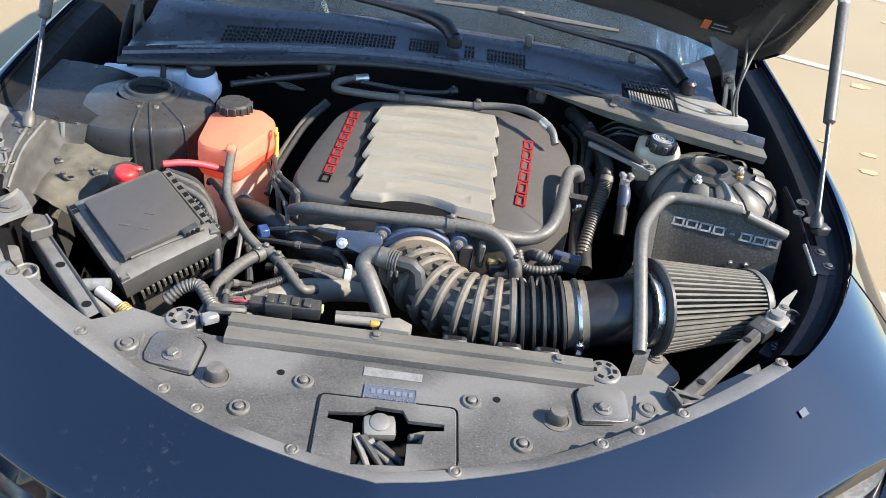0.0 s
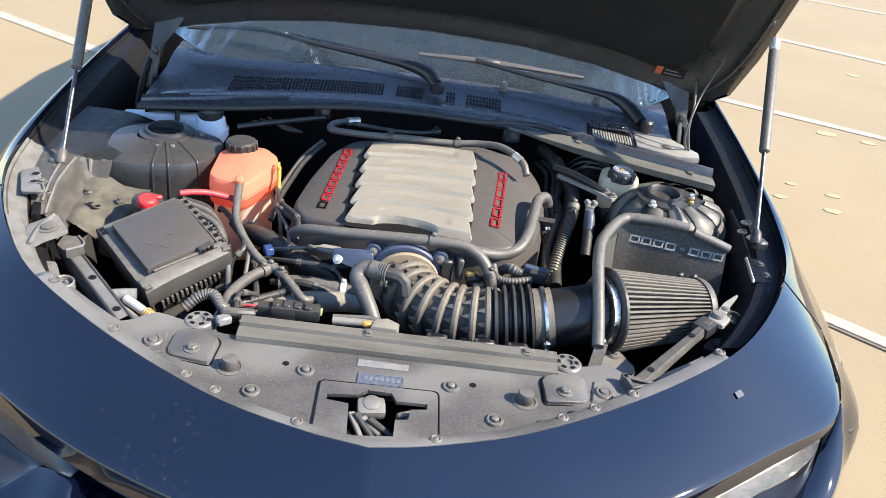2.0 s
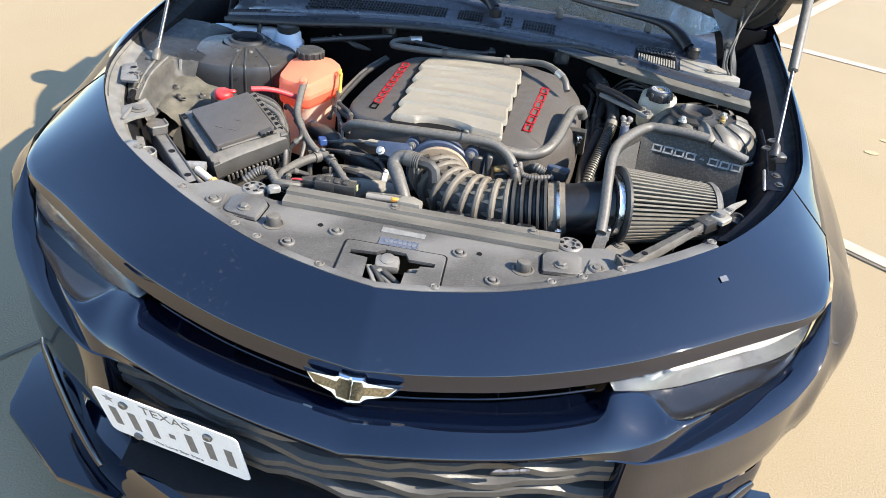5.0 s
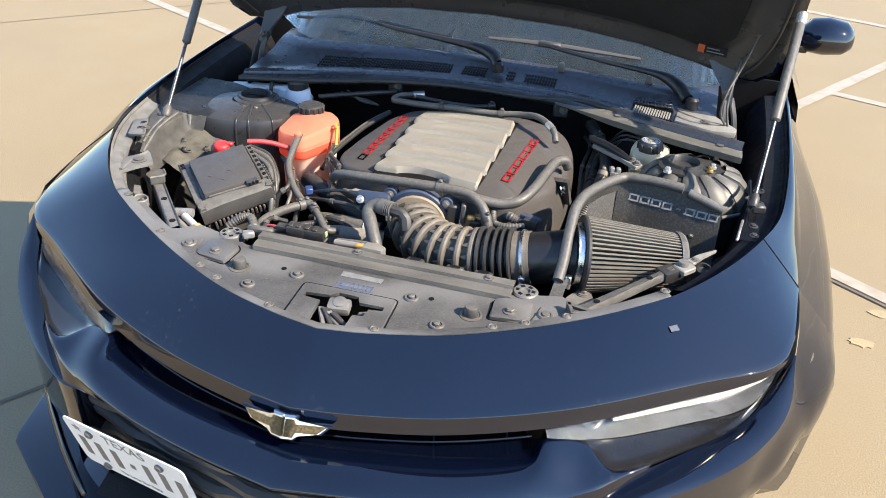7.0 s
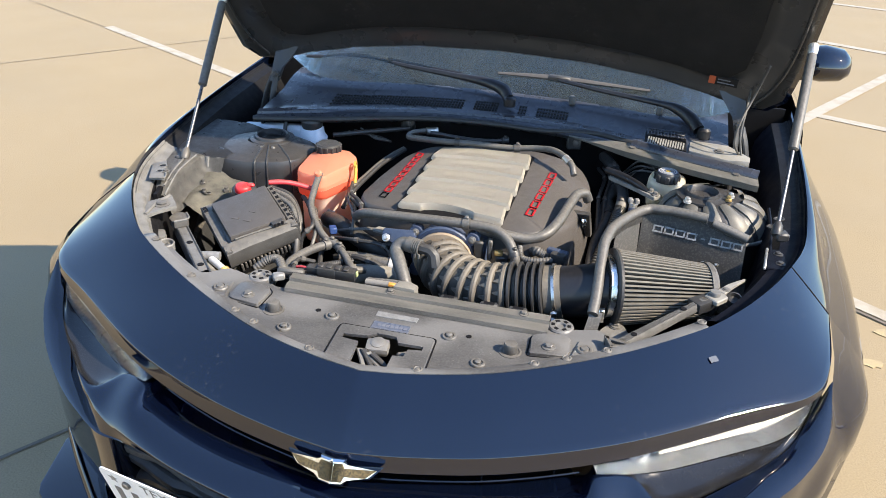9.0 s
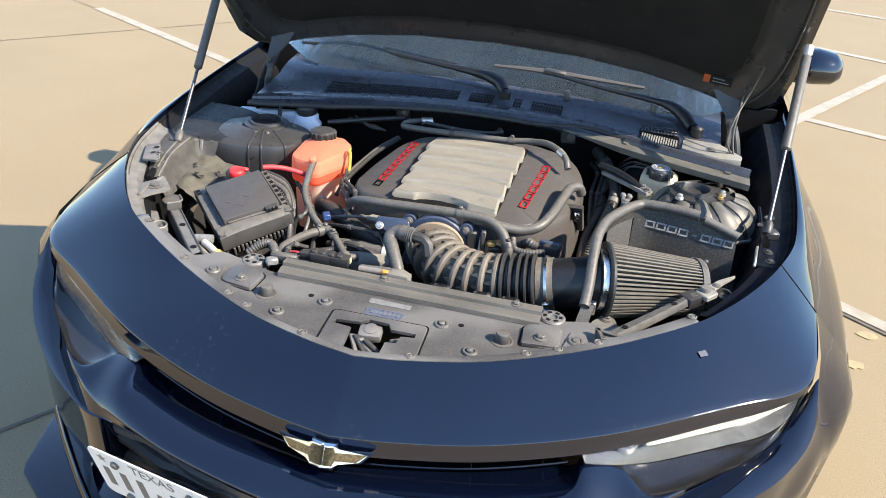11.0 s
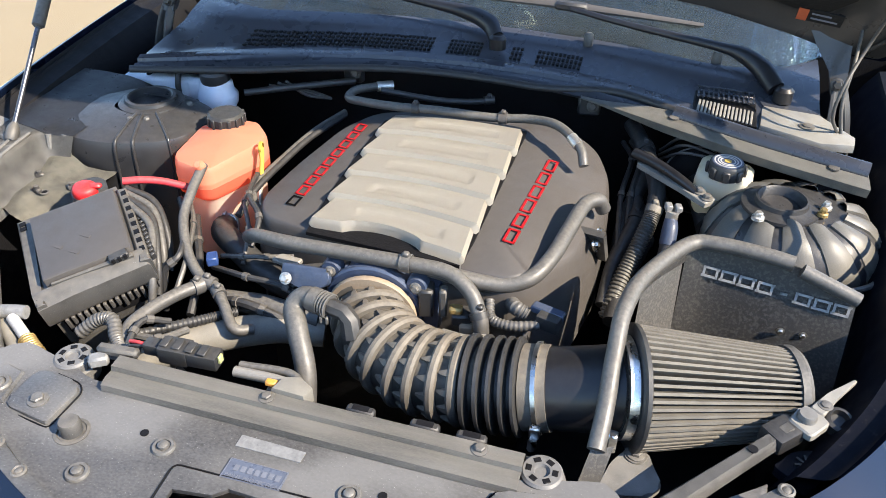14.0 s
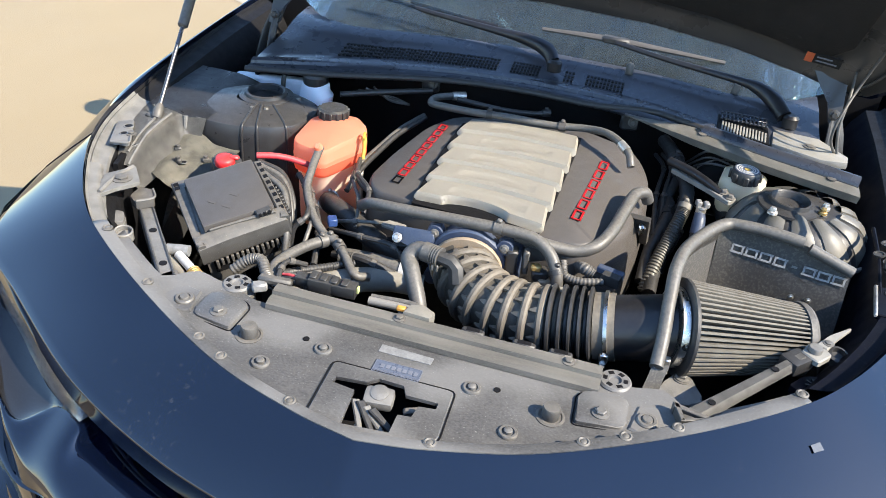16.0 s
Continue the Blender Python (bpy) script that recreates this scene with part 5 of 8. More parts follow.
part("lower_leg", bm, DUSTY, fuse, "lower corner of the box")
for k in range(3):
    bm = mesh()
    box(bm, FM @ Vector((0.012 + (k % 2) * 0.026, -0.035 + k * 0.022, 0.8433)), (0.018, 0.006, 0.0010), FR @ turned(40))
    part("moulded_mark", bm, COVER, lid)

jump = thing("jump_post_cap", (-0.516, 0.411, 0.82), "red round battery terminal cap", "terminal cap")
bm = mesh()
lathe(bm, (-0.520, 0.418, 0.826), (0.1, -0.1, 1), [(0.020, 0), (0.021, 0.010), (0.019, 0.017), (0.015, 0.020), (0.0, 0.021)], 24)
part("cap", bm, RED, jump, "red plastic cap", 40)
bm = mesh()
box(bm, (-0.501, 0.424, 0.844), (0.02, 0.012, 0.008), turned(20), 0.003)
part("tab", bm, RED, jump)
bm = mesh()
slab(bm, round_poly([(-0.560, 0.43), (-0.53, 0.395), (-0.485, 0.40), (-0.49, 0.44), (-0.525, 0.475), (-0.555, 0.465)], 0.012, 3), 0.80, 0.828, None, 0.004, 2)
part("post_base", bm, BLACK, jump, "black terminal base")

# ---- coolant reservoir ----
tank = thing("coolant_reservoir", (-0.37, 0.62, 0.64), "orange tinted translucent coolant reservoir", "coolant reservoir")
TP = [(-0.434, 0.556), (-0.420, 0.535), (-0.364, 0.519), (-0.346, 0.526), (-0.302, 0.636), (-0.304, 0.668), (-0.340, 0.704), (-0.405, 0.704), (-0.438, 0.66)]
tp = [Vector((x, y, 0)) for x, y in round_poly(TP, 0.010, 3)]
tc = Vector((-0.372, 0.615, 0))


def stack(levels):
    return [[Vector((*(tc + (p - tc) * s).xy, z + k * (p.y - 0.62))) for p in tp] for s, z, k in levels]


bm = mesh()
loft(bm, stack([(0.70, 0.640, 0), (0.80, 0.642, 0), (0.84, 0.655, 0), (0.87, 0.735, 0), (0.885, 0.772, 0), (0.93, 0.7795, 0)]), True, False)
part("lower_tank", bm, TANK_LOW, tank, "cloudy pale lower tank", 45)
bm = mesh()
loft(bm, stack([(0.93, 0.780, 0), (0.985, 0.784, 0), (1.0, 0.790, 0), (1.0, 0.806, 0.0)]), True, False)
part("filled_tank", bm, TANK_RED, tank, "red coolant showing through the tank", 50)
bm = mesh()
loft(bm, stack([(1.0, 0.8062, 0.0), (1.0, 0.812, 0.01), (1.008, 0.814, 0.01), (1.008, 0.819, 0.015), (1.0, 0.821, 0.02), (0.998, 0.836, 0.03), (0.985, 0.845, 0.04), (0.955, 0.851, 0.05), (0.5, 0.858, 0.06), (0.2, 0.860, 0.06)]), True, False)
bm.faces.new([v for v in bm.verts][-len(tp):])
part("upper_tank", bm, TANK, tank, "pale orange translucent upper tank", 50)
bm = mesh()
lathe(bm, (-0.390, 0.672, 0.846), (0, 0, 1), [(0.028, 0), (0.028, 0.012), (0.033, 0.014), (0.034, 0.032), (0.029, 0.036), (0.0, 0.036)], 28)
cap0 = part("cap", bm, BLACK, tank, "black pressure cap")
for k in range(14):
    a = 2 * math.pi * k / 14
    bm = mesh()
    box(bm, (-0.390 + 0.034 * math.cos(a), 0.672 + 0.034 * math.sin(a), 0.870), (0.005, 0.006, 0.018), turned(math.degrees(a)), 0.001)
    part("grip", bm, BLACK, cap0)
bm = mesh()
lathe(bm, (-0.358, 0.532, 0.846), (0.05, -0.6, 0.5), [(0.008, -0.01), (0.008, 0.02), (0.010, 0.022), (0.006, 0.03)], 12)
part("nipple", bm, TANK, tank)

# ---- strut towers ----
tower = thing("strut_tower", (0.632, 0.70, 0.60), "dusty black domed strut tower cover with raised swirl ribs", "strut tower", "strut towers")
TX, TY, TR = 0.632, 0.700, 0.138


def dome_z(r):
    return 0.862 - 0.012 * ramp(r, (0.45, 0.0), (0.8, 1.0)) - 0.085 * max(0.0, r - 0.72) ** 1.6 * 4


# dome is darker than its ribs: shade of the hollows put into the colour
bm = mesh()
rings = [[Vector((TX + TR * r * math.cos(a), TY + TR * r * math.sin(a) * 0.9, z)) for a in [k * 2 * math.pi / 48 for k in range(48)]] for r, z in [(1.04, 0.56), (1.04, 0.78)] + [(r / 20, dome_z(r / 20)) for r in range(20, 7, -2)]]
loft(bm, rings)
part("dome", bm, LINER_DARK, tower, "dome toned dark as the shade between its ribs", 45)
for k in range(12):
    a0 = radians(-165 + k * 30)
    bm = mesh()
    rows = []
    for r in (0.50, 0.58, 0.68, 0.78, 0.88, 0.96, 1.0, 1.03):
        swirl = a0 + 0.55 * (r - 0.45)
        rows.append([Vector((TX + TR * r * math.cos(swirl + da), TY + TR * r * math.sin(swirl + da) * 0.9, dome_z(r) + h)) for da, h in ((-0.21, -0.010), (-0.20, 0.004), (-0.10, 0.009), (0.06, 0.008), (0.18, 0.003), (0.19, -0.010))])
    rows.append([v + Vector((0, 0, -0.03)) for v in rows[-1]])
    rows.append([v + Vector((0, 0, -0.10)) for v in rows[-1]])
    loft(bm, rows, False)
    part("rib", bm, TOWER, tower, "", 40)
bm = mesh()
lathe(bm, (0.599, 0.690, 0.860), (0, 0, 1), [(0.062, 0), (0.061, 0.005), (0.050, 0.007), (0.043, 0.010), (0.041, 0.017), (0.038, 0.018), (0.035, 0.015), (0.030, -0.012), (0.0, -0.014)], 40)
part("mount_ring", bm, SEAL, tower, "black strut mount ring")
for x, y, r1, m2 in ((0.562, 0.632, 0.0065, ALU), (0.668, 0.697, 0.006, ALU), (0.661, 0.674, 0.0055, BRASS)):
    bm = mesh()
    lathe(bm, (x, y, 0.866), (0, 0, 1), [(r1 * 1.6, 0), (r1 * 1.5, 0.003), (0, 0.003)], 14)
    seat = part("washer", bm, m2, tower, "brass washer" if m2 is BRASS else "bare metal washer")
    bolt("mount_bolt", (x, y, 0.868), seat, r1, 0.010, m2)
bm = mesh()
tube(bm, [(0.70, 0.565, 0.80), (0.752, 0.61, 0.80), (0.772, 0.69, 0.80), (0.760, 0.78, 0.80), (0.71, 0.83, 0.80)], 0.005, 8)
part("seal_lip", bm, RUBBER, tower, "thin rubber lip")

tower = thing("strut_tower", (-0.555, 0.65, 0.60), "black strut tower liner with folded ribs, partly shaded", "strut tower", "strut towers")
TLP = round_poly([(-0.735, 0.64), (-0.722, 0.585), (-0.660, 0.553), (-0.600, 0.548), (-0.545, 0.556), (-0.490, 0.580), (-0.455, 0.612), (-0.437, 0.665), (-0.447, 0.735), (-0.53, 0.775), (-0.655, 0.772), (-0.735, 0.71)], 0.022, 4)
tlc = Vector((-0.572, 0.700, 0))
TOWER_LEVELS = ((1.06, 0.60), (1.05, 0.72), (1.035, 0.79), (1.025, 0.82), (1.01, 0.838), (0.985, 0.847), (0.93, 0.852), (0.75, 0.857), (0.55, 0.862), (0.36, 0.864))


def tower_point(x, y, s, z):
    return Vector((*(tlc + (Vector((x, y, 0)) - tlc) * s).xy, z))


bm = mesh()
loft(bm, [[tower_point(x, y, s, z) for x, y in TLP] for s, z in TOWER_LEVELS], True, False)
part("liner", bm, LINER_DARK, tower, "black moulded liner", 30)
for rx, r in ((-0.556, 0.0032), (-0.522, 0.0032), (-0.470, 0.003)):
    x, y = min(TLP, key=lambda q: abs(q[0] - rx) + (1.0 if q[1] > 0.66 else 0.0))
    bm = mesh()
    tube(bm, [tower_point(x, y, s, z) for s, z in TOWER_LEVELS[1:]], r, 10, 3)
    part("moulded_rib", bm, LINER_DARK, tower)
bm = mesh()
lathe(bm, (-0.572, 0.704, 0.858), (0, 0, 1), [(0.064, 0), (0.062, 0.007), (0.055, 0.010), (0.050, 0.010), (0.048, 0.016), (0.043, 0.018), (0.040, 0.016), (0.038, -0.030), (0.0, -0.030)], 36)
part("mount_ring", bm, LINER_DARK, tower, "black open strut mount ring")
for dx, dy in ((0.035, -0.070), (0.005, -0.078), (0.075, 0.015)):
    bolt("mount_bolt", (-0.572 + dx, 0.704 + dy, 0.858), tower, 0.006, 0.007, ZINC)

# ---- brake fluid reservoir ----
br = thing("brake_fluid_reservoir", (0.512, 0.79, 0.70), "cream white brake fluid reservoir", "brake reservoir")
bm = mesh()
rings = []
for s, z in ((0.8, 0.78), (0.92, 0.79), (1.0, 0.81), (1.02, 0.84), (0.98, 0.858), (0.85, 0.864)):
    rings.append([Vector((0.514 + 0.046 * s * x + 0.006 * y, 0.786 + 0.040 * s * y - 0.010 * x, z)) for x, y in [(math.copysign(abs(math.cos(a)) ** 0.38, math.cos(a)), math.copysign(abs(math.sin(a)) ** 0.38, math.sin(a))) for a in [k * 2 * math.pi / 32 for k in range(32)]]])
loft(bm, rings)
part("tank", bm, WHITE_TANK, br, "cream white tank", 45)
bm = mesh()
lathe(bm, (0.512, 0.768, 0.860), (0, 0, 1), [(0.029, 0), (0.030, 0.006), (0.030, 0.022), (0.027, 0.026), (0, 0.026)], 24)
cap = part("cap", bm, BLACK, br, "dark cap with a blue and yellow disc")
for k in range(8):
    a = 2 * math.pi * k / 8
    bm = mesh()
    box(bm, (0.512 + 0.031 * math.cos(a), 0.768 + 0.031 * math.sin(a), 0.871), (0.006, 0.012, 0.02), turned(math.degrees(a)), 0.002)
    part("grip", bm, BLACK, cap)
bm = mesh()
lathe(bm, (0.512, 0.768, 0.886), (0, 0, 1), [(0.026, 0), (0.026, 0.0012), (0, 0.0012)], 24)
part("cap_disc", bm, BLUE_DULL, cap, "printed cap disc")
for r in (0.023, 0.0175, 0.013):
    bm = mesh()
    lathe(bm, (0.512, 0.768, 0.8872), (0, 0, 1), [(r, 0), (r, 0.0006), (r - 0.002, 0.0006), (r - 0.002, 0)], 24, False)
    part("printed_ring", bm, LABEL_WHITE, cap)
bm = mesh()
lathe(bm, (0.512, 0.768, 0.8872), (0, 0, 1), [(0.006, 0), (0.006, 0.0008), (0, 0.0008)], 16)
part("disc_centre", bm, YELLOW, cap, "yellow centre")
bm = mesh()
tube(bm, [(0.482, 0.875, 0.77), (0.495, 0.82, 0.768), (0.505, 0.74, 0.765)], [0.03, 0.027, 0.022], 20)
part("master_cylinder", bm, BLACK, br, "black brake master cylinder")

boost = thing("brake_booster", (0.46, 0.92, 0.80), "round black brake booster with a thin rolled seam", "brake booster")
bm = mesh()
lathe(bm, (0.480, 0.885, 0.776), (0.0, -1, 0.12), [(0.064, -0.08), (0.068, -0.01), (0.068, 0.0), (0.064, 0.006), (0.055, 0.012), (0.03, 0.016), (0, 0.016)], 48)
part("shell", bm, DARK, boost)
bm = mesh()
lathe(bm, (0.480, 0.885, 0.776), (0.0, -1, 0.12), [(0.066, -0.003), (0.0695, -0.002), (0.0695, 0.001), (0.066, 0.002)], 48, False)
part("seam", bm, ZINC, boost, "thin pale rolled seam")

# ---- gas struts ----
for sx in (-1, 1):
    st = thing("gas_strut", (sx * 0.74, 0.49, 0.86), "hood gas strut with a steel rod", "gas strut", "hood struts")
    a, t = (Vector((-0.725, 0.500, 0.866)), Vector((-0.768, 0.858, 1.212))) if sx < 0 else (Vector((0.750, 0.481, 0.890)), Vector((0.796, 0.832, 1.225)))
    j2 = a.lerp(t, 0.415)
    bm = mesh()
    tube(bm, [a, j2], 0.0045, 12, smooth=False)
    part("rod", bm, ROD, st, "dull steel rod")
    bm = mesh()
    lathe(bm, j2, t - a, [(0.007, 0), (0.0115, 0.004), (0.0115, (t - j2).length - 0.03), (0.007, (t - j2).length - 0.022)], 16)
    part("cylinder", bm, RUBBER, st, "matt black gas cylinder")
    bm = mesh()
    lathe(bm, t - (t - a).normalized() * 0.026, t - a, [(0.009, 0), (0.012, 0.006), (0.012, 0.026), (0.006, 0.032)], 12)
    part("top_socket", bm, ALU, st, "grey top socket")
    bm = mesh()
    lathe(bm, a - (t - a).normalized() * 0.012, t - a, [(0.010, 0), (0.012, 0.006), (0.011, 0.024), (0.006, 0.034)], 12)
    box(bm, a + Vector((sx * 0.012, 0, -0.012)), (0.030, 0.024, 0.020), turned(15 * sx), 0.004)
    part("lower_socket", bm, DUSTY if sx < 0 else BLACK, st, "black lower ball socket and bracket")

# ---- cowl ----
FRONT = [(-0.668, 0.790, 0.882), (-0.57, 0.815, 0.884), (-0.437, 0.850, 0.887), (-0.30, 0.905, 0.889), (-0.15, 0.948, 0.890), (0.0, 0.962, 0.890), (0.15, 0.952, 0.890), (0.28, 0.928, 0.889), (0.36, 0.898, 0.888), (0.45, 0.858, 0.887), (0.56, 0.815, 0.885), (0.668, 0.785, 0.882)]
CREST = [(-0.668, 0.825, 0.900), (-0.575, 0.868, 0.902), (-0.445, 0.925, 0.905), (-0.30, 0.975, 0.907), (-0.15, 1.002, 0.908), (0.0, 1.018, 0.908), (0.15, 1.018, 0.908), (0.28, 1.000, 0.907), (0.36, 0.975, 0.906), (0.45, 0.935, 0.905), (0.56, 0.870, 0.902), (0.668, 0.825, 0.900)]
REAR = [(-0.668, 1.17, 0.936), (-0.60, 1.10, 0.936), (-0.50, 1.066, 0.934), (-0.35, 1.096, 0.933), (-0.19, 1.124, 0.933), (0.0, 1.131, 0.933), (0.19, 1.124, 0.933), (0.30, 1.11, 0.933), (0.38, 1.09, 0.933), (0.50, 1.066, 0.934), (0.60, 1.10, 0.936), (0.668, 1.17, 0.936)]
f, c, r = curve(FRONT, 6), curve(CREST, 6), curve(REAR, 6)
bm = mesh()
rows = [[v + Vector((0, 0.06, -0.03)) for v in f], [v + Vector((0, 0.004, -0.006)) for v in f]]
for t, dz in ((0.0, 0.0), (0.10, 0.003), (0.30, 0.003), (0.36, -0.003), (0.56, -0.003), (0.62, 0.003), (0.94, 0.002), (1.0, -0.001)):
    rows.append([a.lerp(b, t) + Vector((0, 0, dz)) for a, b in zip(f, c)])
for t, dz in ((0.04, -0.007), (0.14, -0.006), (0.50, -0.004), (0.60, 0.004), (0.72, 0.010), (0.92, 0.010), (1.0, -0.002)):
    rows.append([a.lerp(b, t) + Vector((0, 0, dz)) for a, b in zip(c, r)])
loft(bm, rows, False)
cowl = part("cowl_panel", bm, COWL, car, "black grained cowl panel below the windscreen", 45)
bm = mesh()
tube(bm, [v + Vector((0, ramp(v.x, (0.12, -0.008), (0.34, 0.042)), ramp(v.x, (0.12, 0.003), (0.34, 0.011)))) for v in f], 0.008, 10, smooth=False, squash=0.8)
part("front_seal", bm, SEAL, cowl, "rubber seal along the cowl edge")


def vent_block(x0, x1, t0, t1, count, rows_n, lift=0.006):
    """A field of dark vent slots lying on the cowl."""
    for i in range(count):
        for j in range(rows_n):
            x = x0 + (x1 - x0) * (i + 0.5) / count
            t = t0 + (t1 - t0) * (j + 0.5) / rows_n
            k = min(range(len(c)), key=lambda n: abs(c[n].x - x))
            p = c[k].lerp(r[k], t)
            box(bm, (x, p.y, p.z + lift), ((x1 - x0) / count * 0.62, (t1 - t0) / rows_n * 0.115 * 0.62, 0.004))


for x0, x1, n, rws in ((-0.49, -0.10, 44, 4), (-0.068, 0.005, 9, 4), (0.066, 0.092, 3, 3), (0.121, 0.217, 11, 3)):
    bm = mesh()
    vent_block(x0, x1, 0.10, 0.56, n, rws, -0.004)
    part("vent_mesh", bm, DARK, cowl, "field of small dark vent slots", 30, kind="stuff")

# ---- fasteners and labels of the radiator cover ----
for x, y in ((-0.38, 0.035), (0.38, 0.035), (-0.122, 0.012), (0.12, 0.014), (-0.198, -0.051), (0.192, -0.054)):
    z = panel_z(x, y) + 0.001
    bm = mesh()
    lathe(bm, (x, y, z), (0, 0, 1), [(0.0145, -0.002), (0.0145, 0.001), (0.013, 0.003), (0.0095, 0.003), (0.009, 0.0008), (0.0065, 0.0008), (0.0065, 0.0055), (0.0045, 0.007), (0, 0.007)], 24)
    part("push_rivet", bm, ZINC, cover, "dusty grey push rivet")
for sx in (-1, 1):
    bm = mesh()
    x = sx * 0.2435
    lathe(bm, (x, 0.0, PZ), (0, 0, 1), [(0.022, -0.002), (0.022, 0.001), (0.018, 0.002), (0.0165, 0.0005), (0.0135, 0.0005), (0.0135, 0.017), (0.012, 0.020), (0, 0.021)], 24)
    part("rubber_bumper", bm, DUSTY, cover, "black rubber hood bumper")
    # side plate with a bolt, and the slotted mount disc behind it
    bm = mesh()
    poly = [(0.278, -0.002), (0.345, 0.008), (0.352, 0.018), (0.352, 0.066), (0.34, 0.078), (0.288, 0.070), (0.276, 0.058)]
    slab(bm, round_poly([(px * sx, py) for px, py in poly], 0.007, 3), PZ - 0.001, PZ + 0.007, None, 0.003, 2)
    part("mount_plate", bm, PANEL, cover, "raised dusty mount plate", 35)
    bolt("bolt", (sx * 0.313, 0.027, PZ + 0.007), cover, 0.009, 0.007)
    ring = [Vector((px * sx, py, PZ + 0.0008)) for px, py in round_poly([(0.275, -0.005), (0.347, 0.005), (0.3555, 0.016), (0.3555, 0.068), (0.341, 0.082), (0.286, 0.0735), (0.273, 0.060)], 0.008, 3)]
    bm = mesh()
    tube(bm, ring + ring[:1], 0.0011, 6, smooth=False)
    part("seam", bm, DARK, cover, "dark seam round the mount plate")
    bm = mesh()
    lathe(bm, (sx * 0.326, 0.112, PZ - 0.03), (0, 0, 1), [(0.030, 0), (0.030, 0.020), (0.026, 0.022), (0.026, 0.033), (0.023, 0.036), (0.010, 0.036), (0.008, 0.032), (0, 0.032)], 28)
    mount = part("radiator_mount", bm, BEAM_DARK, cover, "round slotted radiator mount")
    for k in range(6):
        a = 2 * math.pi * k / 6
        bm = mesh()
        box(bm, (sx * 0.326 + 0.016 * math.cos(a), 0.112 + 0.016 * math.sin(a), PZ + 0.006), (0.007, 0.009, 0.0016), turned(math.degrees(a)), 0.0005)
        part("slot", bm, DARK, mount)
    # flat ears beyond the mounts
    bm = mesh()
    slab(bm, [(sx * px, py) for px, py in ((0.355, 0.012), (0.385, -0.0), (0.42, 0.015), (0.415, 0.055), (0.395, 0.072), (0.365, 0.065))], PZ + 0.002, PZ + 0.008, None, 0.003, 1)
    part("corner_ear", bm, PANEL, cover, "dusty plastic corner ear", 35)
    bm = mesh()
    lathe(bm, (sx * 0.38, 0.035, PZ + 0.008), (0, 0, 1), [(0.016, 0), (0.016, 0.0015), (0.014, 0.004), (0.010, 0.004), (0.009, 0.0015), (0.007, 0.006), (0, 0.007)], 24)
    part("push_rivet", bm, ZINC, cover, "dusty grey push rivet")
    bm = mesh()
    lathe(bm, (sx * 0.157, 0.025, PZ), (0, 0, 1), [(0.0055, 0), (0.0055, 0.0012), (0, 0.0012)], 12)
    part("drain_hole", bm, DARK, cover)
for x in (-0.443, -0.308, -0.257, -0.116, 0.105, 0.30, 0.354, 0.434, 0.597, -0.58):
    k = min(rim, key=lambda v: abs(v.x - x))
    bm = mesh()
    lathe(bm, (k.x * 0.98, k.y + 0.012, k.z + 0.0), (0, 0, 1), [(0.0095, 0), (0.0095, 0.003), (0.007, 0.0045), (0.005, 0.003), (0.003, 0.0045), (0, 0.0045)], 18)
    part("rim_rivet", bm, DUSTY, cover, "dusty rim rivet")
bm = mesh()
gap_rim = [v for v in rim if 0.16 < v.x < 0.42]
loft(bm, [[Vector((v.x * 0.964, v.y + 0.0225, panel_z(v.x, v.y) + 0.0006)) for v in gap_rim], [Vector((v.x * 0.964, v.y + 0.0225 + 0.012 * math.sin(math.pi * (v.x - 0.16) / 0.26), panel_z(v.x, v.y) + 0.0012)) for v in gap_rim]], False)
part("rim_gap", bm, DARK, cover, "dark gap between the panel and its rim")
for x in (-0.03, 0.25):
    bolt("rail_bolt", (x, 0.108, PZ + 0.02), cover, 0.007, 0.006, DUSTY)
# latch below its opening
latch = thing("hood_latch", (0, -0.07, 0.70), "worn metal hood latch in its opening", "hood latch")
bm = mesh()
box(bm, (-0.006, -0.047, 0.770), (0.046, 0.034, 0.020), turned(8, 10), 0.008, 2)
lathe(bm, (-0.006, -0.045, 0.778), (0, -0.2, 1), [(0.014, 0), (0.014, 0.004), (0.009, 0.006), (0, 0.006)], 18)
part("striker_block", bm, LIT_GREY, latch, "dusty latch block")
for k in range(4):
    bm = mesh()
    slab(bm, [(-0.032, -0.008), (0.03, -0.004), (0.03, 0.003), (-0.03, 0.004)], 0, 0.006, Matrix.Translation((-0.022 + 0.014 * k, -0.088, 0.760 + 0.003 * (k % 2))) @ turned(-62 + 12 * k, 0, 20), 0.002, 1)
    part("latch_lever", bm, LIT_GREY if k in (0, 2) else BLACK, latch, "worn latch lever")
bm = mesh()
slab(bm, [(-0.032, -0.115), (-0.005, -0.115), (-0.022, -0.075)], 0.745, 0.752)
part("latch_blade", bm, ALU, latch, "pale metal latch blade")
bm = mesh()
box(bm, (0.048, -0.05, 0.765), (0.028, 0.012, 0.012), turned(25), 0.003)
box(bm, (0.055, -0.064, 0.762), (0.012, 0.03, 0.01), None, 0.003)
part("release_arm", bm, DUSTY, latch, "grey release arm")
bm = mesh()
box(bm, (0, -0.08, 0.70), (0.17, 0.09, 0.01))
part("latch_base", bm, DARK, latch, "dark latch base")


def decal(name, corners, mat, label, category, lift=0.0015):
    bm = mesh()
    low = [Vector((x, y, panel_z(x, y))) for x, y in corners]
    loft(bm, [[v + Vector((0, 0, 0.0002)) for v in low], [v + Vector((0, 0, lift)) for v in low]])
    return tagged(part(name, bm, mat, None, label), category=category)


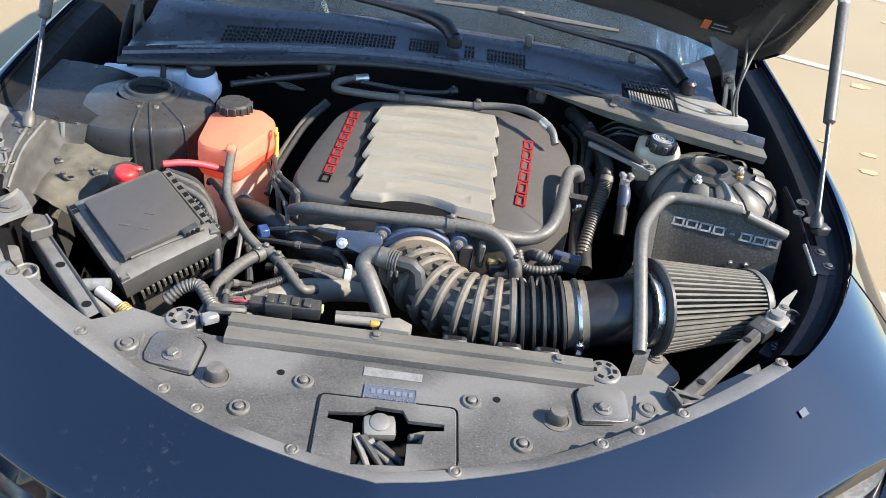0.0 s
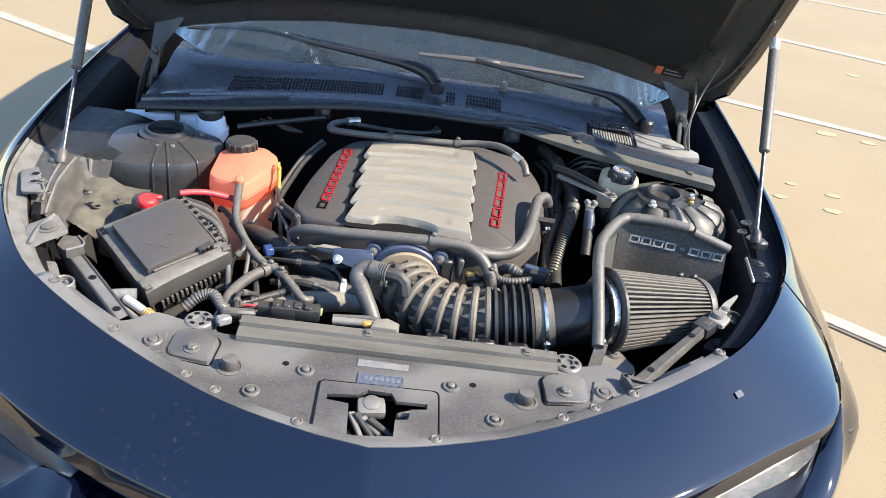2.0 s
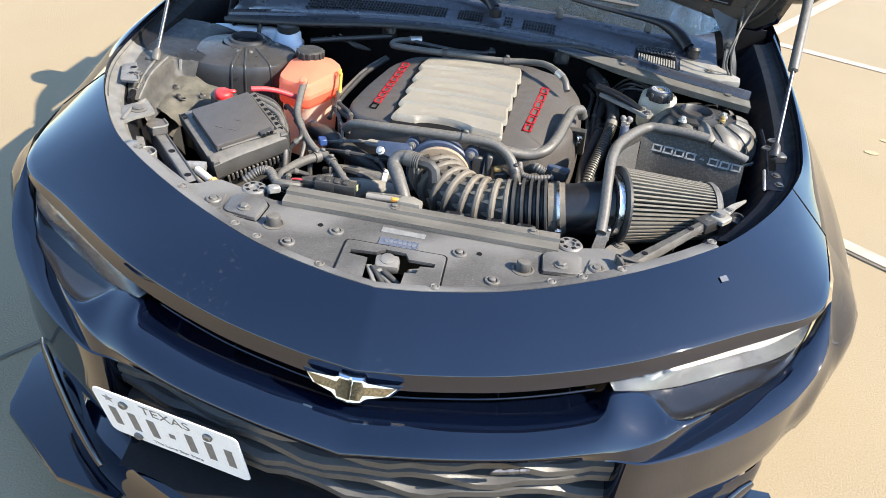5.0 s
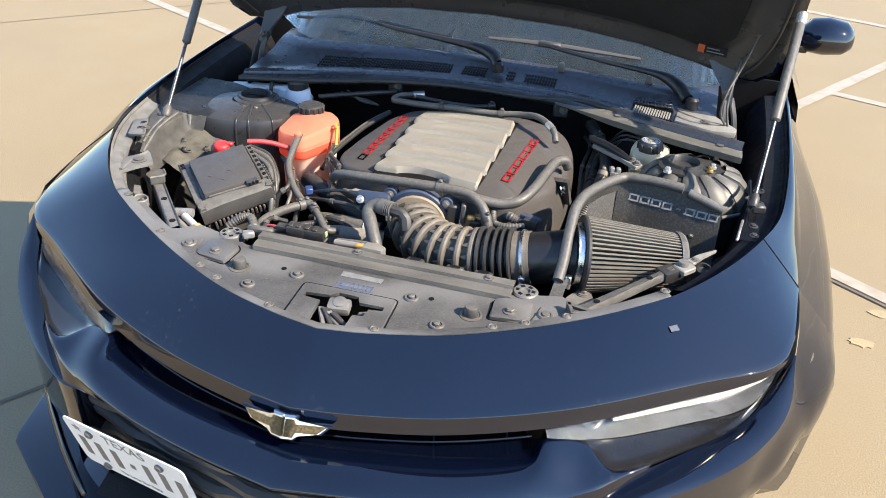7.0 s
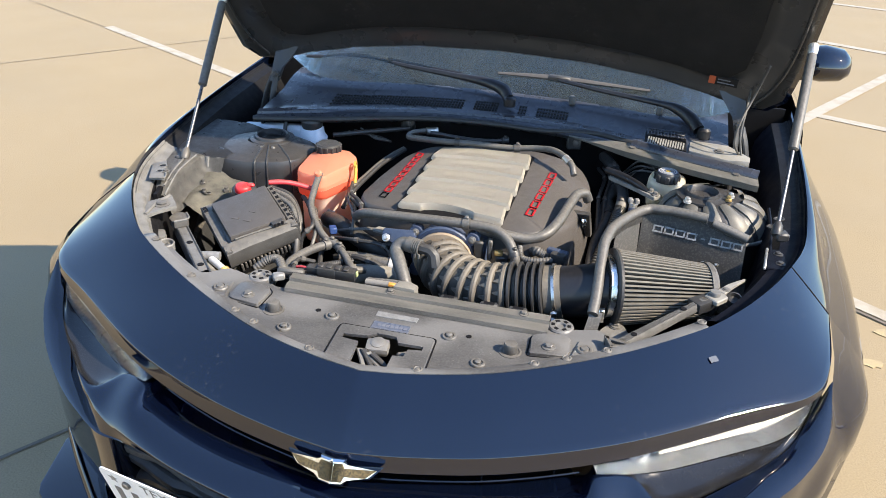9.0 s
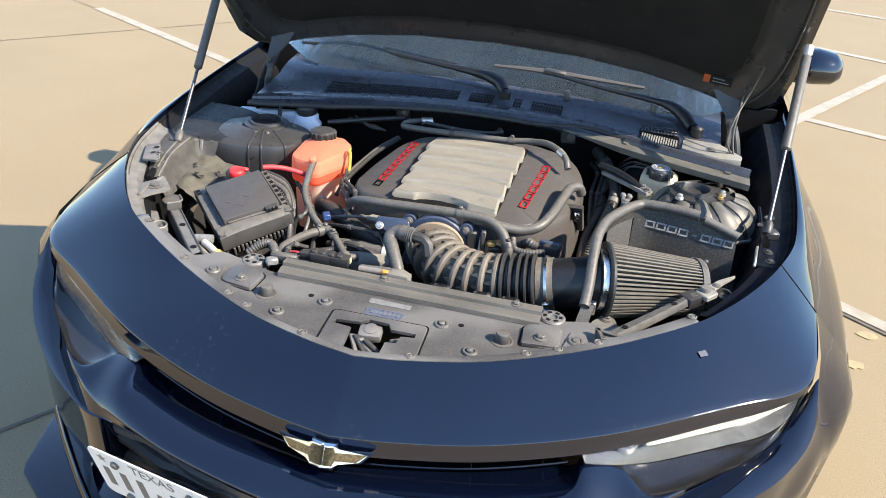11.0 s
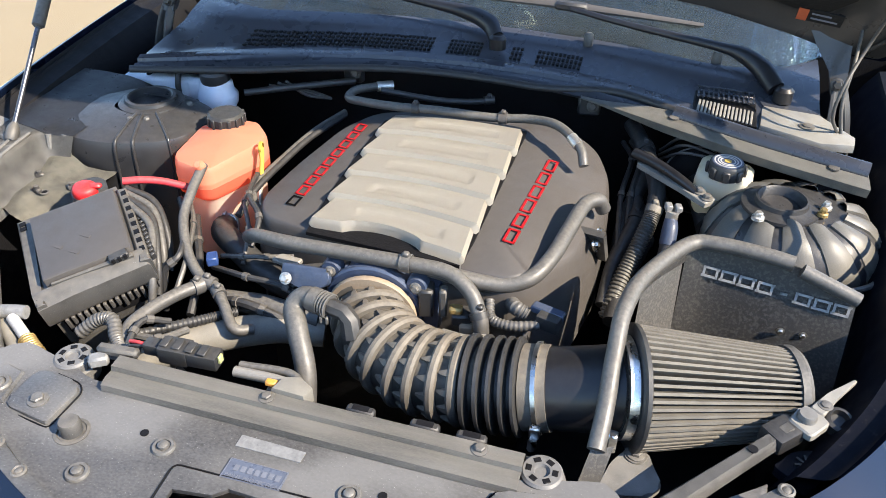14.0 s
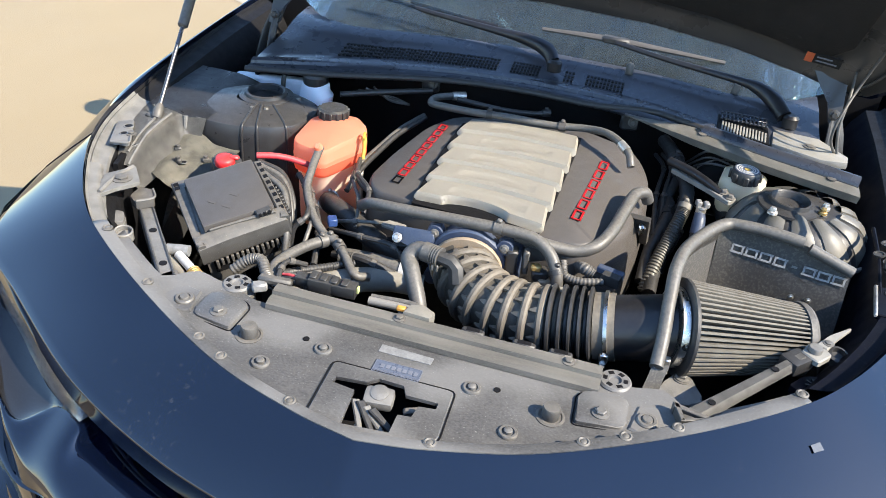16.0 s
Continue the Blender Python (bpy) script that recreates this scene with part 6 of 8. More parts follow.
decal("label", [(-0.040, 0.040), (0.046, 0.040), (0.047, 0.056), (-0.040, 0.058)], LABEL_FADED, "weathered grey paper label on the radiator cover", "label")
lab = decal("label", [(-0.036, -0.010), (0.041, -0.009), (0.040, 0.022), (-0.036, 0.022)], LABEL_GREY, "grey-blue paint protection sticker on the radiator cover", "label")


def words(text, size, m, mat, parent, label=""):
    """Flat lettering in the built-in font."""
    cu = bpy.data.curves.new("lettering", "FONT")
    cu.body, cu.size, cu.align_x, cu.align_y, cu.extrude = text, size, "CENTER", "CENTER", 0.0002
    tmp = bpy.data.objects.new("lettering", cu)
    scene.collection.objects.link(tmp)
    got = bpy.data.meshes.new_from_object(tmp.evaluated_get(bpy.context.evaluated_depsgraph_get()))
    bpy.data.objects.remove(tmp)
    got.transform(m)
    got.materials.clear()
    got.materials.append(mat)
    ob = new("lettering", got)
    ob.parent = parent
    if parent.type == "EMPTY":
        ob.matrix_parent_inverse = parent.matrix_basis.inverted()
    return tagged(ob, label)


LZ = PZ + 0.002
words("PAINT PROTECTION", 0.0076, Matrix.Translation((0.004, -0.002, LZ)), INK, lab, "pale printed words")
for k in range(7):
    bm = mesh()
    box(bm, (-0.022 + k * 0.009, 0.010, LZ), (0.0060, 0.0085, 0.0006))
    part("printed_mark", bm, INK, lab)
bm = mesh()
for cx, cy, w, h in ((0.0025, 0.0215, 0.074, 0.0008), (0.0025, -0.009, 0.074, 0.0008), (-0.0345, 0.006, 0.0008, 0.03), (0.0395, 0.006, 0.0008, 0.03)):
    box(bm, (cx, cy, LZ), (w, h, 0.0006))
part("printed_border", bm, INK, lab)

# ---- hoses and lines ----


def hose(name, pts, r, mat, label, category="hose", rib=0.0, clamps=(), n=14):
    t = thing(name, pts[0], label, category, "underhood hoses")
    bm = mesh()
    tube(bm, pts, r, n, 8, rib=rib, pitch=0.006)
    part("hose_run", bm, mat, t)
    path = curve(pts, 8)
    for s, w, m2 in clamps:
        i = min(len(path) - 2, max(1, int(s * (len(path) - 1))))
        way = (path[i + 1] - path[i - 1]).normalized()
        rr = (r if isinstance(r, (int, float)) else r[0])
        bm = mesh()
        lathe(bm, path[i] - way * w / 2, way, [(rr * 0.9, 0), (rr + 0.003, 0.0), (rr + 0.003, w), (rr * 0.9, w)], n)
        box(bm, path[i] + Vector((0, 0, rr + 0.004)), (0.010, 0.010, 0.008), None, 0.002)
        part("clip", bm, m2, t, "hose clip")
    return t


hose("vacuum_hose", [(-0.222, 0.425, 0.800), (-0.19, 0.398, 0.826), (-0.12, 0.378, 0.840), (0.0, 0.372, 0.848), (0.086, 0.372, 0.850), (0.135, 0.372, 0.846), (0.170, 0.360, 0.828), (0.190, 0.342, 0.80), (0.195, 0.335, 0.775)], 0.0115, RUBBER, "thick dusty rubber hose across the engine front", "hose", 0, ((0.47, 0.016, RUBBER), (0.86, 0.01, BLACK)))
hose("vacuum_hose", [(0.10, 0.385, 0.838), (0.15, 0.392, 0.826), (0.205, 0.405, 0.818), (0.245, 0.425, 0.825), (0.268, 0.47, 0.838), (0.283, 0.54, 0.850), (0.296, 0.60, 0.858), (0.315, 0.625, 0.855), (0.325, 0.632, 0.835)], 0.0125, RUBBER, "thick dusty rubber hose round the cover corner", "hose")
hose("breather_line", [(-0.155, 0.925, 0.862), (-0.185, 0.905, 0.863), (-0.210, 0.872, 0.866), (-0.208, 0.832, 0.868), (-0.165, 0.812, 0.874), (-0.098, 0.806, 0.877), (-0.02, 0.814, 0.878), (0.085, 0.822, 0.876), (0.16, 0.822, 0.884), (0.215, 0.79, 0.895), (0.262, 0.742, 0.885), (0.276, 0.718, 0.862)], 0.0085, RUBBER, "grey breather line clipped to the engine cover", "hose", 0, ((0.5, 0.014, BLACK), (0.66, 0.016, COVER)))
hose("breather_line", [(-0.16, 0.885, 0.868), (-0.05, 0.905, 0.855), (0.02, 0.93, 0.85), (0.06, 0.95, 0.852)], 0.006, BLACK, "thin dark line behind the engine cover", "hose", 0, ((0.95, 0.02, BLACK),))
bm = mesh()
tube(bm, [(-0.178, 0.910, 0.863), (-0.150, 0.928, 0.862)], 0.0105, 12)
tagged(part("line_fitting", bm, ALU, None, "bright aluminium line fitting at the firewall"), category="fitting")
bm = mesh()
tube(bm, [(0.244, 0.762, 0.891), (0.260, 0.744, 0.8855)], 0.0100, 12)
tagged(part("line_fitting", bm, ALU, None, "bright aluminium line fitting on the cover"), category="fitting")
hose("coolant_hose", [(-0.358, 0.530, 0.852), (-0.356, 0.512, 0.846), (-0.350, 0.47, 0.832), (-0.338, 0.42, 0.812), (-0.300, 0.365, 0.790), (-0.262, 0.335, 0.772), (-0.235, 0.328, 0.766), (-0.205, 0.30, 0.758), (-0.172, 0.268, 0.745), (-0.150, 0.285, 0.735)], 0.0085, RUBBER, "grey rubber hose from the coolant reservoir", "hose", 0, ((0.62, 0.022, RUBBER), (0.72, 0.016, RUBBER)))
hose("coolant_hose", [(-0.250, 0.335, 0.765), (-0.275, 0.295, 0.768), (-0.293, 0.250, 0.770), (-0.302, 0.205, 0.770), (-0.290, 0.170, 0.766)], 0.0105, RUBBER, "grey rubber branch hose", "hose", 0, ((0.1, 0.016, RUBBER),))
hose("wire_loom", [(-0.375, 0.180, 0.755), (-0.350, 0.195, 0.775), (-0.325, 0.197, 0.780), (-0.302, 0.172, 0.772), (-0.280, 0.155, 0.772), (-0.255, 0.150, 0.782)], 0.0095, RUBBER, "corrugated black wire loom", "wire loom", 0.0012)
hose("wire_loom", [(-0.30, 0.20, 0.755), (-0.23, 0.27, 0.745), (-0.19, 0.31, 0.74)], 0.007, BLACK, "corrugated black wire loom", "wire loom", 0.001)
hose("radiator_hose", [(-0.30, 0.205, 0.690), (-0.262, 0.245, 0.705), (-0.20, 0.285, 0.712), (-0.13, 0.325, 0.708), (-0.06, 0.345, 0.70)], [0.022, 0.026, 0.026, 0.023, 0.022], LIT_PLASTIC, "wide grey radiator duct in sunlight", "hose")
hose("radiator_hose", [(-0.235, 0.35, 0.72), (-0.17, 0.355, 0.722), (-0.115, 0.350, 0.722), (-0.07, 0.352, 0.72)], 0.018, RUBBER, "short radiator hose with white clamp", "hose", 0, ((0.75, 0.012, LABEL_WHITE),))
hose("radiator_hose", [(-0.36, 0.58, 0.70), (-0.32, 0.50, 0.74), (-0.27, 0.455, 0.752), (-0.20, 0.42, 0.735), (-0.12, 0.42, 0.70)], 0.022, BLACK, "black upper radiator hose", "hose", 0, ((0.12, 0.014, ALU),))
crank = thing("crankcase_hose", (-0.04, 0.20, 0.70), "dusty rubber hose with wire clamps bent onto the intake", "hose", "underhood hoses")
bm = mesh()
tube(bm, [(-0.020, 0.185, 0.70), (-0.028, 0.212, 0.75), (-0.055, 0.250, 0.790), (-0.070, 0.276, 0.806), (-0.060, 0.288, 0.818), (-0.040, 0.285, 0.821), (-0.014, 0.278, 0.821)], [0.0150, 0.0150, 0.0155, 0.016, 0.016, 0.0165, 0.0165], 16)
part("hose_run", bm, RUBBER, crank)
bm = mesh()
tube(bm, [(-0.046, 0.286, 0.821), (-0.030, 0.282, 0.821)], 0.0185, 16)
part("sleeve", bm, RUBBER, crank)
for k in range(4):
    bm = mesh()
    lathe(bm, Vector((-0.028, 0.2815, 0.821)) + Vector((0.0046, -0.0012, 0)) * k, (0.96, -0.26, 0), [(0.0175, -0.0011), (0.0188, -0.0007), (0.0188, 0.0007), (0.0175, 0.0011)], 18, False)
    if k in (1, 3):
        box(bm, Vector((-0.028 + 0.0046 * k, 0.264, 0.806)), (0.004, 0.006, 0.012), turned(10), 0.001)
    part("wire_clamp", bm, ZINC, crank, "dull wire clamp")
bm = mesh()
tube(bm, [(-0.016, 0.2785, 0.821), (0.010, 0.2735, 0.820), (0.019, 0.268, 0.812), (0.024, 0.262, 0.788)], [0.0125, 0.0135, 0.014, 0.015], 8, 2, smooth=False)
part("elbow_connector", bm, BLACK, crank, "black angled connector")
hose("corrugated_hose", [(0.408, 0.738, 0.790), (0.402, 0.715, 0.768), (0.388, 0.675, 0.73), (0.373, 0.635, 0.695), (0.36, 0.58, 0.65)], 0.0125, TOWER, "corrugated grey conduit beside the engine", "hose", 0.0026, ((0.06, 0.012, LIT_PLASTIC),))
serv = thing("servo_hose", (0.438, 0.66, 0.74), "slate blue hose end with a pale slotted fitting", "hose", "underhood hoses")
bm = mesh()
tube(bm, [(0.438, 0.672, 0.782), (0.438, 0.660, 0.765), (0.435, 0.62, 0.72)], 0.0125, 14)
part("hose_run", bm, SEAL, serv)
bm = mesh()
tube(bm, [(0.437, 0.692, 0.800), (0.438, 0.678, 0.790), (0.438, 0.662, 0.768)], [0.011, 0.0135, 0.014], 14)
part("collar", bm, BLUE_DULL, serv, "slate blue hose collar")
bm = mesh()
lathe(bm, (0.437, 0.692, 0.797), (0, 0.1, 1), [(0.0105, 0), (0.0105, 0.016), (0.012, 0.017), (0.012, 0.021), (0, 0.022)], 16)
part("fitting", bm, ALU, serv, "pale metal fitting")
for dx in (-0.008, 0.008):
    bm = mesh()
    box(bm, (0.437 + dx, 0.695, 0.823), (0.012, 0.016, 0.012), turned(15), 0.002)
    part("fork", bm, LABEL_FADED, serv, "pale fork of the fitting")
hose("booster_hose", [(0.338, 0.97, 0.83), (0.36, 0.91, 0.832), (0.392, 0.83, 0.818), (0.407, 0.775, 0.802), (0.407, 0.735, 0.786)], 0.0155, SEAL, "thick black hose beside the brake booster", "hose", 0, ((0.35, 0.018, BLACK),))
strip = thing("booster_bracket", (0.43, 0.765, 0.82), "grey sheet metal bracket strip with two bolts", "bracket")
bm = mesh()
slab(bm, round_poly([(0.362, 0.806), (0.378, 0.832), (0.452, 0.772), (0.505, 0.722), (0.486, 0.700), (0.440, 0.742)], 0.005, 2), 0.828, 0.838, None, 0.002, 1)
part("strip", bm, BRACE, strip)
for x, y in ((0.476, 0.733), (0.488, 0.716)):
    bolt("bolt", (x, y, 0.838), strip, 0.007, 0.008, ZINC)
bm = mesh()
tube(bm, [(0.356, 0.824, 0.846), (0.40, 0.790, 0.848), (0.445, 0.752, 0.844), (0.470, 0.730, 0.838)], [0.010, 0.010, 0.009, 0.006], 14)
part("pipe", bm, TUBE_BLACK, strip, "black pipe along the strip")
hose("wire_loom", [(0.195, 0.375, 0.81), (0.205, 0.352, 0.795), (0.235, 0.345, 0.795), (0.275, 0.352, 0.80)], 0.007, RUBBER, "corrugated grey wire loom", "wire loom", 0.001)
hose("wire_loom", [(0.225, 0.40, 0.79), (0.235, 0.375, 0.805), (0.255, 0.37, 0.80)], 0.010, RUBBER, "corrugated grey wire loom", "wire loom", 0.0015)
hose("hood_cable", [(-0.098, 0.148, 0.790), (-0.04, 0.148, 0.792), (-0.012, 0.142, 0.794), (0.005, 0.13, 0.798)], 0.0075, RAIL, "grey lines along the radiator rail", "cable")
hose("hood_cable", [(-0.10, 0.165, 0.785), (-0.03, 0.168, 0.788), (0.0, 0.150, 0.790)], 0.006, RUBBER, "thin dark line behind the rail", "cable")
hose("battery_cable", [(-0.462, 0.445, 0.848), (-0.435, 0.462, 0.846), (-0.405, 0.480, 0.838), (-0.36, 0.50, 0.82)], 0.0065, CABLE_RED, "red battery cable beside the fuse box", "cable")
for k in range(4):
    hose("battery_cable", [(-0.455 + 0.012 * k, 0.44 - 0.014 * k, 0.838), (-0.40 + 0.012 * k, 0.435 - 0.022 * k, 0.825), (-0.36 + 0.010 * k, 0.40 - 0.03 * k, 0.79), (-0.345 + 0.008 * k, 0.37 - 0.03 * k, 0.74)], 0.0065, RUBBER if k % 2 else BLACK, "dark cable beside the fuse box", "cable")
hose("air_line", [(-0.235, 0.87, 0.815), (-0.262, 0.78, 0.812), (-0.278, 0.68, 0.806), (-0.287, 0.58, 0.80), (-0.270, 0.535, 0.792), (-0.235, 0.505, 0.785)], 0.0065, RUBBER, "dusty line along the cover's side", "hose")
hose("air_line", [(-0.225, 0.85, 0.82), (-0.255, 0.75, 0.815), (-0.268, 0.66, 0.81), (-0.280, 0.56, 0.80), (-0.285, 0.50, 0.78)], 0.006, BLACK, "dark line along the cover's side", "hose")
hose("brace_rod", [(-0.44, 0.83, 0.845), (-0.35, 0.885, 0.848), (-0.24, 0.945, 0.852)], 0.007, BLACK, "dark brace rod behind the reservoir", "rod")
for k in range(3):
    hose("brake_line", [(-0.42 + 0.02 * k, 0.90, 0.835 + 0.008 * k), (-0.34, 0.93 - 0.01 * k, 0.82), (-0.30, 0.95, 0.80)], 0.003, DUSTY, "thin metal brake line", "brake line")
for k in range(3):
    hose("brake_line", [(0.40, 0.90 + 0.02 * k, 0.80), (0.44, 0.86 + 0.02 * k, 0.842 + 0.006 * k), (0.50, 0.85 + 0.015 * k, 0.845)], 0.0028, RUBBER, "thin dark brake line", "brake line")

# connectors
con = thing("wiring_connector", (-0.18, 0.152, 0.77), "black wiring connector pair on the rail", "connector")
for x0, x1, w, h in ((-0.232, -0.205, 0.020, 0.018), (-0.207, -0.165, 0.030, 0.026), (-0.167, -0.122, 0.026, 0.022)):
    bm = mesh()
    box(bm, ((x0 + x1) / 2, 0.150 + 0.03 * ((x0 + x1) / 2 + 0.2), 0.799), (x1 - x0, w, h), turned(3), 0.003, 2)
    part("connector_half", bm, BLACK, con, "black moulded connector half")
for k in range(4):
    bm = mesh()
    box(bm, (-0.20 + 0.008 * k * 2.4, 0.150, 0.8135), (0.012, 0.020, 0.003), turned(3), 0.001)
    part("ridge", bm, BLACK, con)
bm = mesh()
box(bm, (-0.120, 0.152, 0.803), (0.004, 0.010, 0.012), turned(3), 0.001)
part("lock_tab", bm, GREEN, con, "green lock tab")
for k, (mat, dy) in enumerate(((CABLE_RED, 0.004), (BLACK, -0.004), (BLACK, 0.0), (CABLE_RED, -0.001))):
    bm = mesh()
    tube(bm, [(-0.258, 0.150 + dy, 0.790 + 0.003 * k), (-0.243, 0.149 + dy, 0.796 + 0.002 * k), (-0.228, 0.149 + dy * 0.6, 0.799)], 0.0026, 8)
    part("wire", bm, mat, con)
clip3 = thing("amber_clip", (-0.022, 0.135, 0.785), "amber plastic clip on the rail", "clip")
bm = mesh()
box(bm, (-0.035, 0.132, 0.803), (0.016, 0.010, 0.008), None, 0.002)
part("tab", bm, AMBER, clip3, "amber tab")
bm = mesh()
slab(bm, [(-0.028, 0.118), (0.018, 0.116), (0.022, 0.135), (0.0, 0.148), (-0.022, 0.142)], 0.785, 0.81, None, 0.004, 2)
part("holder", bm, LIT_PLASTIC, clip3, "tan plastic holder")
con = thing("wiring_connector", (0.29, 0.365, 0.79), "black wiring connector behind the intake", "connector")
bm = mesh()
box(bm, (0.288, 0.362, 0.806), (0.034, 0.030, 0.022), turned(-15), 0.003, 2)
part("body", bm, BLACK, con)
bm = mesh()
box(bm, (0.283, 0.372, 0.812), (0.05, 0.016, 0.012), turned(-15), 0.002)
part("cap", bm, BLUE_DULL, con, "blue-grey connector cap")
con = thing("wiring_connector", (-0.27, 0.36, 0.77), "small blue wiring connector", "connector")
bm = mesh()
box(bm, (-0.262, 0.372, 0.782), (0.018, 0.022, 0.016), turned(30), 0.002)
part("body", bm, BLUE, con, "blue connector body")
sens = thing("throttle_sensor", (0.12, 0.37, 0.77), "black throttle sensor with metal tabs", "sensor")
for x, y, z, w, d, h, mat in ((0.100, 0.372, 0.790, 0.022, 0.03, 0.05, BLACK), (0.128, 0.365, 0.798, 0.012, 0.02, 0.05, DUSTY), (0.158, 0.362, 0.780, 0.03, 0.03, 0.02, BLACK), (0.150, 0.355, 0.796, 0.02, 0.016, 0.012, BRASS), (0.170, 0.352, 0.768, 0.025, 0.02, 0.02, RUST)):
    bm = mesh()
    box(bm, (x, y, z), (w, d, h), turned(12), 0.003, 1)
    part("sensor_block", bm, mat, sens)
pcv = thing("valve_elbow", (0.19, 0.315, 0.75), "grey plastic valve elbow under the hose", "valve")
bm = mesh()
tube(bm, [(0.14, 0.318, 0.772), (0.17, 0.312, 0.775), (0.205, 0.312, 0.775)], 0.012, 12)
box(bm, (0.198, 0.315, 0.776), (0.03, 0.022, 0.026), turned(8), 0.004)
part("elbow", bm, LIT_PLASTIC, pcv)

# ---- dipstick, washer neck, jump leads ----
dip = thing("dipstick", (-0.302, 0.615, 0.78), "yellow dipstick handle beside the reservoir", "dipstick")
bm = mesh()
tube(bm, [(-0.290, 0.600, 0.800), (-0.291, 0.612, 0.828), (-0.294, 0.620, 0.852)], [0.005, 0.004, 0.0055], 10)
lathe(bm, (-0.294, 0.621, 0.852), (1, 0.2, 0), [(0.008, -0.003), (0.010, -0.002), (0.010, 0.002), (0.008, 0.003)], 14, False)
part("handle", bm, YELLOW, dip, "yellow handle")
bm = mesh()
tube(bm, [(-0.288, 0.595, 0.805), (-0.280, 0.57, 0.76), (-0.27, 0.56, 0.66)], 0.005, 8)
part("guide", bm, ALU, dip, "metal guide tube")
wash = thing("washer_reservoir", (-0.52, 0.82, 0.78), "pale washer fluid neck with a dark cap", "washer reservoir")
bm = mesh()
rings = [[Vector((-0.508 + dx + 0.043 * s * math.cos(a), 0.838 + 0.036 * s * math.sin(a), z)) for a in [k * 2 * math.pi / 24 for k in range(24)]] for s, z, dx in ((0.5, 0.775, -0.01), (0.8, 0.79, -0.006), (1.0, 0.815, 0.0), (1.0, 0.832, 0.002), (0.86, 0.842, 0.0), (0.82, 0.858, 0.0), (0.72, 0.862, 0.0))]
loft(bm, rings)
part("neck", bm, BLUE_TANK, wash, "pale translucent neck")
bm = mesh()
box(bm, (-0.615, 0.838, 0.832), (0.215, 0.032, 0.048), turned(3, 0, -4), 0.010, 3)
box(bm, (-0.555, 0.838, 0.838), (0.034, 0.030, 0.038), turned(0), 0.010, 3)
part("arm", bm, BLUE_TANK, wash, "pale arm")
bm = mesh()
lathe(bm, (-0.508, 0.838, 0.858), (0, 0, 1), [(0.030, 0), (0.031, 0.006), (0.031, 0.020), (0.027, 0.025), (0.012, 0.027), (0, 0.027)], 24)
part("cap", bm, BLACK, wash, "dark cap")
bm = mesh()
tube(bm, [(-0.585, 0.815, 0.825), (-0.584, 0.814, 0.850), (-0.583, 0.820, 0.872)], 0.006, 10)
part("vent_tube", bm, BLACK, wash)

# ---- front corner brackets ----
lb = thing("support_beam", (-0.53, 0.18, 0.76), "dark painted steel support beam with holes", "support beam", "support beams")
a, b = Vector((-0.630, 0.290, 0.785)), Vector((-0.440, 0.078, 0.785))
up = Vector((0, 0, 1))
way = (b - a).normalized()
side = way.cross(up)
bm = mesh()
slab(bm, [(p + side * o).xy for p, o in ((a, -0.013), (a.lerp(b, 0.5), -0.0145), (b, -0.016), (b, 0.015), (a.lerp(b, 0.5), 0.0135), (a, 0.013))], 0.752, 0.788, None, 0.003, 2)
part("beam", bm, BEAM_DARK, lb)
for o in (-0.012, 0.011):
    bm = mesh()
    tube(bm, [a.lerp(b, k / 3) + side * o + up * 0.0035 for k in range(4)], 0.0025, 6, smooth=False)
    part("pressed_edge", bm, BEAM, lb)
for s in (0.45, 0.85):
    bm = mesh()
    lathe(bm, a.lerp(b, s) + Vector((0, 0, 0.003)), (0, 0, 1), [(0.007, 0), (0.007, 0.0014), (0, 0.0014)], 14)
    part("hole", bm, DARK, lb)
bm = mesh()
slab(bm, [(-0.47, 0.062), (-0.425, 0.055), (-0.405, 0.085), (-0.44, 0.105)], 0.775, 0.788, None, 0.003, 1)
part("foot", bm, DUSTY, lb, "dusty beam foot")
rb = thing("support_beam", (0.52, 0.15, 0.77), "grey steel support beam with holes", "support beam", "support beams")
bm = mesh()
a, b = Vector((0.430, 0.052, 0.796)), Vector((0.600, 0.226, 0.832))
way = (b - a).normalized()
side = way.cross(up)
rows = []
for o, z in ((-0.012, -0.022), (-0.011, 0.0), (-0.008, 0.004), (0.006, 0.004), (0.010, 0.0), (0.013, -0.01)):
    rows.append([p + side * o * k + up * z for p, k in ((a, 1.15), (a.lerp(b, 0.35), 1.0), (a.lerp(b, 0.7), 0.85), (b, 0.75))])
loft(bm, rows, False)
bmesh.ops.solidify(bm, geom=bm.faces[:], thickness=0.002)
part("beam", bm, LIT_GREY, rb, "dusty grey pressed steel beam")
for s in (0.22, 0.75):
    bm = mesh()
    lathe(bm, a.lerp(b, s) + Vector((0, 0, 0.004)), (0, 0, 1), [(0.006, 0), (0.006, 0.0014), (0, 0.0014)], 14)
    part("hole", bm, DARK, rb)
bm = mesh()
slab(bm, round_poly([(0.596, 0.236), (0.622, 0.214), (0.646, 0.244), (0.628, 0.268), (0.612, 0.262)], 0.006, 2), 0.826, 0.836, None, 0.002, 1)
part("end_plate", bm, BRACE, rb, "pale grey end plate")
bm = mesh()
slab(bm, round_poly([(0.622, 0.262), (0.638, 0.252), (0.656, 0.286), (0.684, 0.328), (0.680, 0.330), (0.646, 0.294)], 0.004, 2), 0.832, 0.838, None, 0.0015, 1)
tip = part("end_tip", bm, BRACE, rb, "bare aluminium pointed tip")
bolt("rivet", (0.641, 0.270, 0.838), tip, 0.006, 0.003, ZINC)
bm = mesh()
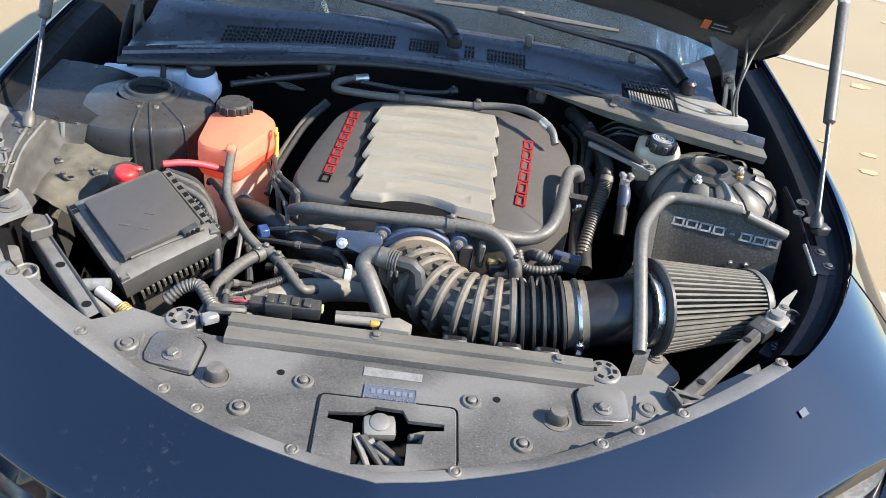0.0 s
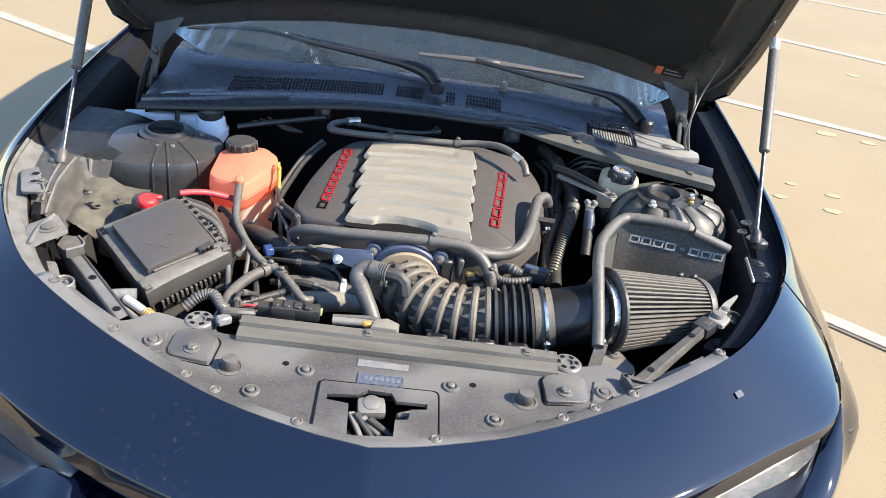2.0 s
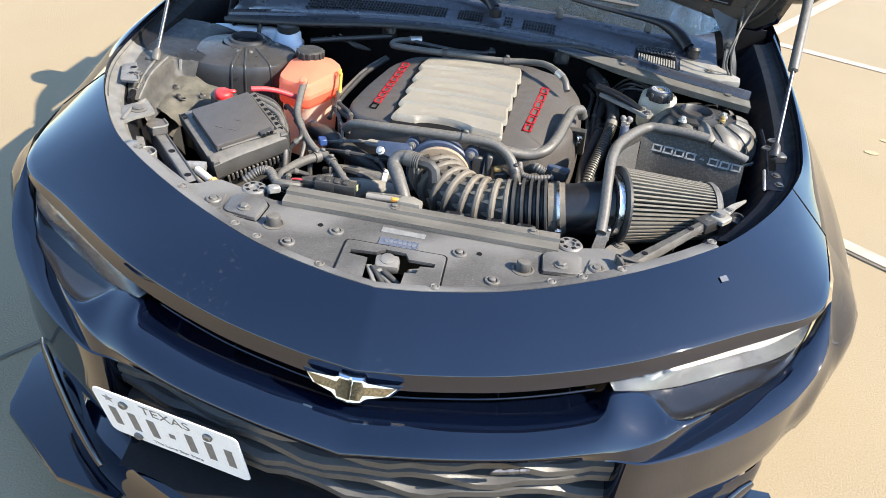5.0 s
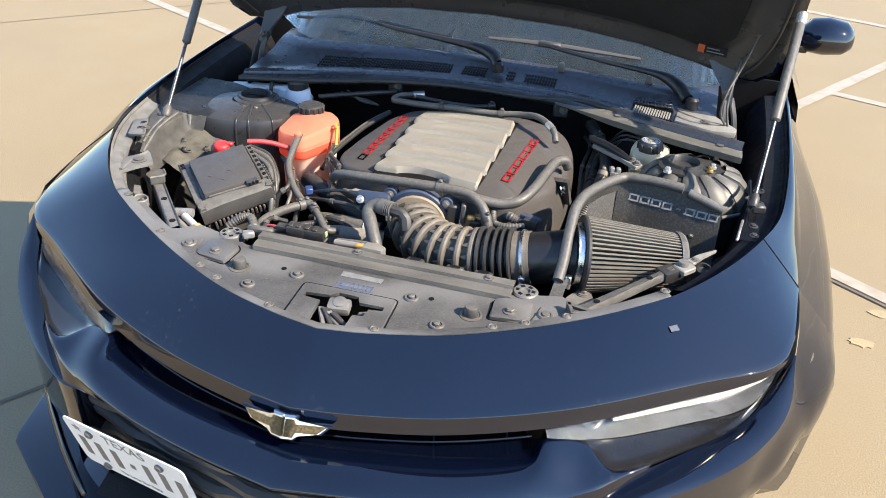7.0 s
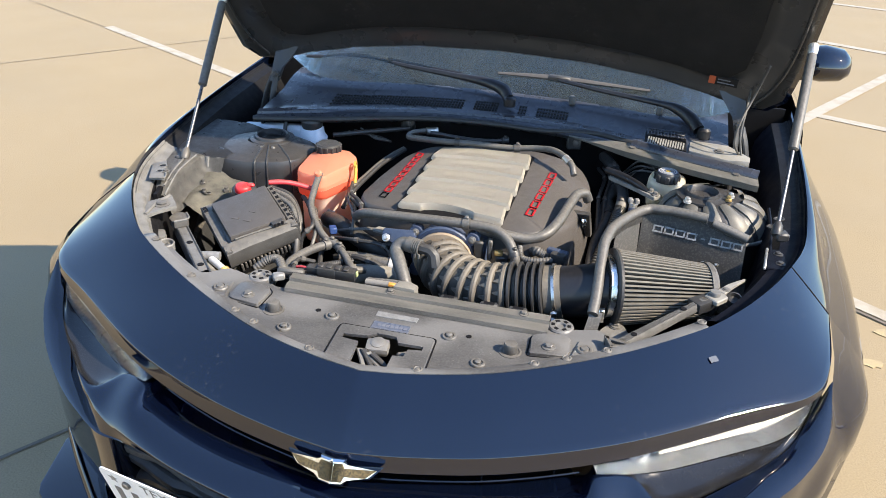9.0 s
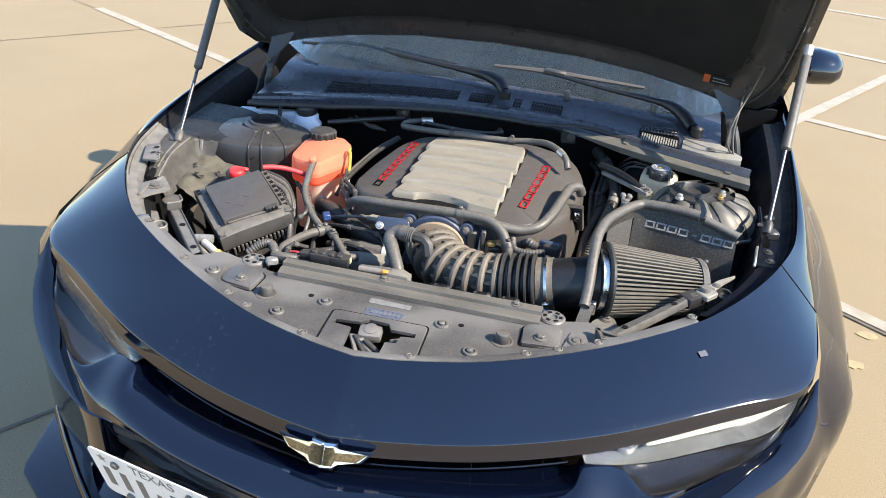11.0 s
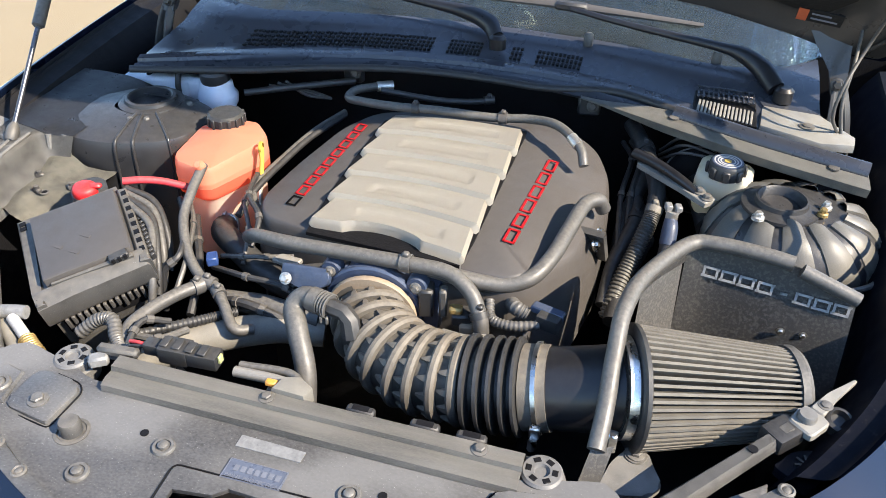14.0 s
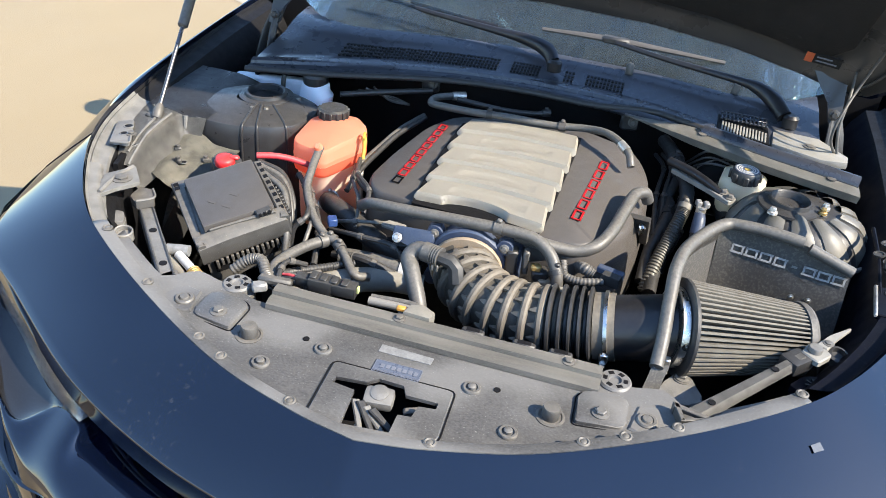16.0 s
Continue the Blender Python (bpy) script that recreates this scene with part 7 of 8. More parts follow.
box(bm, (0.592, 0.222, 0.822), (0.034, 0.044, 0.024), turned(-44), 0.005, 2)
part("tape_wrap", bm, SEAL, rb, "black tape wrapped round the beam")
bm = mesh()
lathe(bm, (0.618, 0.243, 0.836), (0, 0, 1), [(0.0115, 0), (0.0115, 0.006), (0.010, 0.009), (0, 0.010)], 20)
part("bolt", bm, LIT_GREY, rb, "dusty round bolt head")
bm = mesh()
lathe(bm, (0.660, 0.270, 0.812), (0.1, -0.3, 1), [(0.019, 0), (0.017, 0.012), (0.012, 0.014), (0.010, 0.006), (0, 0.006)], 14)
part("edge_clip", bm, SEAL, rb, "dark round edge clip")
bm = mesh()
for pts in ([(0.412, 0.072), (0.425, 0.035), (0.432, 0.036), (0.420, 0.074)], [(0.412, 0.072), (0.47, 0.058), (0.468, 0.05), (0.414, 0.062)], [(0.425, 0.035), (0.47, 0.05), (0.472, 0.058), (0.428, 0.043)]):
    slab(bm, pts, 0.792, 0.808, None, 0.001, 1)
part("triangle_bracket", bm, DUSTY, rb, "open triangular bracket")
foot = thing("shield_foot", (0.42, 0.17, 0.72), "dusty bracket foot of the heat shield", "bracket")
bm = mesh()
slab(bm, round_poly([(0.388, 0.135), (0.405, 0.185), (0.425, 0.218), (0.447, 0.216), (0.456, 0.192), (0.470, 0.165), (0.455, 0.145), (0.42, 0.135)], 0.008, 3), 0.738, 0.748, None, 0.003, 1)
part("plate", bm, LIT_GREY, foot)
bm = mesh()
lathe(bm, (0.433, 0.203, 0.748), (0, 0, 1), [(0.015, 0), (0.0145, 0.002), (0, 0.002)], 18)
part("washer", bm, ZINC, foot)
bolt("bolt", (0.433, 0.203, 0.750), foot, 0.008, 0.007, ZINC)
bm = mesh()
slab(bm, [(0.392, 0.128), (0.455, 0.128), (0.475, 0.105), (0.40, 0.098)], 0.700, 0.742, None, 0.003, 1)
part("folded_skirt", bm, DUSTY, foot, "dusty folded skirt of the bracket")

ac = thing("service_fitting", (-0.43, 0.16, 0.70), "aluminium and brass line fitting in sunlight", "fitting")
# neck and tail are plain white: sun glare on aluminium put into the colour
for name, pts, r, mat, rib, label in (
        ("port", [(-0.500, 0.169, 0.774), (-0.480, 0.174, 0.775), (-0.460, 0.178, 0.775)], 0.0105, LABEL_FADED, 0.0, "pale metal port"),
        ("neck", [(-0.474, 0.164, 0.772), (-0.450, 0.150, 0.769), (-0.428, 0.137, 0.765)], 0.0085, LABEL_WHITE, 0.0, "aluminium neck, white for its sun glare"),
        ("union", [(-0.430, 0.138, 0.765), (-0.415, 0.129, 0.762), (-0.398, 0.120, 0.760)], 0.0115, BRASS, 0.0012, "tarnished brass union"),
        ("thread", [(-0.400, 0.121, 0.760), (-0.388, 0.117, 0.757)], 0.0100, BLACK, 0.0014, "black wound sleeve"),
        ("tail", [(-0.390, 0.117, 0.758), (-0.368, 0.113, 0.753), (-0.346, 0.110, 0.750)], 0.0100, LABEL_WHITE, 0.0, "aluminium tail, white for its sun glare")):
    bm = mesh()
    tube(bm, pts, r, 14, rib=rib, pitch=0.005)
    part(name, bm, mat, ac, label)
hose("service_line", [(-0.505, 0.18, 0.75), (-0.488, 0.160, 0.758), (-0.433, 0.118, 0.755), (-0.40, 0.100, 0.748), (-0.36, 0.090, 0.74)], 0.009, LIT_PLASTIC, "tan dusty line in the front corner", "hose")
clipw = thing("white_clip", (-0.292, 0.118, 0.775), "white plastic clip beside the mount", "clip")
bm = mesh()
box(bm, (-0.284, 0.112, 0.790), (0.026, 0.018, 0.016), turned(35), 0.003)
part("clip_body", bm, LABEL_FADED, clipw)
bm = mesh()
box(bm, (-0.262, 0.128, 0.798), (0.06, 0.016, 0.014), turned(5), 0.004)
part("clip_tail", bm, DUSTY, clipw)

# corner panels of the sunlit side
corner = thing("corner_panels", (-0.66, 0.35, 0.80), "dusty grey pressed corner panels with holes beside the wing", "trim panel")


from mathutils import noise


def sheet_of(name, stations, mat, label="", thick=0.003, angle=25, crumple=0.001):
    """A pressed sheet lofted through its cross sections."""
    bm = mesh()
    across = [curve(row, 5) for row in stations]
    rows = list(zip(*[curve(line, 5) for line in zip(*across)]))
    for row in rows:
        for v in row:
            n1 = noise.noise(v * 45) + 0.5 * noise.noise(v * 110)
            v.z += crumple * n1
            v.x += crumple * 0.6 * noise.noise(v * 60 + Vector((7, 3, 1)))
    loft(bm, rows, False)
    bmesh.ops.solidify(bm, geom=bm.faces[:], thickness=thick)
    return part(name, bm, mat, corner, label, angle)


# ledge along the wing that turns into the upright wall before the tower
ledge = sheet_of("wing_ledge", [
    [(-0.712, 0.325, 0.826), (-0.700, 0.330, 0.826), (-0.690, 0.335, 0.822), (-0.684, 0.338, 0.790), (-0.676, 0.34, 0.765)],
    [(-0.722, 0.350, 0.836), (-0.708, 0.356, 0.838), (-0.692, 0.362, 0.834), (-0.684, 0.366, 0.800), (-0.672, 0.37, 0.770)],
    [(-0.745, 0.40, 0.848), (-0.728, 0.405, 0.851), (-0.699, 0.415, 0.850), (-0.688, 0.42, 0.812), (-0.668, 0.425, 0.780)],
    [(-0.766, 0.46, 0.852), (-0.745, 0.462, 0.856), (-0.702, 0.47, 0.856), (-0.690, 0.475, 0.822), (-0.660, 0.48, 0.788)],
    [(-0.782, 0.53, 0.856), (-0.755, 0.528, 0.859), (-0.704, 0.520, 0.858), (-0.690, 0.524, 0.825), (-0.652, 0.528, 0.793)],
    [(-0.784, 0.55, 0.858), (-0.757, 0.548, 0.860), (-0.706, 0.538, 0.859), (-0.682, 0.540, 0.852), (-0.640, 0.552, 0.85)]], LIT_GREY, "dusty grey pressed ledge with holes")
# ledge carried on in black: the hood's shade put into its colour
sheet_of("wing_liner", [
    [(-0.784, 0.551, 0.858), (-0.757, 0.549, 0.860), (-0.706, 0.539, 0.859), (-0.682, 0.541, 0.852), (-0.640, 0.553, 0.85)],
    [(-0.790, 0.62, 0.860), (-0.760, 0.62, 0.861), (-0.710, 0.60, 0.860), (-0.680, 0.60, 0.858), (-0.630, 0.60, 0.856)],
    [(-0.795, 0.80, 0.862), (-0.765, 0.80, 0.862), (-0.715, 0.80, 0.861), (-0.680, 0.80, 0.858), (-0.630, 0.80, 0.845)]], LINER_DARK, "rear of the ledge toned black as hood shade")
# lumpy liner whose pale tan has the sunlight painted in
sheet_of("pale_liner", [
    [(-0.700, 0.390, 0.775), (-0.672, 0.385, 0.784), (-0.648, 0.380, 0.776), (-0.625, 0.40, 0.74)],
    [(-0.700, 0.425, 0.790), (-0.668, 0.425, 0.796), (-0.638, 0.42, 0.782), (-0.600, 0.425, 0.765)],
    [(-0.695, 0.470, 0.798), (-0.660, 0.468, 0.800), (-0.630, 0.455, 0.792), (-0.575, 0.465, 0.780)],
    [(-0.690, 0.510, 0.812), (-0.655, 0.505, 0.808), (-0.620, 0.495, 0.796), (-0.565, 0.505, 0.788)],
    [(-0.690, 0.545, 0.820), (-0.650, 0.545, 0.815), (-0.610, 0.535, 0.800), (-0.56, 0.55, 0.79)]], PALE_LINER, "pale liner, its tan tone standing for sunlight", 0.003, 35, 0.004)
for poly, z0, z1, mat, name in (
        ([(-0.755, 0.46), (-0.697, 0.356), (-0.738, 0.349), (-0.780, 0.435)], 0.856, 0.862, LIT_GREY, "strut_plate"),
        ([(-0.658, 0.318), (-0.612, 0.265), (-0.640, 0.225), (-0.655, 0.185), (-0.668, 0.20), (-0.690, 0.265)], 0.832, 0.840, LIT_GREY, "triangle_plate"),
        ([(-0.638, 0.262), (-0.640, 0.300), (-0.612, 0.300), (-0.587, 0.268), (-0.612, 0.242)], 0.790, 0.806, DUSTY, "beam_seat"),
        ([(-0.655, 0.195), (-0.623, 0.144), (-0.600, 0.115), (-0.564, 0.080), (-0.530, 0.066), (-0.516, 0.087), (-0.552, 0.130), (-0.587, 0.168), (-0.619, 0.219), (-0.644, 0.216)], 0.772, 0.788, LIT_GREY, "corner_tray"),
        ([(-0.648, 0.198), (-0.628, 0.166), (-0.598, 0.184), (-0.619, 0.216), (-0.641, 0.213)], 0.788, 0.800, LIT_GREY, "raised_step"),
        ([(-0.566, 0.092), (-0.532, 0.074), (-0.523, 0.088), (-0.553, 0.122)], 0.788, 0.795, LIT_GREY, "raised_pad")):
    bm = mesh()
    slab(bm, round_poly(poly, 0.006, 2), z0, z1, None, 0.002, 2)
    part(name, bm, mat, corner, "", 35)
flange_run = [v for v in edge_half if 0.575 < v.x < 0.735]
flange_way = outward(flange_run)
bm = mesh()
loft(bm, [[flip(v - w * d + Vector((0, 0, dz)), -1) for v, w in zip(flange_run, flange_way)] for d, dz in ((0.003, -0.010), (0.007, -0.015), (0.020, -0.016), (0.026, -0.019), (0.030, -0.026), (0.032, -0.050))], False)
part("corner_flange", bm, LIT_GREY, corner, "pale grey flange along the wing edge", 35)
bm = mesh()
lathe(bm, (-0.577, 0.153, 0.786), (0.1, -0.1, 1), [(0.018, 0), (0.0175, 0.018), (0.0155, 0.020), (0.0135, 0.018), (0.013, 0.010), (0, 0.010)], 20)
part("round_stub", bm, LIT_GREY, corner, "hollow round stub")
# folded edges, clips and the square hole beside the strut foot
for pts, r in (([(-0.690, 0.336, 0.826), (-0.693, 0.363, 0.838), (-0.700, 0.416, 0.854), (-0.703, 0.47, 0.860), (-0.705, 0.519, 0.862)], 0.0028), ([(-0.735, 0.349, 0.862), (-0.700, 0.357, 0.863), (-0.712, 0.385, 0.864)], 0.0022), ([(-0.612, 0.300, 0.806), (-0.590, 0.270, 0.808), (-0.612, 0.244, 0.808)], 0.0025)):
    bm = mesh()
    tube(bm, pts, r, 8)
    part("folded_edge", bm, LIT_GREY, corner)
bm = mesh()
slab(bm, [(-0.716, 0.352), (-0.703, 0.352), (-0.690, 0.305), (-0.700, 0.303)], 0.80, 0.8415, None, 0.001, 1)
part("square_hole", bm, DARK, corner, "dark square opening")
for x, y, z, rz in ((-0.668, 0.478, 0.803, 20), (-0.645, 0.44, 0.797, -15), (-0.60, 0.475, 0.793, 40), (-0.63, 0.135, 0.800, 30)):
    bm = mesh()
    box(bm, (x, y, z), (0.016, 0.010, 0.010), turned(rz), 0.002)
    lathe(bm, (x, y, z + 0.004), (0, 0, 1), [(0.005, 0), (0.005, 0.006), (0, 0.007)], 10)
    part("clip", bm, DUSTY, corner)
# pressed ridges of the triangle plate
for pts, r in (([(-0.660, 0.312, 0.840), (-0.664, 0.26, 0.841), (-0.655, 0.20, 0.841)], 0.004), ([(-0.680, 0.534, 0.80), (-0.684, 0.536, 0.826), (-0.684, 0.540, 0.853)], 0.0055), ([(-0.655, 0.545, 0.80), (-0.658, 0.548, 0.826), (-0.658, 0.552, 0.851)], 0.006),
               ([(-0.705, 0.36, 0.840), (-0.716, 0.43, 0.856), (-0.728, 0.52, 0.862)], 0.003)):
    bm = mesh()
    tube(bm, pts, r, 8)
    part("pressed_bead", bm, LIT_GREY, corner)
for x, y, z, r1 in ((-0.650, 0.262, 0.840, 0.013), (-0.718, 0.395, 0.862, 0.007)):
    bolt("bolt", (x, y, z), corner, r1, 0.006, DUSTY)
for x, y, z, r1 in ((-0.716, 0.508, 0.859, 0.010), (-0.722, 0.478, 0.8575, 0.009), (-0.706, 0.385, 0.8465, 0.006), (-0.733, 0.392, 0.862, 0.007), (-0.745, 0.425, 0.862, 0.008), (-0.634, 0.443, 0.794, 0.006)):
    bm = mesh()
    lathe(bm, (x, y, z), (0, 0, 1), [(r1 * 1.35, 0), (r1 * 1.3, 0.0015), (r1, 0.0015), (r1, 0.0005)], 16, False)
    rimmed = part("hole_rim", bm, LIT_GREY, corner)
    bm = mesh()
    lathe(bm, (x, y, z + 0.0002), (0, 0, 1), [(r1, 0), (r1, 0.0004), (0, 0.0004)], 14)
    part("hole", bm, DARK, rimmed)
# dark blue wing on the other side
wb = thing("wing_bracket", (0.76, 0.41, 0.84), "dark painted wing bracket with a pale edge", "bracket")
bm = mesh()
slab(bm, [(0.738, 0.462), (0.79, 0.47), (0.775, 0.365), (0.722, 0.37)], 0.842, 0.852, None, 0.002, 1)
part("plate", bm, PAINT_BAY, wb)
bm = mesh()
box(bm, (0.729, 0.415, 0.850), (0.006, 0.10, 0.008), turned(-8.5), 0.002)
part("pale_edge", bm, ALU, wb, "pale metal edge")
for y in (0.395, 0.44):
    bolt("bolt", (0.757, y, 0.852), wb, 0.007, 0.005, BLACK)
for x, y, z, r1 in ((0.742, 0.335, 0.846, 0.007), (0.768, 0.535, 0.862, 0.010), (0.752, 0.56, 0.862, 0.008), (0.772, 0.60, 0.866, 0.009), (0.745, 0.30, 0.838, 0.005), (0.735, 0.268, 0.834, 0.005)):
    bm = mesh()
    lathe(bm, (x, y, z), (-0.2, 0, 1), [(r1 * 1.4, 0), (r1 * 1.35, 0.003), (r1, 0.003), (r1 * 0.9, 0.001), (0, 0.001)], 16)
    part("plug", bm, BLACK, wb, "black hole plug")
bm = mesh()
tube(bm, [(0.728, 0.30, 0.835), (0.735, 0.36, 0.842), (0.742, 0.46, 0.850), (0.752, 0.56, 0.858), (0.755, 0.66, 0.864)], 0.004, 8)
part("pressed_bead", bm, PAINT_BAY, wb, "pressed bead along the wing")
star = thing("star_clip", (0.632, 0.205, 0.79), "dark star-shaped retainer clip", "clip")
bm = mesh()
for k in range(4):
    box(bm, (0.626, 0.202, 0.800), (0.03, 0.003, 0.003), turned(45 * k + 10))
part("spokes", bm, BLACK, star)
bm = mesh()
slab(bm, round_poly([(0.585, 0.192), (0.628, 0.165), (0.662, 0.215), (0.640, 0.232), (0.612, 0.222)], 0.010, 3), 0.785, 0.7985, None, 0.003, 2)
part("boss", bm, PAINT_BAY, star, "navy pressed plate under the clip")

# ---- cowl fittings ----
brace = thing("cowl_brace", (0.55, 0.80, 0.87), "pale grey cowl brace in sunlight", "cowl brace")
bm = mesh()
front_line = curve([(0.235, 0.925, 0.894), (0.34, 0.884, 0.895), (0.43, 0.846, 0.895), (0.56, 0.794, 0.893), (0.68, 0.758, 0.890), (0.735, 0.748, 0.886)], 6)
wide = lambda v: ramp(v.x, (0.235, 0.15), (0.42, 1.0))
rows = [[p + Vector((0, dy * wide(p), dz * wide(p))) for p in front_line] for dy, dz in ((0.004, -0.020), (-0.002, -0.002), (0.002, 0.001), (0.030, 0.004), (0.052, 0.005), (0.056, 0.001))]
loft(bm, rows, False)
bmesh.ops.solidify(bm, geom=bm.faces[:], thickness=0.002)
part("brace_rail", bm, BRACE, brace)
bm = mesh()
tube(bm, [p + Vector((0, 0.043, 0.009)) for p in front_line if p.x > 0.40], 0.016, 12, smooth=False, squash=0.6)
part("seal_strip", bm, COWL, brace, "dark rubber strip along the brace")
for k in (11, 24):
    bm = mesh()
    lathe(bm, front_line[k] + Vector((0, 0.026, 0.004)), (0, 0, 1), [(0.009, 0), (0.009, 0.003), (0, 0.004)], 14)
    part("plug", bm, DUSTY, brace)
grille = thing("cowl_vent", (0.50, 0.93, 0.92), "black cowl vent with fine slats, the front ones toned pale as sunlit", "vent")
# front slats take a pale tone in place of sunlight on black plastic
for k in range(15):
    s = (k + 0.5) / 15
    bm = mesh()
    box(bm, (0.449 + 0.100 * s, 0.918 - 0.022 * s, 0.9145 - 0.002 * s), (0.0042, 0.052, 0.004), turned(-4), 0.0008)
    part("slat", bm, BRACE, grille)
for k in range(3):
    bm = mesh()
    box(bm, (0.499, 0.952 + 0.018 * k, 0.918 + 0.002 * k), (0.104, 0.0040, 0.004), turned(-5 + 2 * k), 0.0006)
    part("crossbar", bm, COWL, grille)
for k in range(12):
    bm = mesh()
    box(bm, (0.450 + 0.0090 * k, 0.970 - 0.0004 * k, 0.920), (0.0032, 0.050, 0.004), None, 0.0006)
    part("mesh_bar", bm, COWL, grille)
bm = mesh()
slab(bm, [(0.443, 0.890), (0.555, 0.868), (0.556, 0.998), (0.444, 0.998)], 0.904, 0.9115, None, 0.002, 1)
part("tray", bm, DARK, grille, "dark tray under the slats")
bm = mesh()
slab(bm, [(0.560, 0.878), (0.566, 0.968), (0.666, 0.957), (0.720, 0.880), (0.715, 0.848), (0.66, 0.838)], 0.896, 0.911, None, 0.006, 2)
part("side_tray", bm, BRACE, grille, "pale plastic side tray", 35)
bolt("plug", (0.640, 0.895, 0.912), grille, 0.009, 0.004, DUSTY)

for name, pts, blade, pivot in (
        ("wiper", [(0.035, 1.045, 0.945), (0.012, 1.075, 0.962), (-0.045, 1.10, 0.972), (-0.14, 1.12, 0.975), (-0.30, 1.15, 0.980), (-0.42, 1.175, 0.985)], ((-0.66, 1.165, 0.975), (-0.42, 1.185, 0.982), (-0.14, 1.175, 0.968)), (0.04, 1.04, 0.935)),
        ("wiper", [(0.585, 0.99, 0.935), (0.56, 1.03, 0.952), (0.52, 1.055, 0.968), (0.47, 1.068, 0.974), (0.30, 1.105, 0.982), (0.17, 1.14, 0.990)], ((-0.02, 1.155, 0.988), (0.17, 1.15, 0.992), (0.44, 1.145, 0.985)), (0.60, 0.985, 0.925))):
    wp = thing(name, pivot, "black windscreen wiper parked on the glass", "wiper", "windscreen wipers")
    bm = mesh()
    tube(bm, pts, [0.017, 0.019, 0.015, 0.009, 0.0065, 0.006], 12, squash=0.7)
    part("arm", bm, TUBE_BLACK, wp, "black wiper arm")
    bm = mesh()
    tube(bm, list(blade), [0.005, 0.010, 0.005], 8, squash=0.8)
    part("blade", bm, TUBE_BLACK if pivot[0] < 0.3 else COVER, wp, "flat wiper blade")
    bm = mesh()
    box(bm, blade[1], (0.07, 0.024, 0.018), turned(-4), 0.005)
    part("blade_joint", bm, BLACK, wp)
    bm = mesh()
    lathe(bm, pivot, (0, 0, 1), [(0.018, -0.01), (0.018, 0.012), (0.012, 0.018), (0, 0.018)], 16)
    part("pivot_cap", bm, TUBE_BLACK, wp)
for x, y in ((0.475, 1.075), (0.22, 1.09)):
    nz = thing("washer_jet", (x, y, 0.93), "small washer jet on the cowl", "washer jet")
    bm = mesh()
    lathe(bm, (x, y, 0.945), (0, 0, 1), [(0.010, -0.01), (0.010, 0.012), (0.007, 0.016), (0, 0.016)], 12)
    part("jet", bm, DUSTY, nz)

for sx in (-1, 1):
    bm = mesh()
    rings = [[Vector((sx * (x + w * ca), y + 0.010 * sa, z)) for ca, sa in ((-1, -1), (1, -1), (1, 1), (-1, 1))] for x, y, z, w in ((0.655, 1.03, 1.06, 0.045), (0.665, 1.02, 1.02, 0.030), (0.682, 1.0, 0.98, 0.016), (0.690, 0.985, 0.94, 0.012))]
    loft(bm, rings)
    hg = part("hood_hinge", bm, HOOD_IN, car, "black folded steel hood hinge")
    for xa, ya, xb, yb in ((0.684, 0.985, 0.690, 0.93), (0.697, 0.99, 0.735, 0.96)):
        bm = mesh()
        tube(bm, [(sx * xa, ya, 0.955), (sx * (xa + xb) / 2, (ya + yb) / 2, 0.90), (sx * xb, yb, 0.80), (sx * xb, yb, 0.72)], 0.010, 8, squash=0.5)
        part("hinge_leg", bm, BLACK, hg)
    bolt("bolt", (sx * 0.682, 0.972, 0.965), hg, 0.008, 0.008, BLACK, (0, -1, 0.2))
hose("washer_line", [(0.70, 1.0, 1.06), (0.69, 0.93, 1.02), (0.685, 0.90, 0.96), (0.70, 0.88, 0.90), (0.715, 0.80, 0.87)], 0.0032, RUBBER, "thin washer line hanging at the hinge", "hose")
hose("washer_line", [(0.72, 0.90, 1.15), (0.70, 0.92, 1.06), (0.675, 0.88, 1.0), (0.67, 0.87, 0.95), (0.69, 0.89, 0.91)], 0.0030, DUSTY, "thin grey cable at the hinge", "cable")

# sticker on the inner hood


def on_under(u, v, w=-0.021):
    return on_hood(u, v, w)


bm = mesh()
loft(bm, [[on_under(u, v, -0.0200) for u, v in ((0.585, 0.085), (0.66, 0.085), (0.66, 0.115), (0.585, 0.115))], [on_under(u, v, -0.0225) for u, v in ((0.585, 0.085), (0.66, 0.085), (0.66, 0.115), (0.585, 0.115))]])
stk = tagged(part("warning_sticker", bm, FELT, None, "small dark warning sticker with an orange block"), category="sticker")
bm = mesh()
loft(bm, [[on_under(u, v, -0.0225) for u, v in ((0.585, 0.085), (0.602, 0.085), (0.602, 0.115), (0.585, 0.115))], [on_under(u, v, -0.0235) for u, v in ((0.585, 0.085), (0.602, 0.085), (0.602, 0.115), (0.585, 0.115))]])
part("orange_block", bm, material("orange_print", (0.40, 0.085, 0.03), 0.5), stk, "orange warning block")
for k in range(2):
    bm = mesh()
    loft(bm, [[on_under(u, v + 0.012 * k, -0.0225) for u, v in ((0.608, 0.092), (0.652 - 0.012 * k, 0.092), (0.652 - 0.012 * k, 0.096), (0.608, 0.096))], [on_under(u, v + 0.012 * k, -0.0232) for u, v in ((0.608, 0.092), (0.652 - 0.012 * k, 0.092), (0.652 - 0.012 * k, 0.096), (0.608, 0.096))]])
    part("printed_line", bm, INK, stk)

# ---- emblem and number plate ----
emb = thing("front_emblem", (0, -0.275, 0.68), "chrome edged front emblem with a dirty gold face", "emblem")
EM = Matrix.Translation((-0.003, -0.300, 0.686)) @ turned(0, 66)
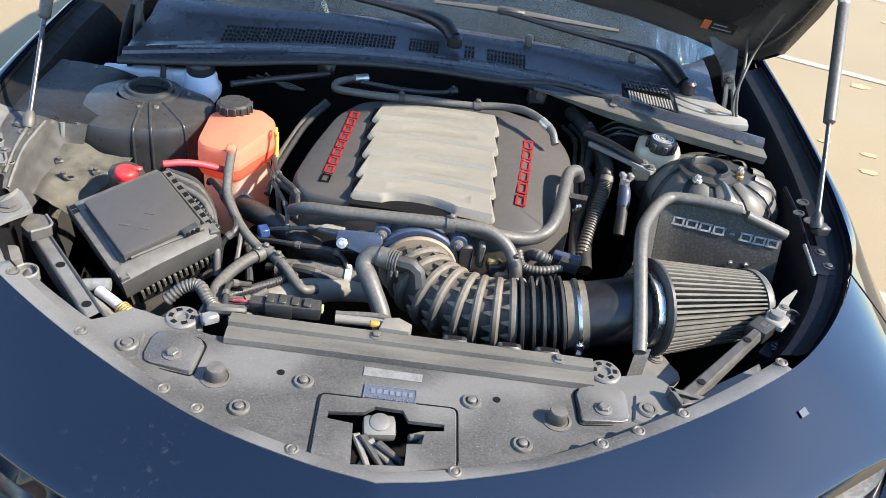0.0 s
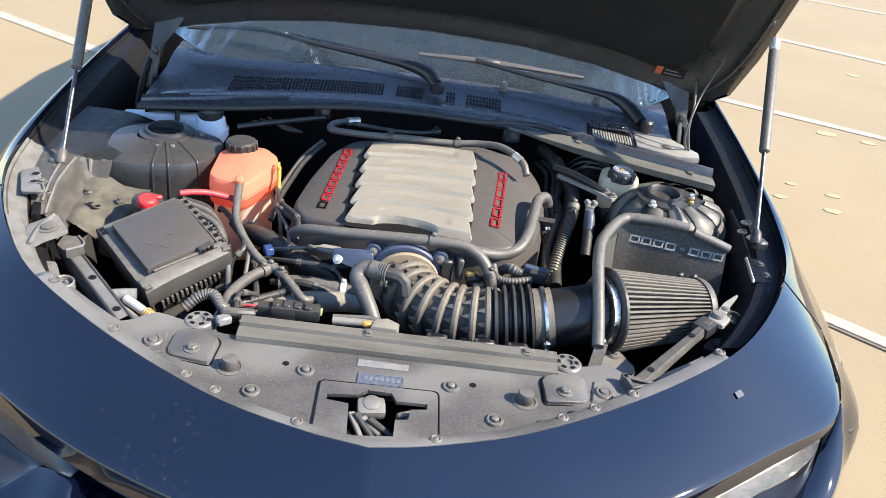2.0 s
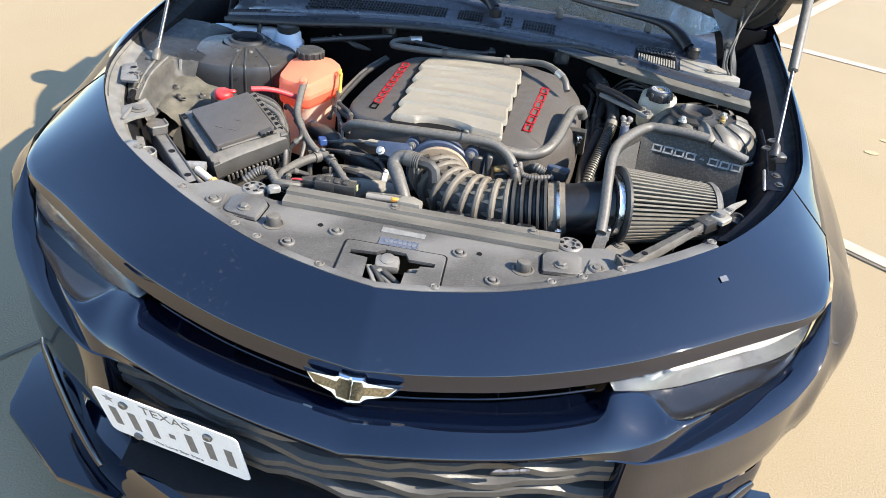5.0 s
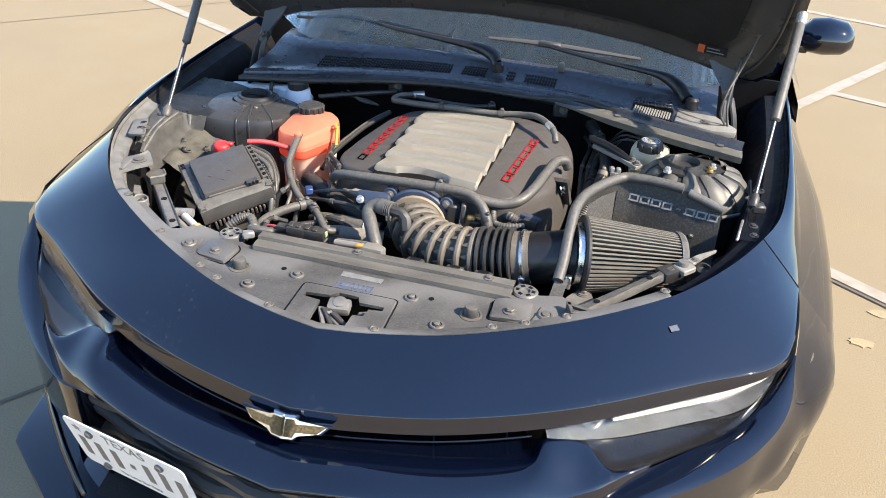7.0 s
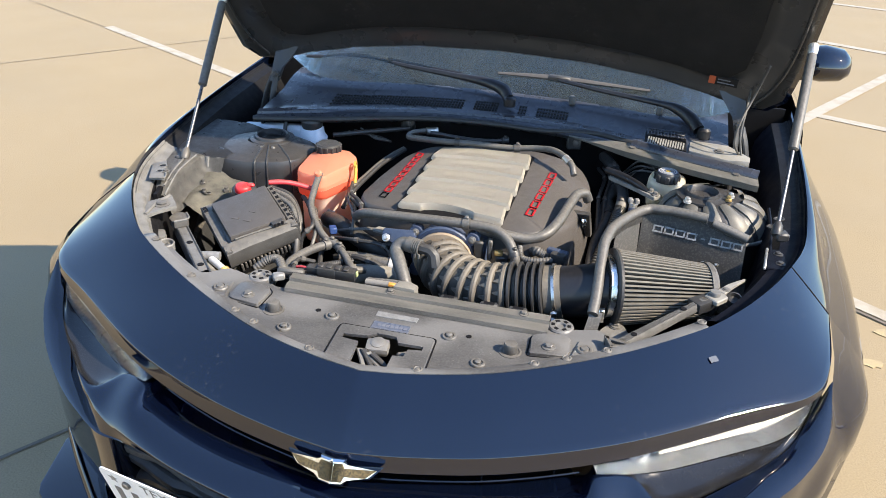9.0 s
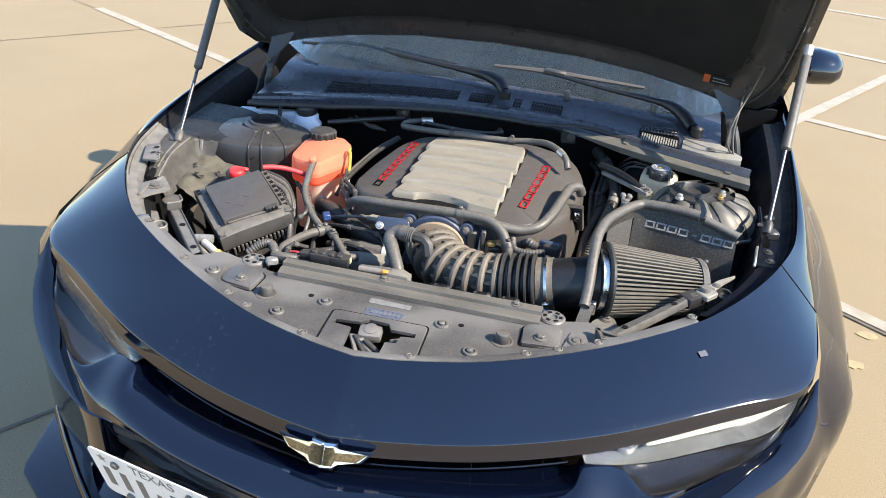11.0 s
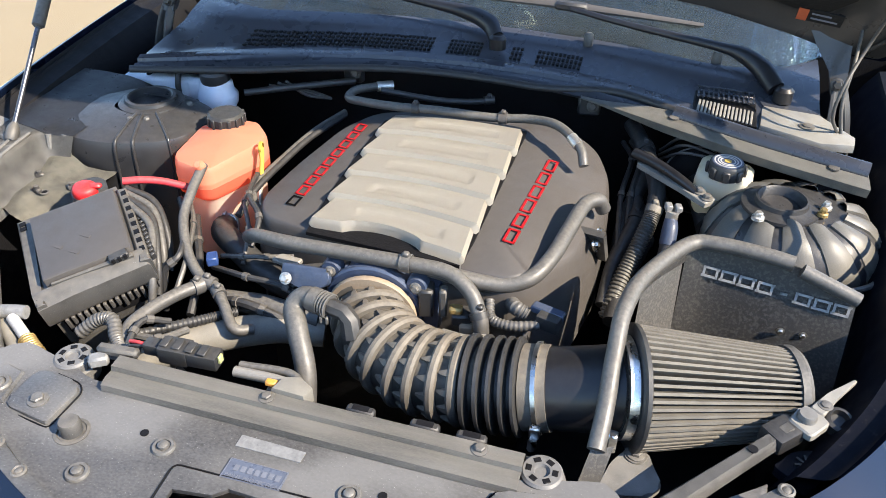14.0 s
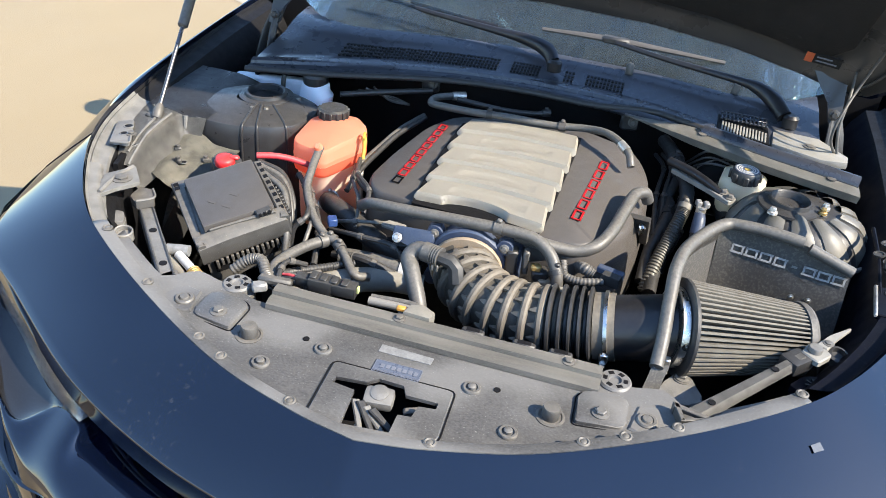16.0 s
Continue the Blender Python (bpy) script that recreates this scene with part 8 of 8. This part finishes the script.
TIE = [(0, 0.022), (0.022, 0.022), (0.026, 0.011), (0.086, 0.012), (0.066, -0.009), (0.027, -0.009), (0.022, -0.023), (0, -0.023)]


def tie_half(bm, sx, scale_x, scale_y, low, high, bevel):
    """One arm of the emblem, swept back along the nose."""
    poly = [(x * scale_x * sx, y * scale_y) for x, y in TIE]
    slab(bm, poly if sx < 0 else list(reversed(poly)), low, high, EM, bevel, 1)


for name, mat, label, args in (("chrome_rim", CHROME, "bevelled chrome rim", (1.0, 1.0, -0.004, 0.007, 0.0035)), ("face", EMBLEM, "speckled dirty gold face", (0.90, 0.72, 0.0, 0.0078, 0.0))):
    bm = mesh()
    for sx in (-1, 1):
        tie_half(bm, sx, *args)
    for v in bm.verts:
        v.co.y += 0.18 * abs(v.co.x)
    bmesh.ops.remove_doubles(bm, verts=bm.verts[:], dist=0.00005)
    part(name, bm, mat, emb, label, 20)
plate = thing("number_plate", (-0.345, -0.33, 0.42), "white number plate bolted off-centre to the bumper", "number plate")
pa, pb = Vector((-0.492, -0.292, 0.562)), Vector((-0.198, -0.345, 0.562))
px_ = (pb - pa).normalized()
pdn = Vector((0.02, 0.035, -0.15)).normalized()
pn = px_.cross(pdn).normalized()
if pn.y > 0:
    pn = -pn
py_ = -pdn
py_ = (py_ - px_ * py_.dot(px_)).normalized()
pn = px_.cross(py_).normalized()
PM = Matrix((px_, py_, pn)).transposed().to_4x4()
PM.translation = pa + px_ * 0.1525 + pdn * 0.0765


def rounded(w, h, r, n=5):
    out = []
    for cx, cy, a0 in ((w / 2 - r, h / 2 - r, 0), (-w / 2 + r, h / 2 - r, 90), (-w / 2 + r, -h / 2 + r, 180), (w / 2 - r, -h / 2 + r, 270)):
        out += [(cx + r * math.cos(radians(a0 + 90 * k / n)), cy + r * math.sin(radians(a0 + 90 * k / n))) for k in range(n + 1)]
    return out


bm = mesh()
slab(bm, rounded(0.305, 0.152, 0.014), -0.0015, 0.0012, PM, 0.0008, 1)
part("plate_sheet", bm, PLATE, plate, "white reflective sheet")
words("TEXAS", 0.036, PM @ Matrix.Translation((0, 0.053, 0.0015)), INK_DARK, plate, "dark printed word")
for k in range(7):
    bm = mesh()
    w = 0.016 if k != 3 else 0.012
    box(bm, PM @ Vector((-0.123 + k * 0.041, -0.008, 0.0016)), (w, 0.060 if k != 3 else 0.014, 0.0008), PM.to_3x3().to_4x4(), 0.0)
    part("plate_bar", bm, INK_DARK, plate)
star_pts = [((0.013 if k % 2 == 0 else 0.0052) * math.sin(math.pi * k / 5), (0.013 if k % 2 == 0 else 0.0052) * math.cos(math.pi * k / 5)) for k in range(10)]
bm = mesh()
slab(bm, [(x - 0.122, y + 0.052) for x, y in star_pts], 0.001, 0.0018, PM)
part("printed_star", bm, LABEL_FADED, plate, "grey printed star")
words("The Lone Star State", 0.0135, PM @ Matrix.Translation((0, -0.060, 0.0015)), INK_DARK, plate, "small dark printed words")
for sx, sy in ((-1, 1), (1, 1), (-1, -1)):
    bm = mesh()
    lathe(bm, PM @ Vector((sx * 0.0889, sy * 0.0603 - (0.012 if sy > 0 else 0), 0.001)), PM.to_3x3() @ Vector((0, 0, 1)), [(0.0095, 0), (0.0095, 0.004), (0.007, 0.0065), (0.003, 0.0065), (0, 0.005)], 14)
    part("plate_screw", bm, ZINC, plate, "grey plate screw")
bm = mesh()
box(bm, PM @ Vector((0, 0.0, -0.012)), (0.22, 0.08, 0.018), PM.to_3x3().to_4x4(), 0.004)
part("bracket", bm, BLACK, plate, "black plate bracket")

# ---- odd pieces in the gaps ----
shroud = thing("fan_shroud", (-0.10, 0.22, 0.60), "black fan shroud behind the radiator rail", "fan shroud")
bm = mesh()
loft(bm, [[Vector((x, 0.13 + dy, z)) for x in (-0.30, -0.15, 0.0, 0.15, 0.32)] for dy, z in ((0.0, 0.775), (0.012, 0.77), (0.03, 0.66), (0.06, 0.58))], False)
part("frame_wall", bm, BLACK, shroud)
# small plates; the pale ones stand in for sunlit shards between dark parts
for x, y, z, w, d, rz, mat in ((-0.095, 0.365, 0.790, 0.045, 0.018, 25, LIT_PLASTIC), (-0.028, 0.170, 0.735, 0.03, 0.035, 40, LIT_PLASTIC), (-0.145, 0.405, 0.78, 0.05, 0.02, -10, RAIL), (-0.06, 0.385, 0.79, 0.06, 0.03, 15, BLUE_DULL), (-0.10, 0.40, 0.765, 0.08, 0.05, 20, BLACK)):
    bm = mesh()
    slab(bm, round_poly([(-w / 2, -d / 2), (w * 0.4, -d * 0.6), (w / 2, d / 2), (-w * 0.3, d * 0.4)], 0.004, 2), 0, 0.008, Matrix.Translation((x, y, z)) @ turned(rz, 12), 0.002, 1)
    part("gap_shard", bm, mat, shroud)
for k, (x, y) in enumerate(((0.375, 0.86), (0.40, 0.80), (0.37, 0.76), (0.39, 0.72))):
    hose("heater_hose", [(x, y + 0.06, 0.80 - 0.02 * k), (x + 0.01, y, 0.79 - 0.02 * k), (x - 0.015, y - 0.08, 0.74 - 0.02 * k), (x - 0.02, y - 0.16, 0.66)], 0.013 + 0.002 * (k % 2), SEAL if k % 2 else BLACK, "dark heater hose beside the engine", "hose", 0, ((0.35, 0.012, BLACK),))
for sx in (-1, 1):
    fb = thing("firewall_bracket", (sx * 0.25, 0.96, 0.84), "small dark bracket on the firewall", "bracket")
    bm = mesh()
    box(bm, (sx * 0.25, 0.965, 0.862), (0.045, 0.02, 0.04), turned(10 * sx), 0.005)
    part("plate", bm, BLACK, fb)
    bolt("bolt", (sx * 0.25 + 0.008, 0.953, 0.866), fb, 0.008, 0.006, DUSTY, (0, -1, 0.2))

# loose wiring that fills the gaps
def wires(label, where, runs):
    loom = thing("wiring_loom", where, label, "wiring")
    for pts, r, mat in runs:
        pts = [Vector(p) for p in pts]
        bm = mesh()
        tube(bm, pts, r, 8, 6)
        wire = part("wire", bm, mat, loom)
        for t in (0.35, 0.7):
            path = curve(pts, 6)
            i = max(1, int(t * (len(path) - 1)))
            d = (path[i] - path[i - 1]).normalized()
            bm = mesh()
            tube(bm, [path[i] - d * 0.005, path[i] + d * 0.005], r + 0.0018, 8, 1, smooth=False)
            part("wrap", bm, DUSTY, wire)


wires("black wires between fuse box and coolant tank", (-0.34, 0.42, 0.70), (
    ([(-0.395, 0.495, 0.79), (-0.386, 0.487, 0.80), (-0.337, 0.42, 0.80), (-0.307, 0.354, 0.795), (-0.326, 0.331, 0.77), (-0.33, 0.32, 0.70)], 0.0055, BLACK),
    ([(-0.387, 0.513, 0.78), (-0.338, 0.444, 0.79), (-0.301, 0.362, 0.785), (-0.294, 0.302, 0.75)], 0.0045, RUBBER),
    ([(-0.37, 0.50, 0.76), (-0.325, 0.43, 0.765), (-0.29, 0.37, 0.75), (-0.27, 0.30, 0.72)], 0.007, BLACK)))
wires("black wires along the engine cover's flank", (-0.25, 0.50, 0.74), (
    ([(-0.293, 0.595, 0.81), (-0.265, 0.512, 0.82), (-0.221, 0.462, 0.815), (-0.213, 0.412, 0.79)], 0.005, BLACK),
    ([(-0.305, 0.60, 0.79), (-0.28, 0.52, 0.80), (-0.24, 0.455, 0.79), (-0.225, 0.40, 0.76)], 0.004, RUBBER)))
wires("dark wires beside the throttle body", (-0.20, 0.38, 0.70), (
    ([(-0.275, 0.39, 0.75), (-0.197, 0.36, 0.77), (-0.128, 0.36, 0.765), (-0.10, 0.35, 0.73)], 0.005, BLACK),
    ([(-0.27, 0.41, 0.76), (-0.203, 0.40, 0.78), (-0.145, 0.427, 0.775)], 0.004, RUBBER),
    ([(-0.25, 0.35, 0.72), (-0.18, 0.33, 0.74), (-0.11, 0.33, 0.72)], 0.008, BLACK)))
wires("dusty wires behind the radiator rail", (-0.26, 0.18, 0.70), (
    ([(-0.225, 0.23, 0.76), (-0.247, 0.191, 0.77), (-0.30, 0.186, 0.765), (-0.316, 0.15, 0.75)], 0.006, RUBBER),
    ([(-0.251, 0.23, 0.77), (-0.279, 0.201, 0.785), (-0.268, 0.136, 0.775)], 0.005, BLACK),
    ([(-0.27, 0.183, 0.76), (-0.206, 0.155, 0.775), (-0.172, 0.143, 0.76)], 0.005, BLACK)))
wires("thin black wires under the engine cover's edge", (0.21, 0.46, 0.66), (
    ([(0.176, 0.483, 0.73), (0.20, 0.441, 0.745), (0.248, 0.451, 0.735)], 0.004, RUBBER),
    ([(0.179, 0.507, 0.73), (0.207, 0.47, 0.745), (0.241, 0.437, 0.74), (0.248, 0.385, 0.71)], 0.005, BLACK)))
wires("black pipes beside the brake fluid reservoir", (0.40, 0.78, 0.74), (
    ([(0.327, 0.97, 0.79), (0.351, 0.90, 0.79), (0.345, 0.80, 0.77), (0.355, 0.70, 0.72)], 0.005, BLACK),
    ([(0.343, 0.96, 0.80), (0.368, 0.89, 0.80), (0.362, 0.80, 0.77), (0.368, 0.72, 0.72)], 0.006, BLACK)))

# small pale tape patch on the painted nose
k = min(range(len(E7)), key=lambda i: abs(E7[i].x - 0.585))
bm = mesh()
pa = E7[k].lerp(L7[k], 0.36) + Vector((0, 0, 0.0014))
slope = (L7[k] - E7[k]).normalized()
across = Vector((slope.y, -slope.x, 0)).normalized() * -1
quad = [pa + slope * a1 + across * b1 for a1, b1 in ((-0.006, -0.012), (0.005, -0.013), (0.007, 0.011), (-0.005, 0.013))]
up_n = across.cross(slope).normalized()
up_n = up_n if up_n.z > 0 else -up_n
loft(bm, [quad, [v + up_n * 0.0006 for v in quad]])
tape = part("tape_patch", bm, TAPE, None, "small grey-blue tape patch stuck on the nose")
tagged(tape, category="tape patch")
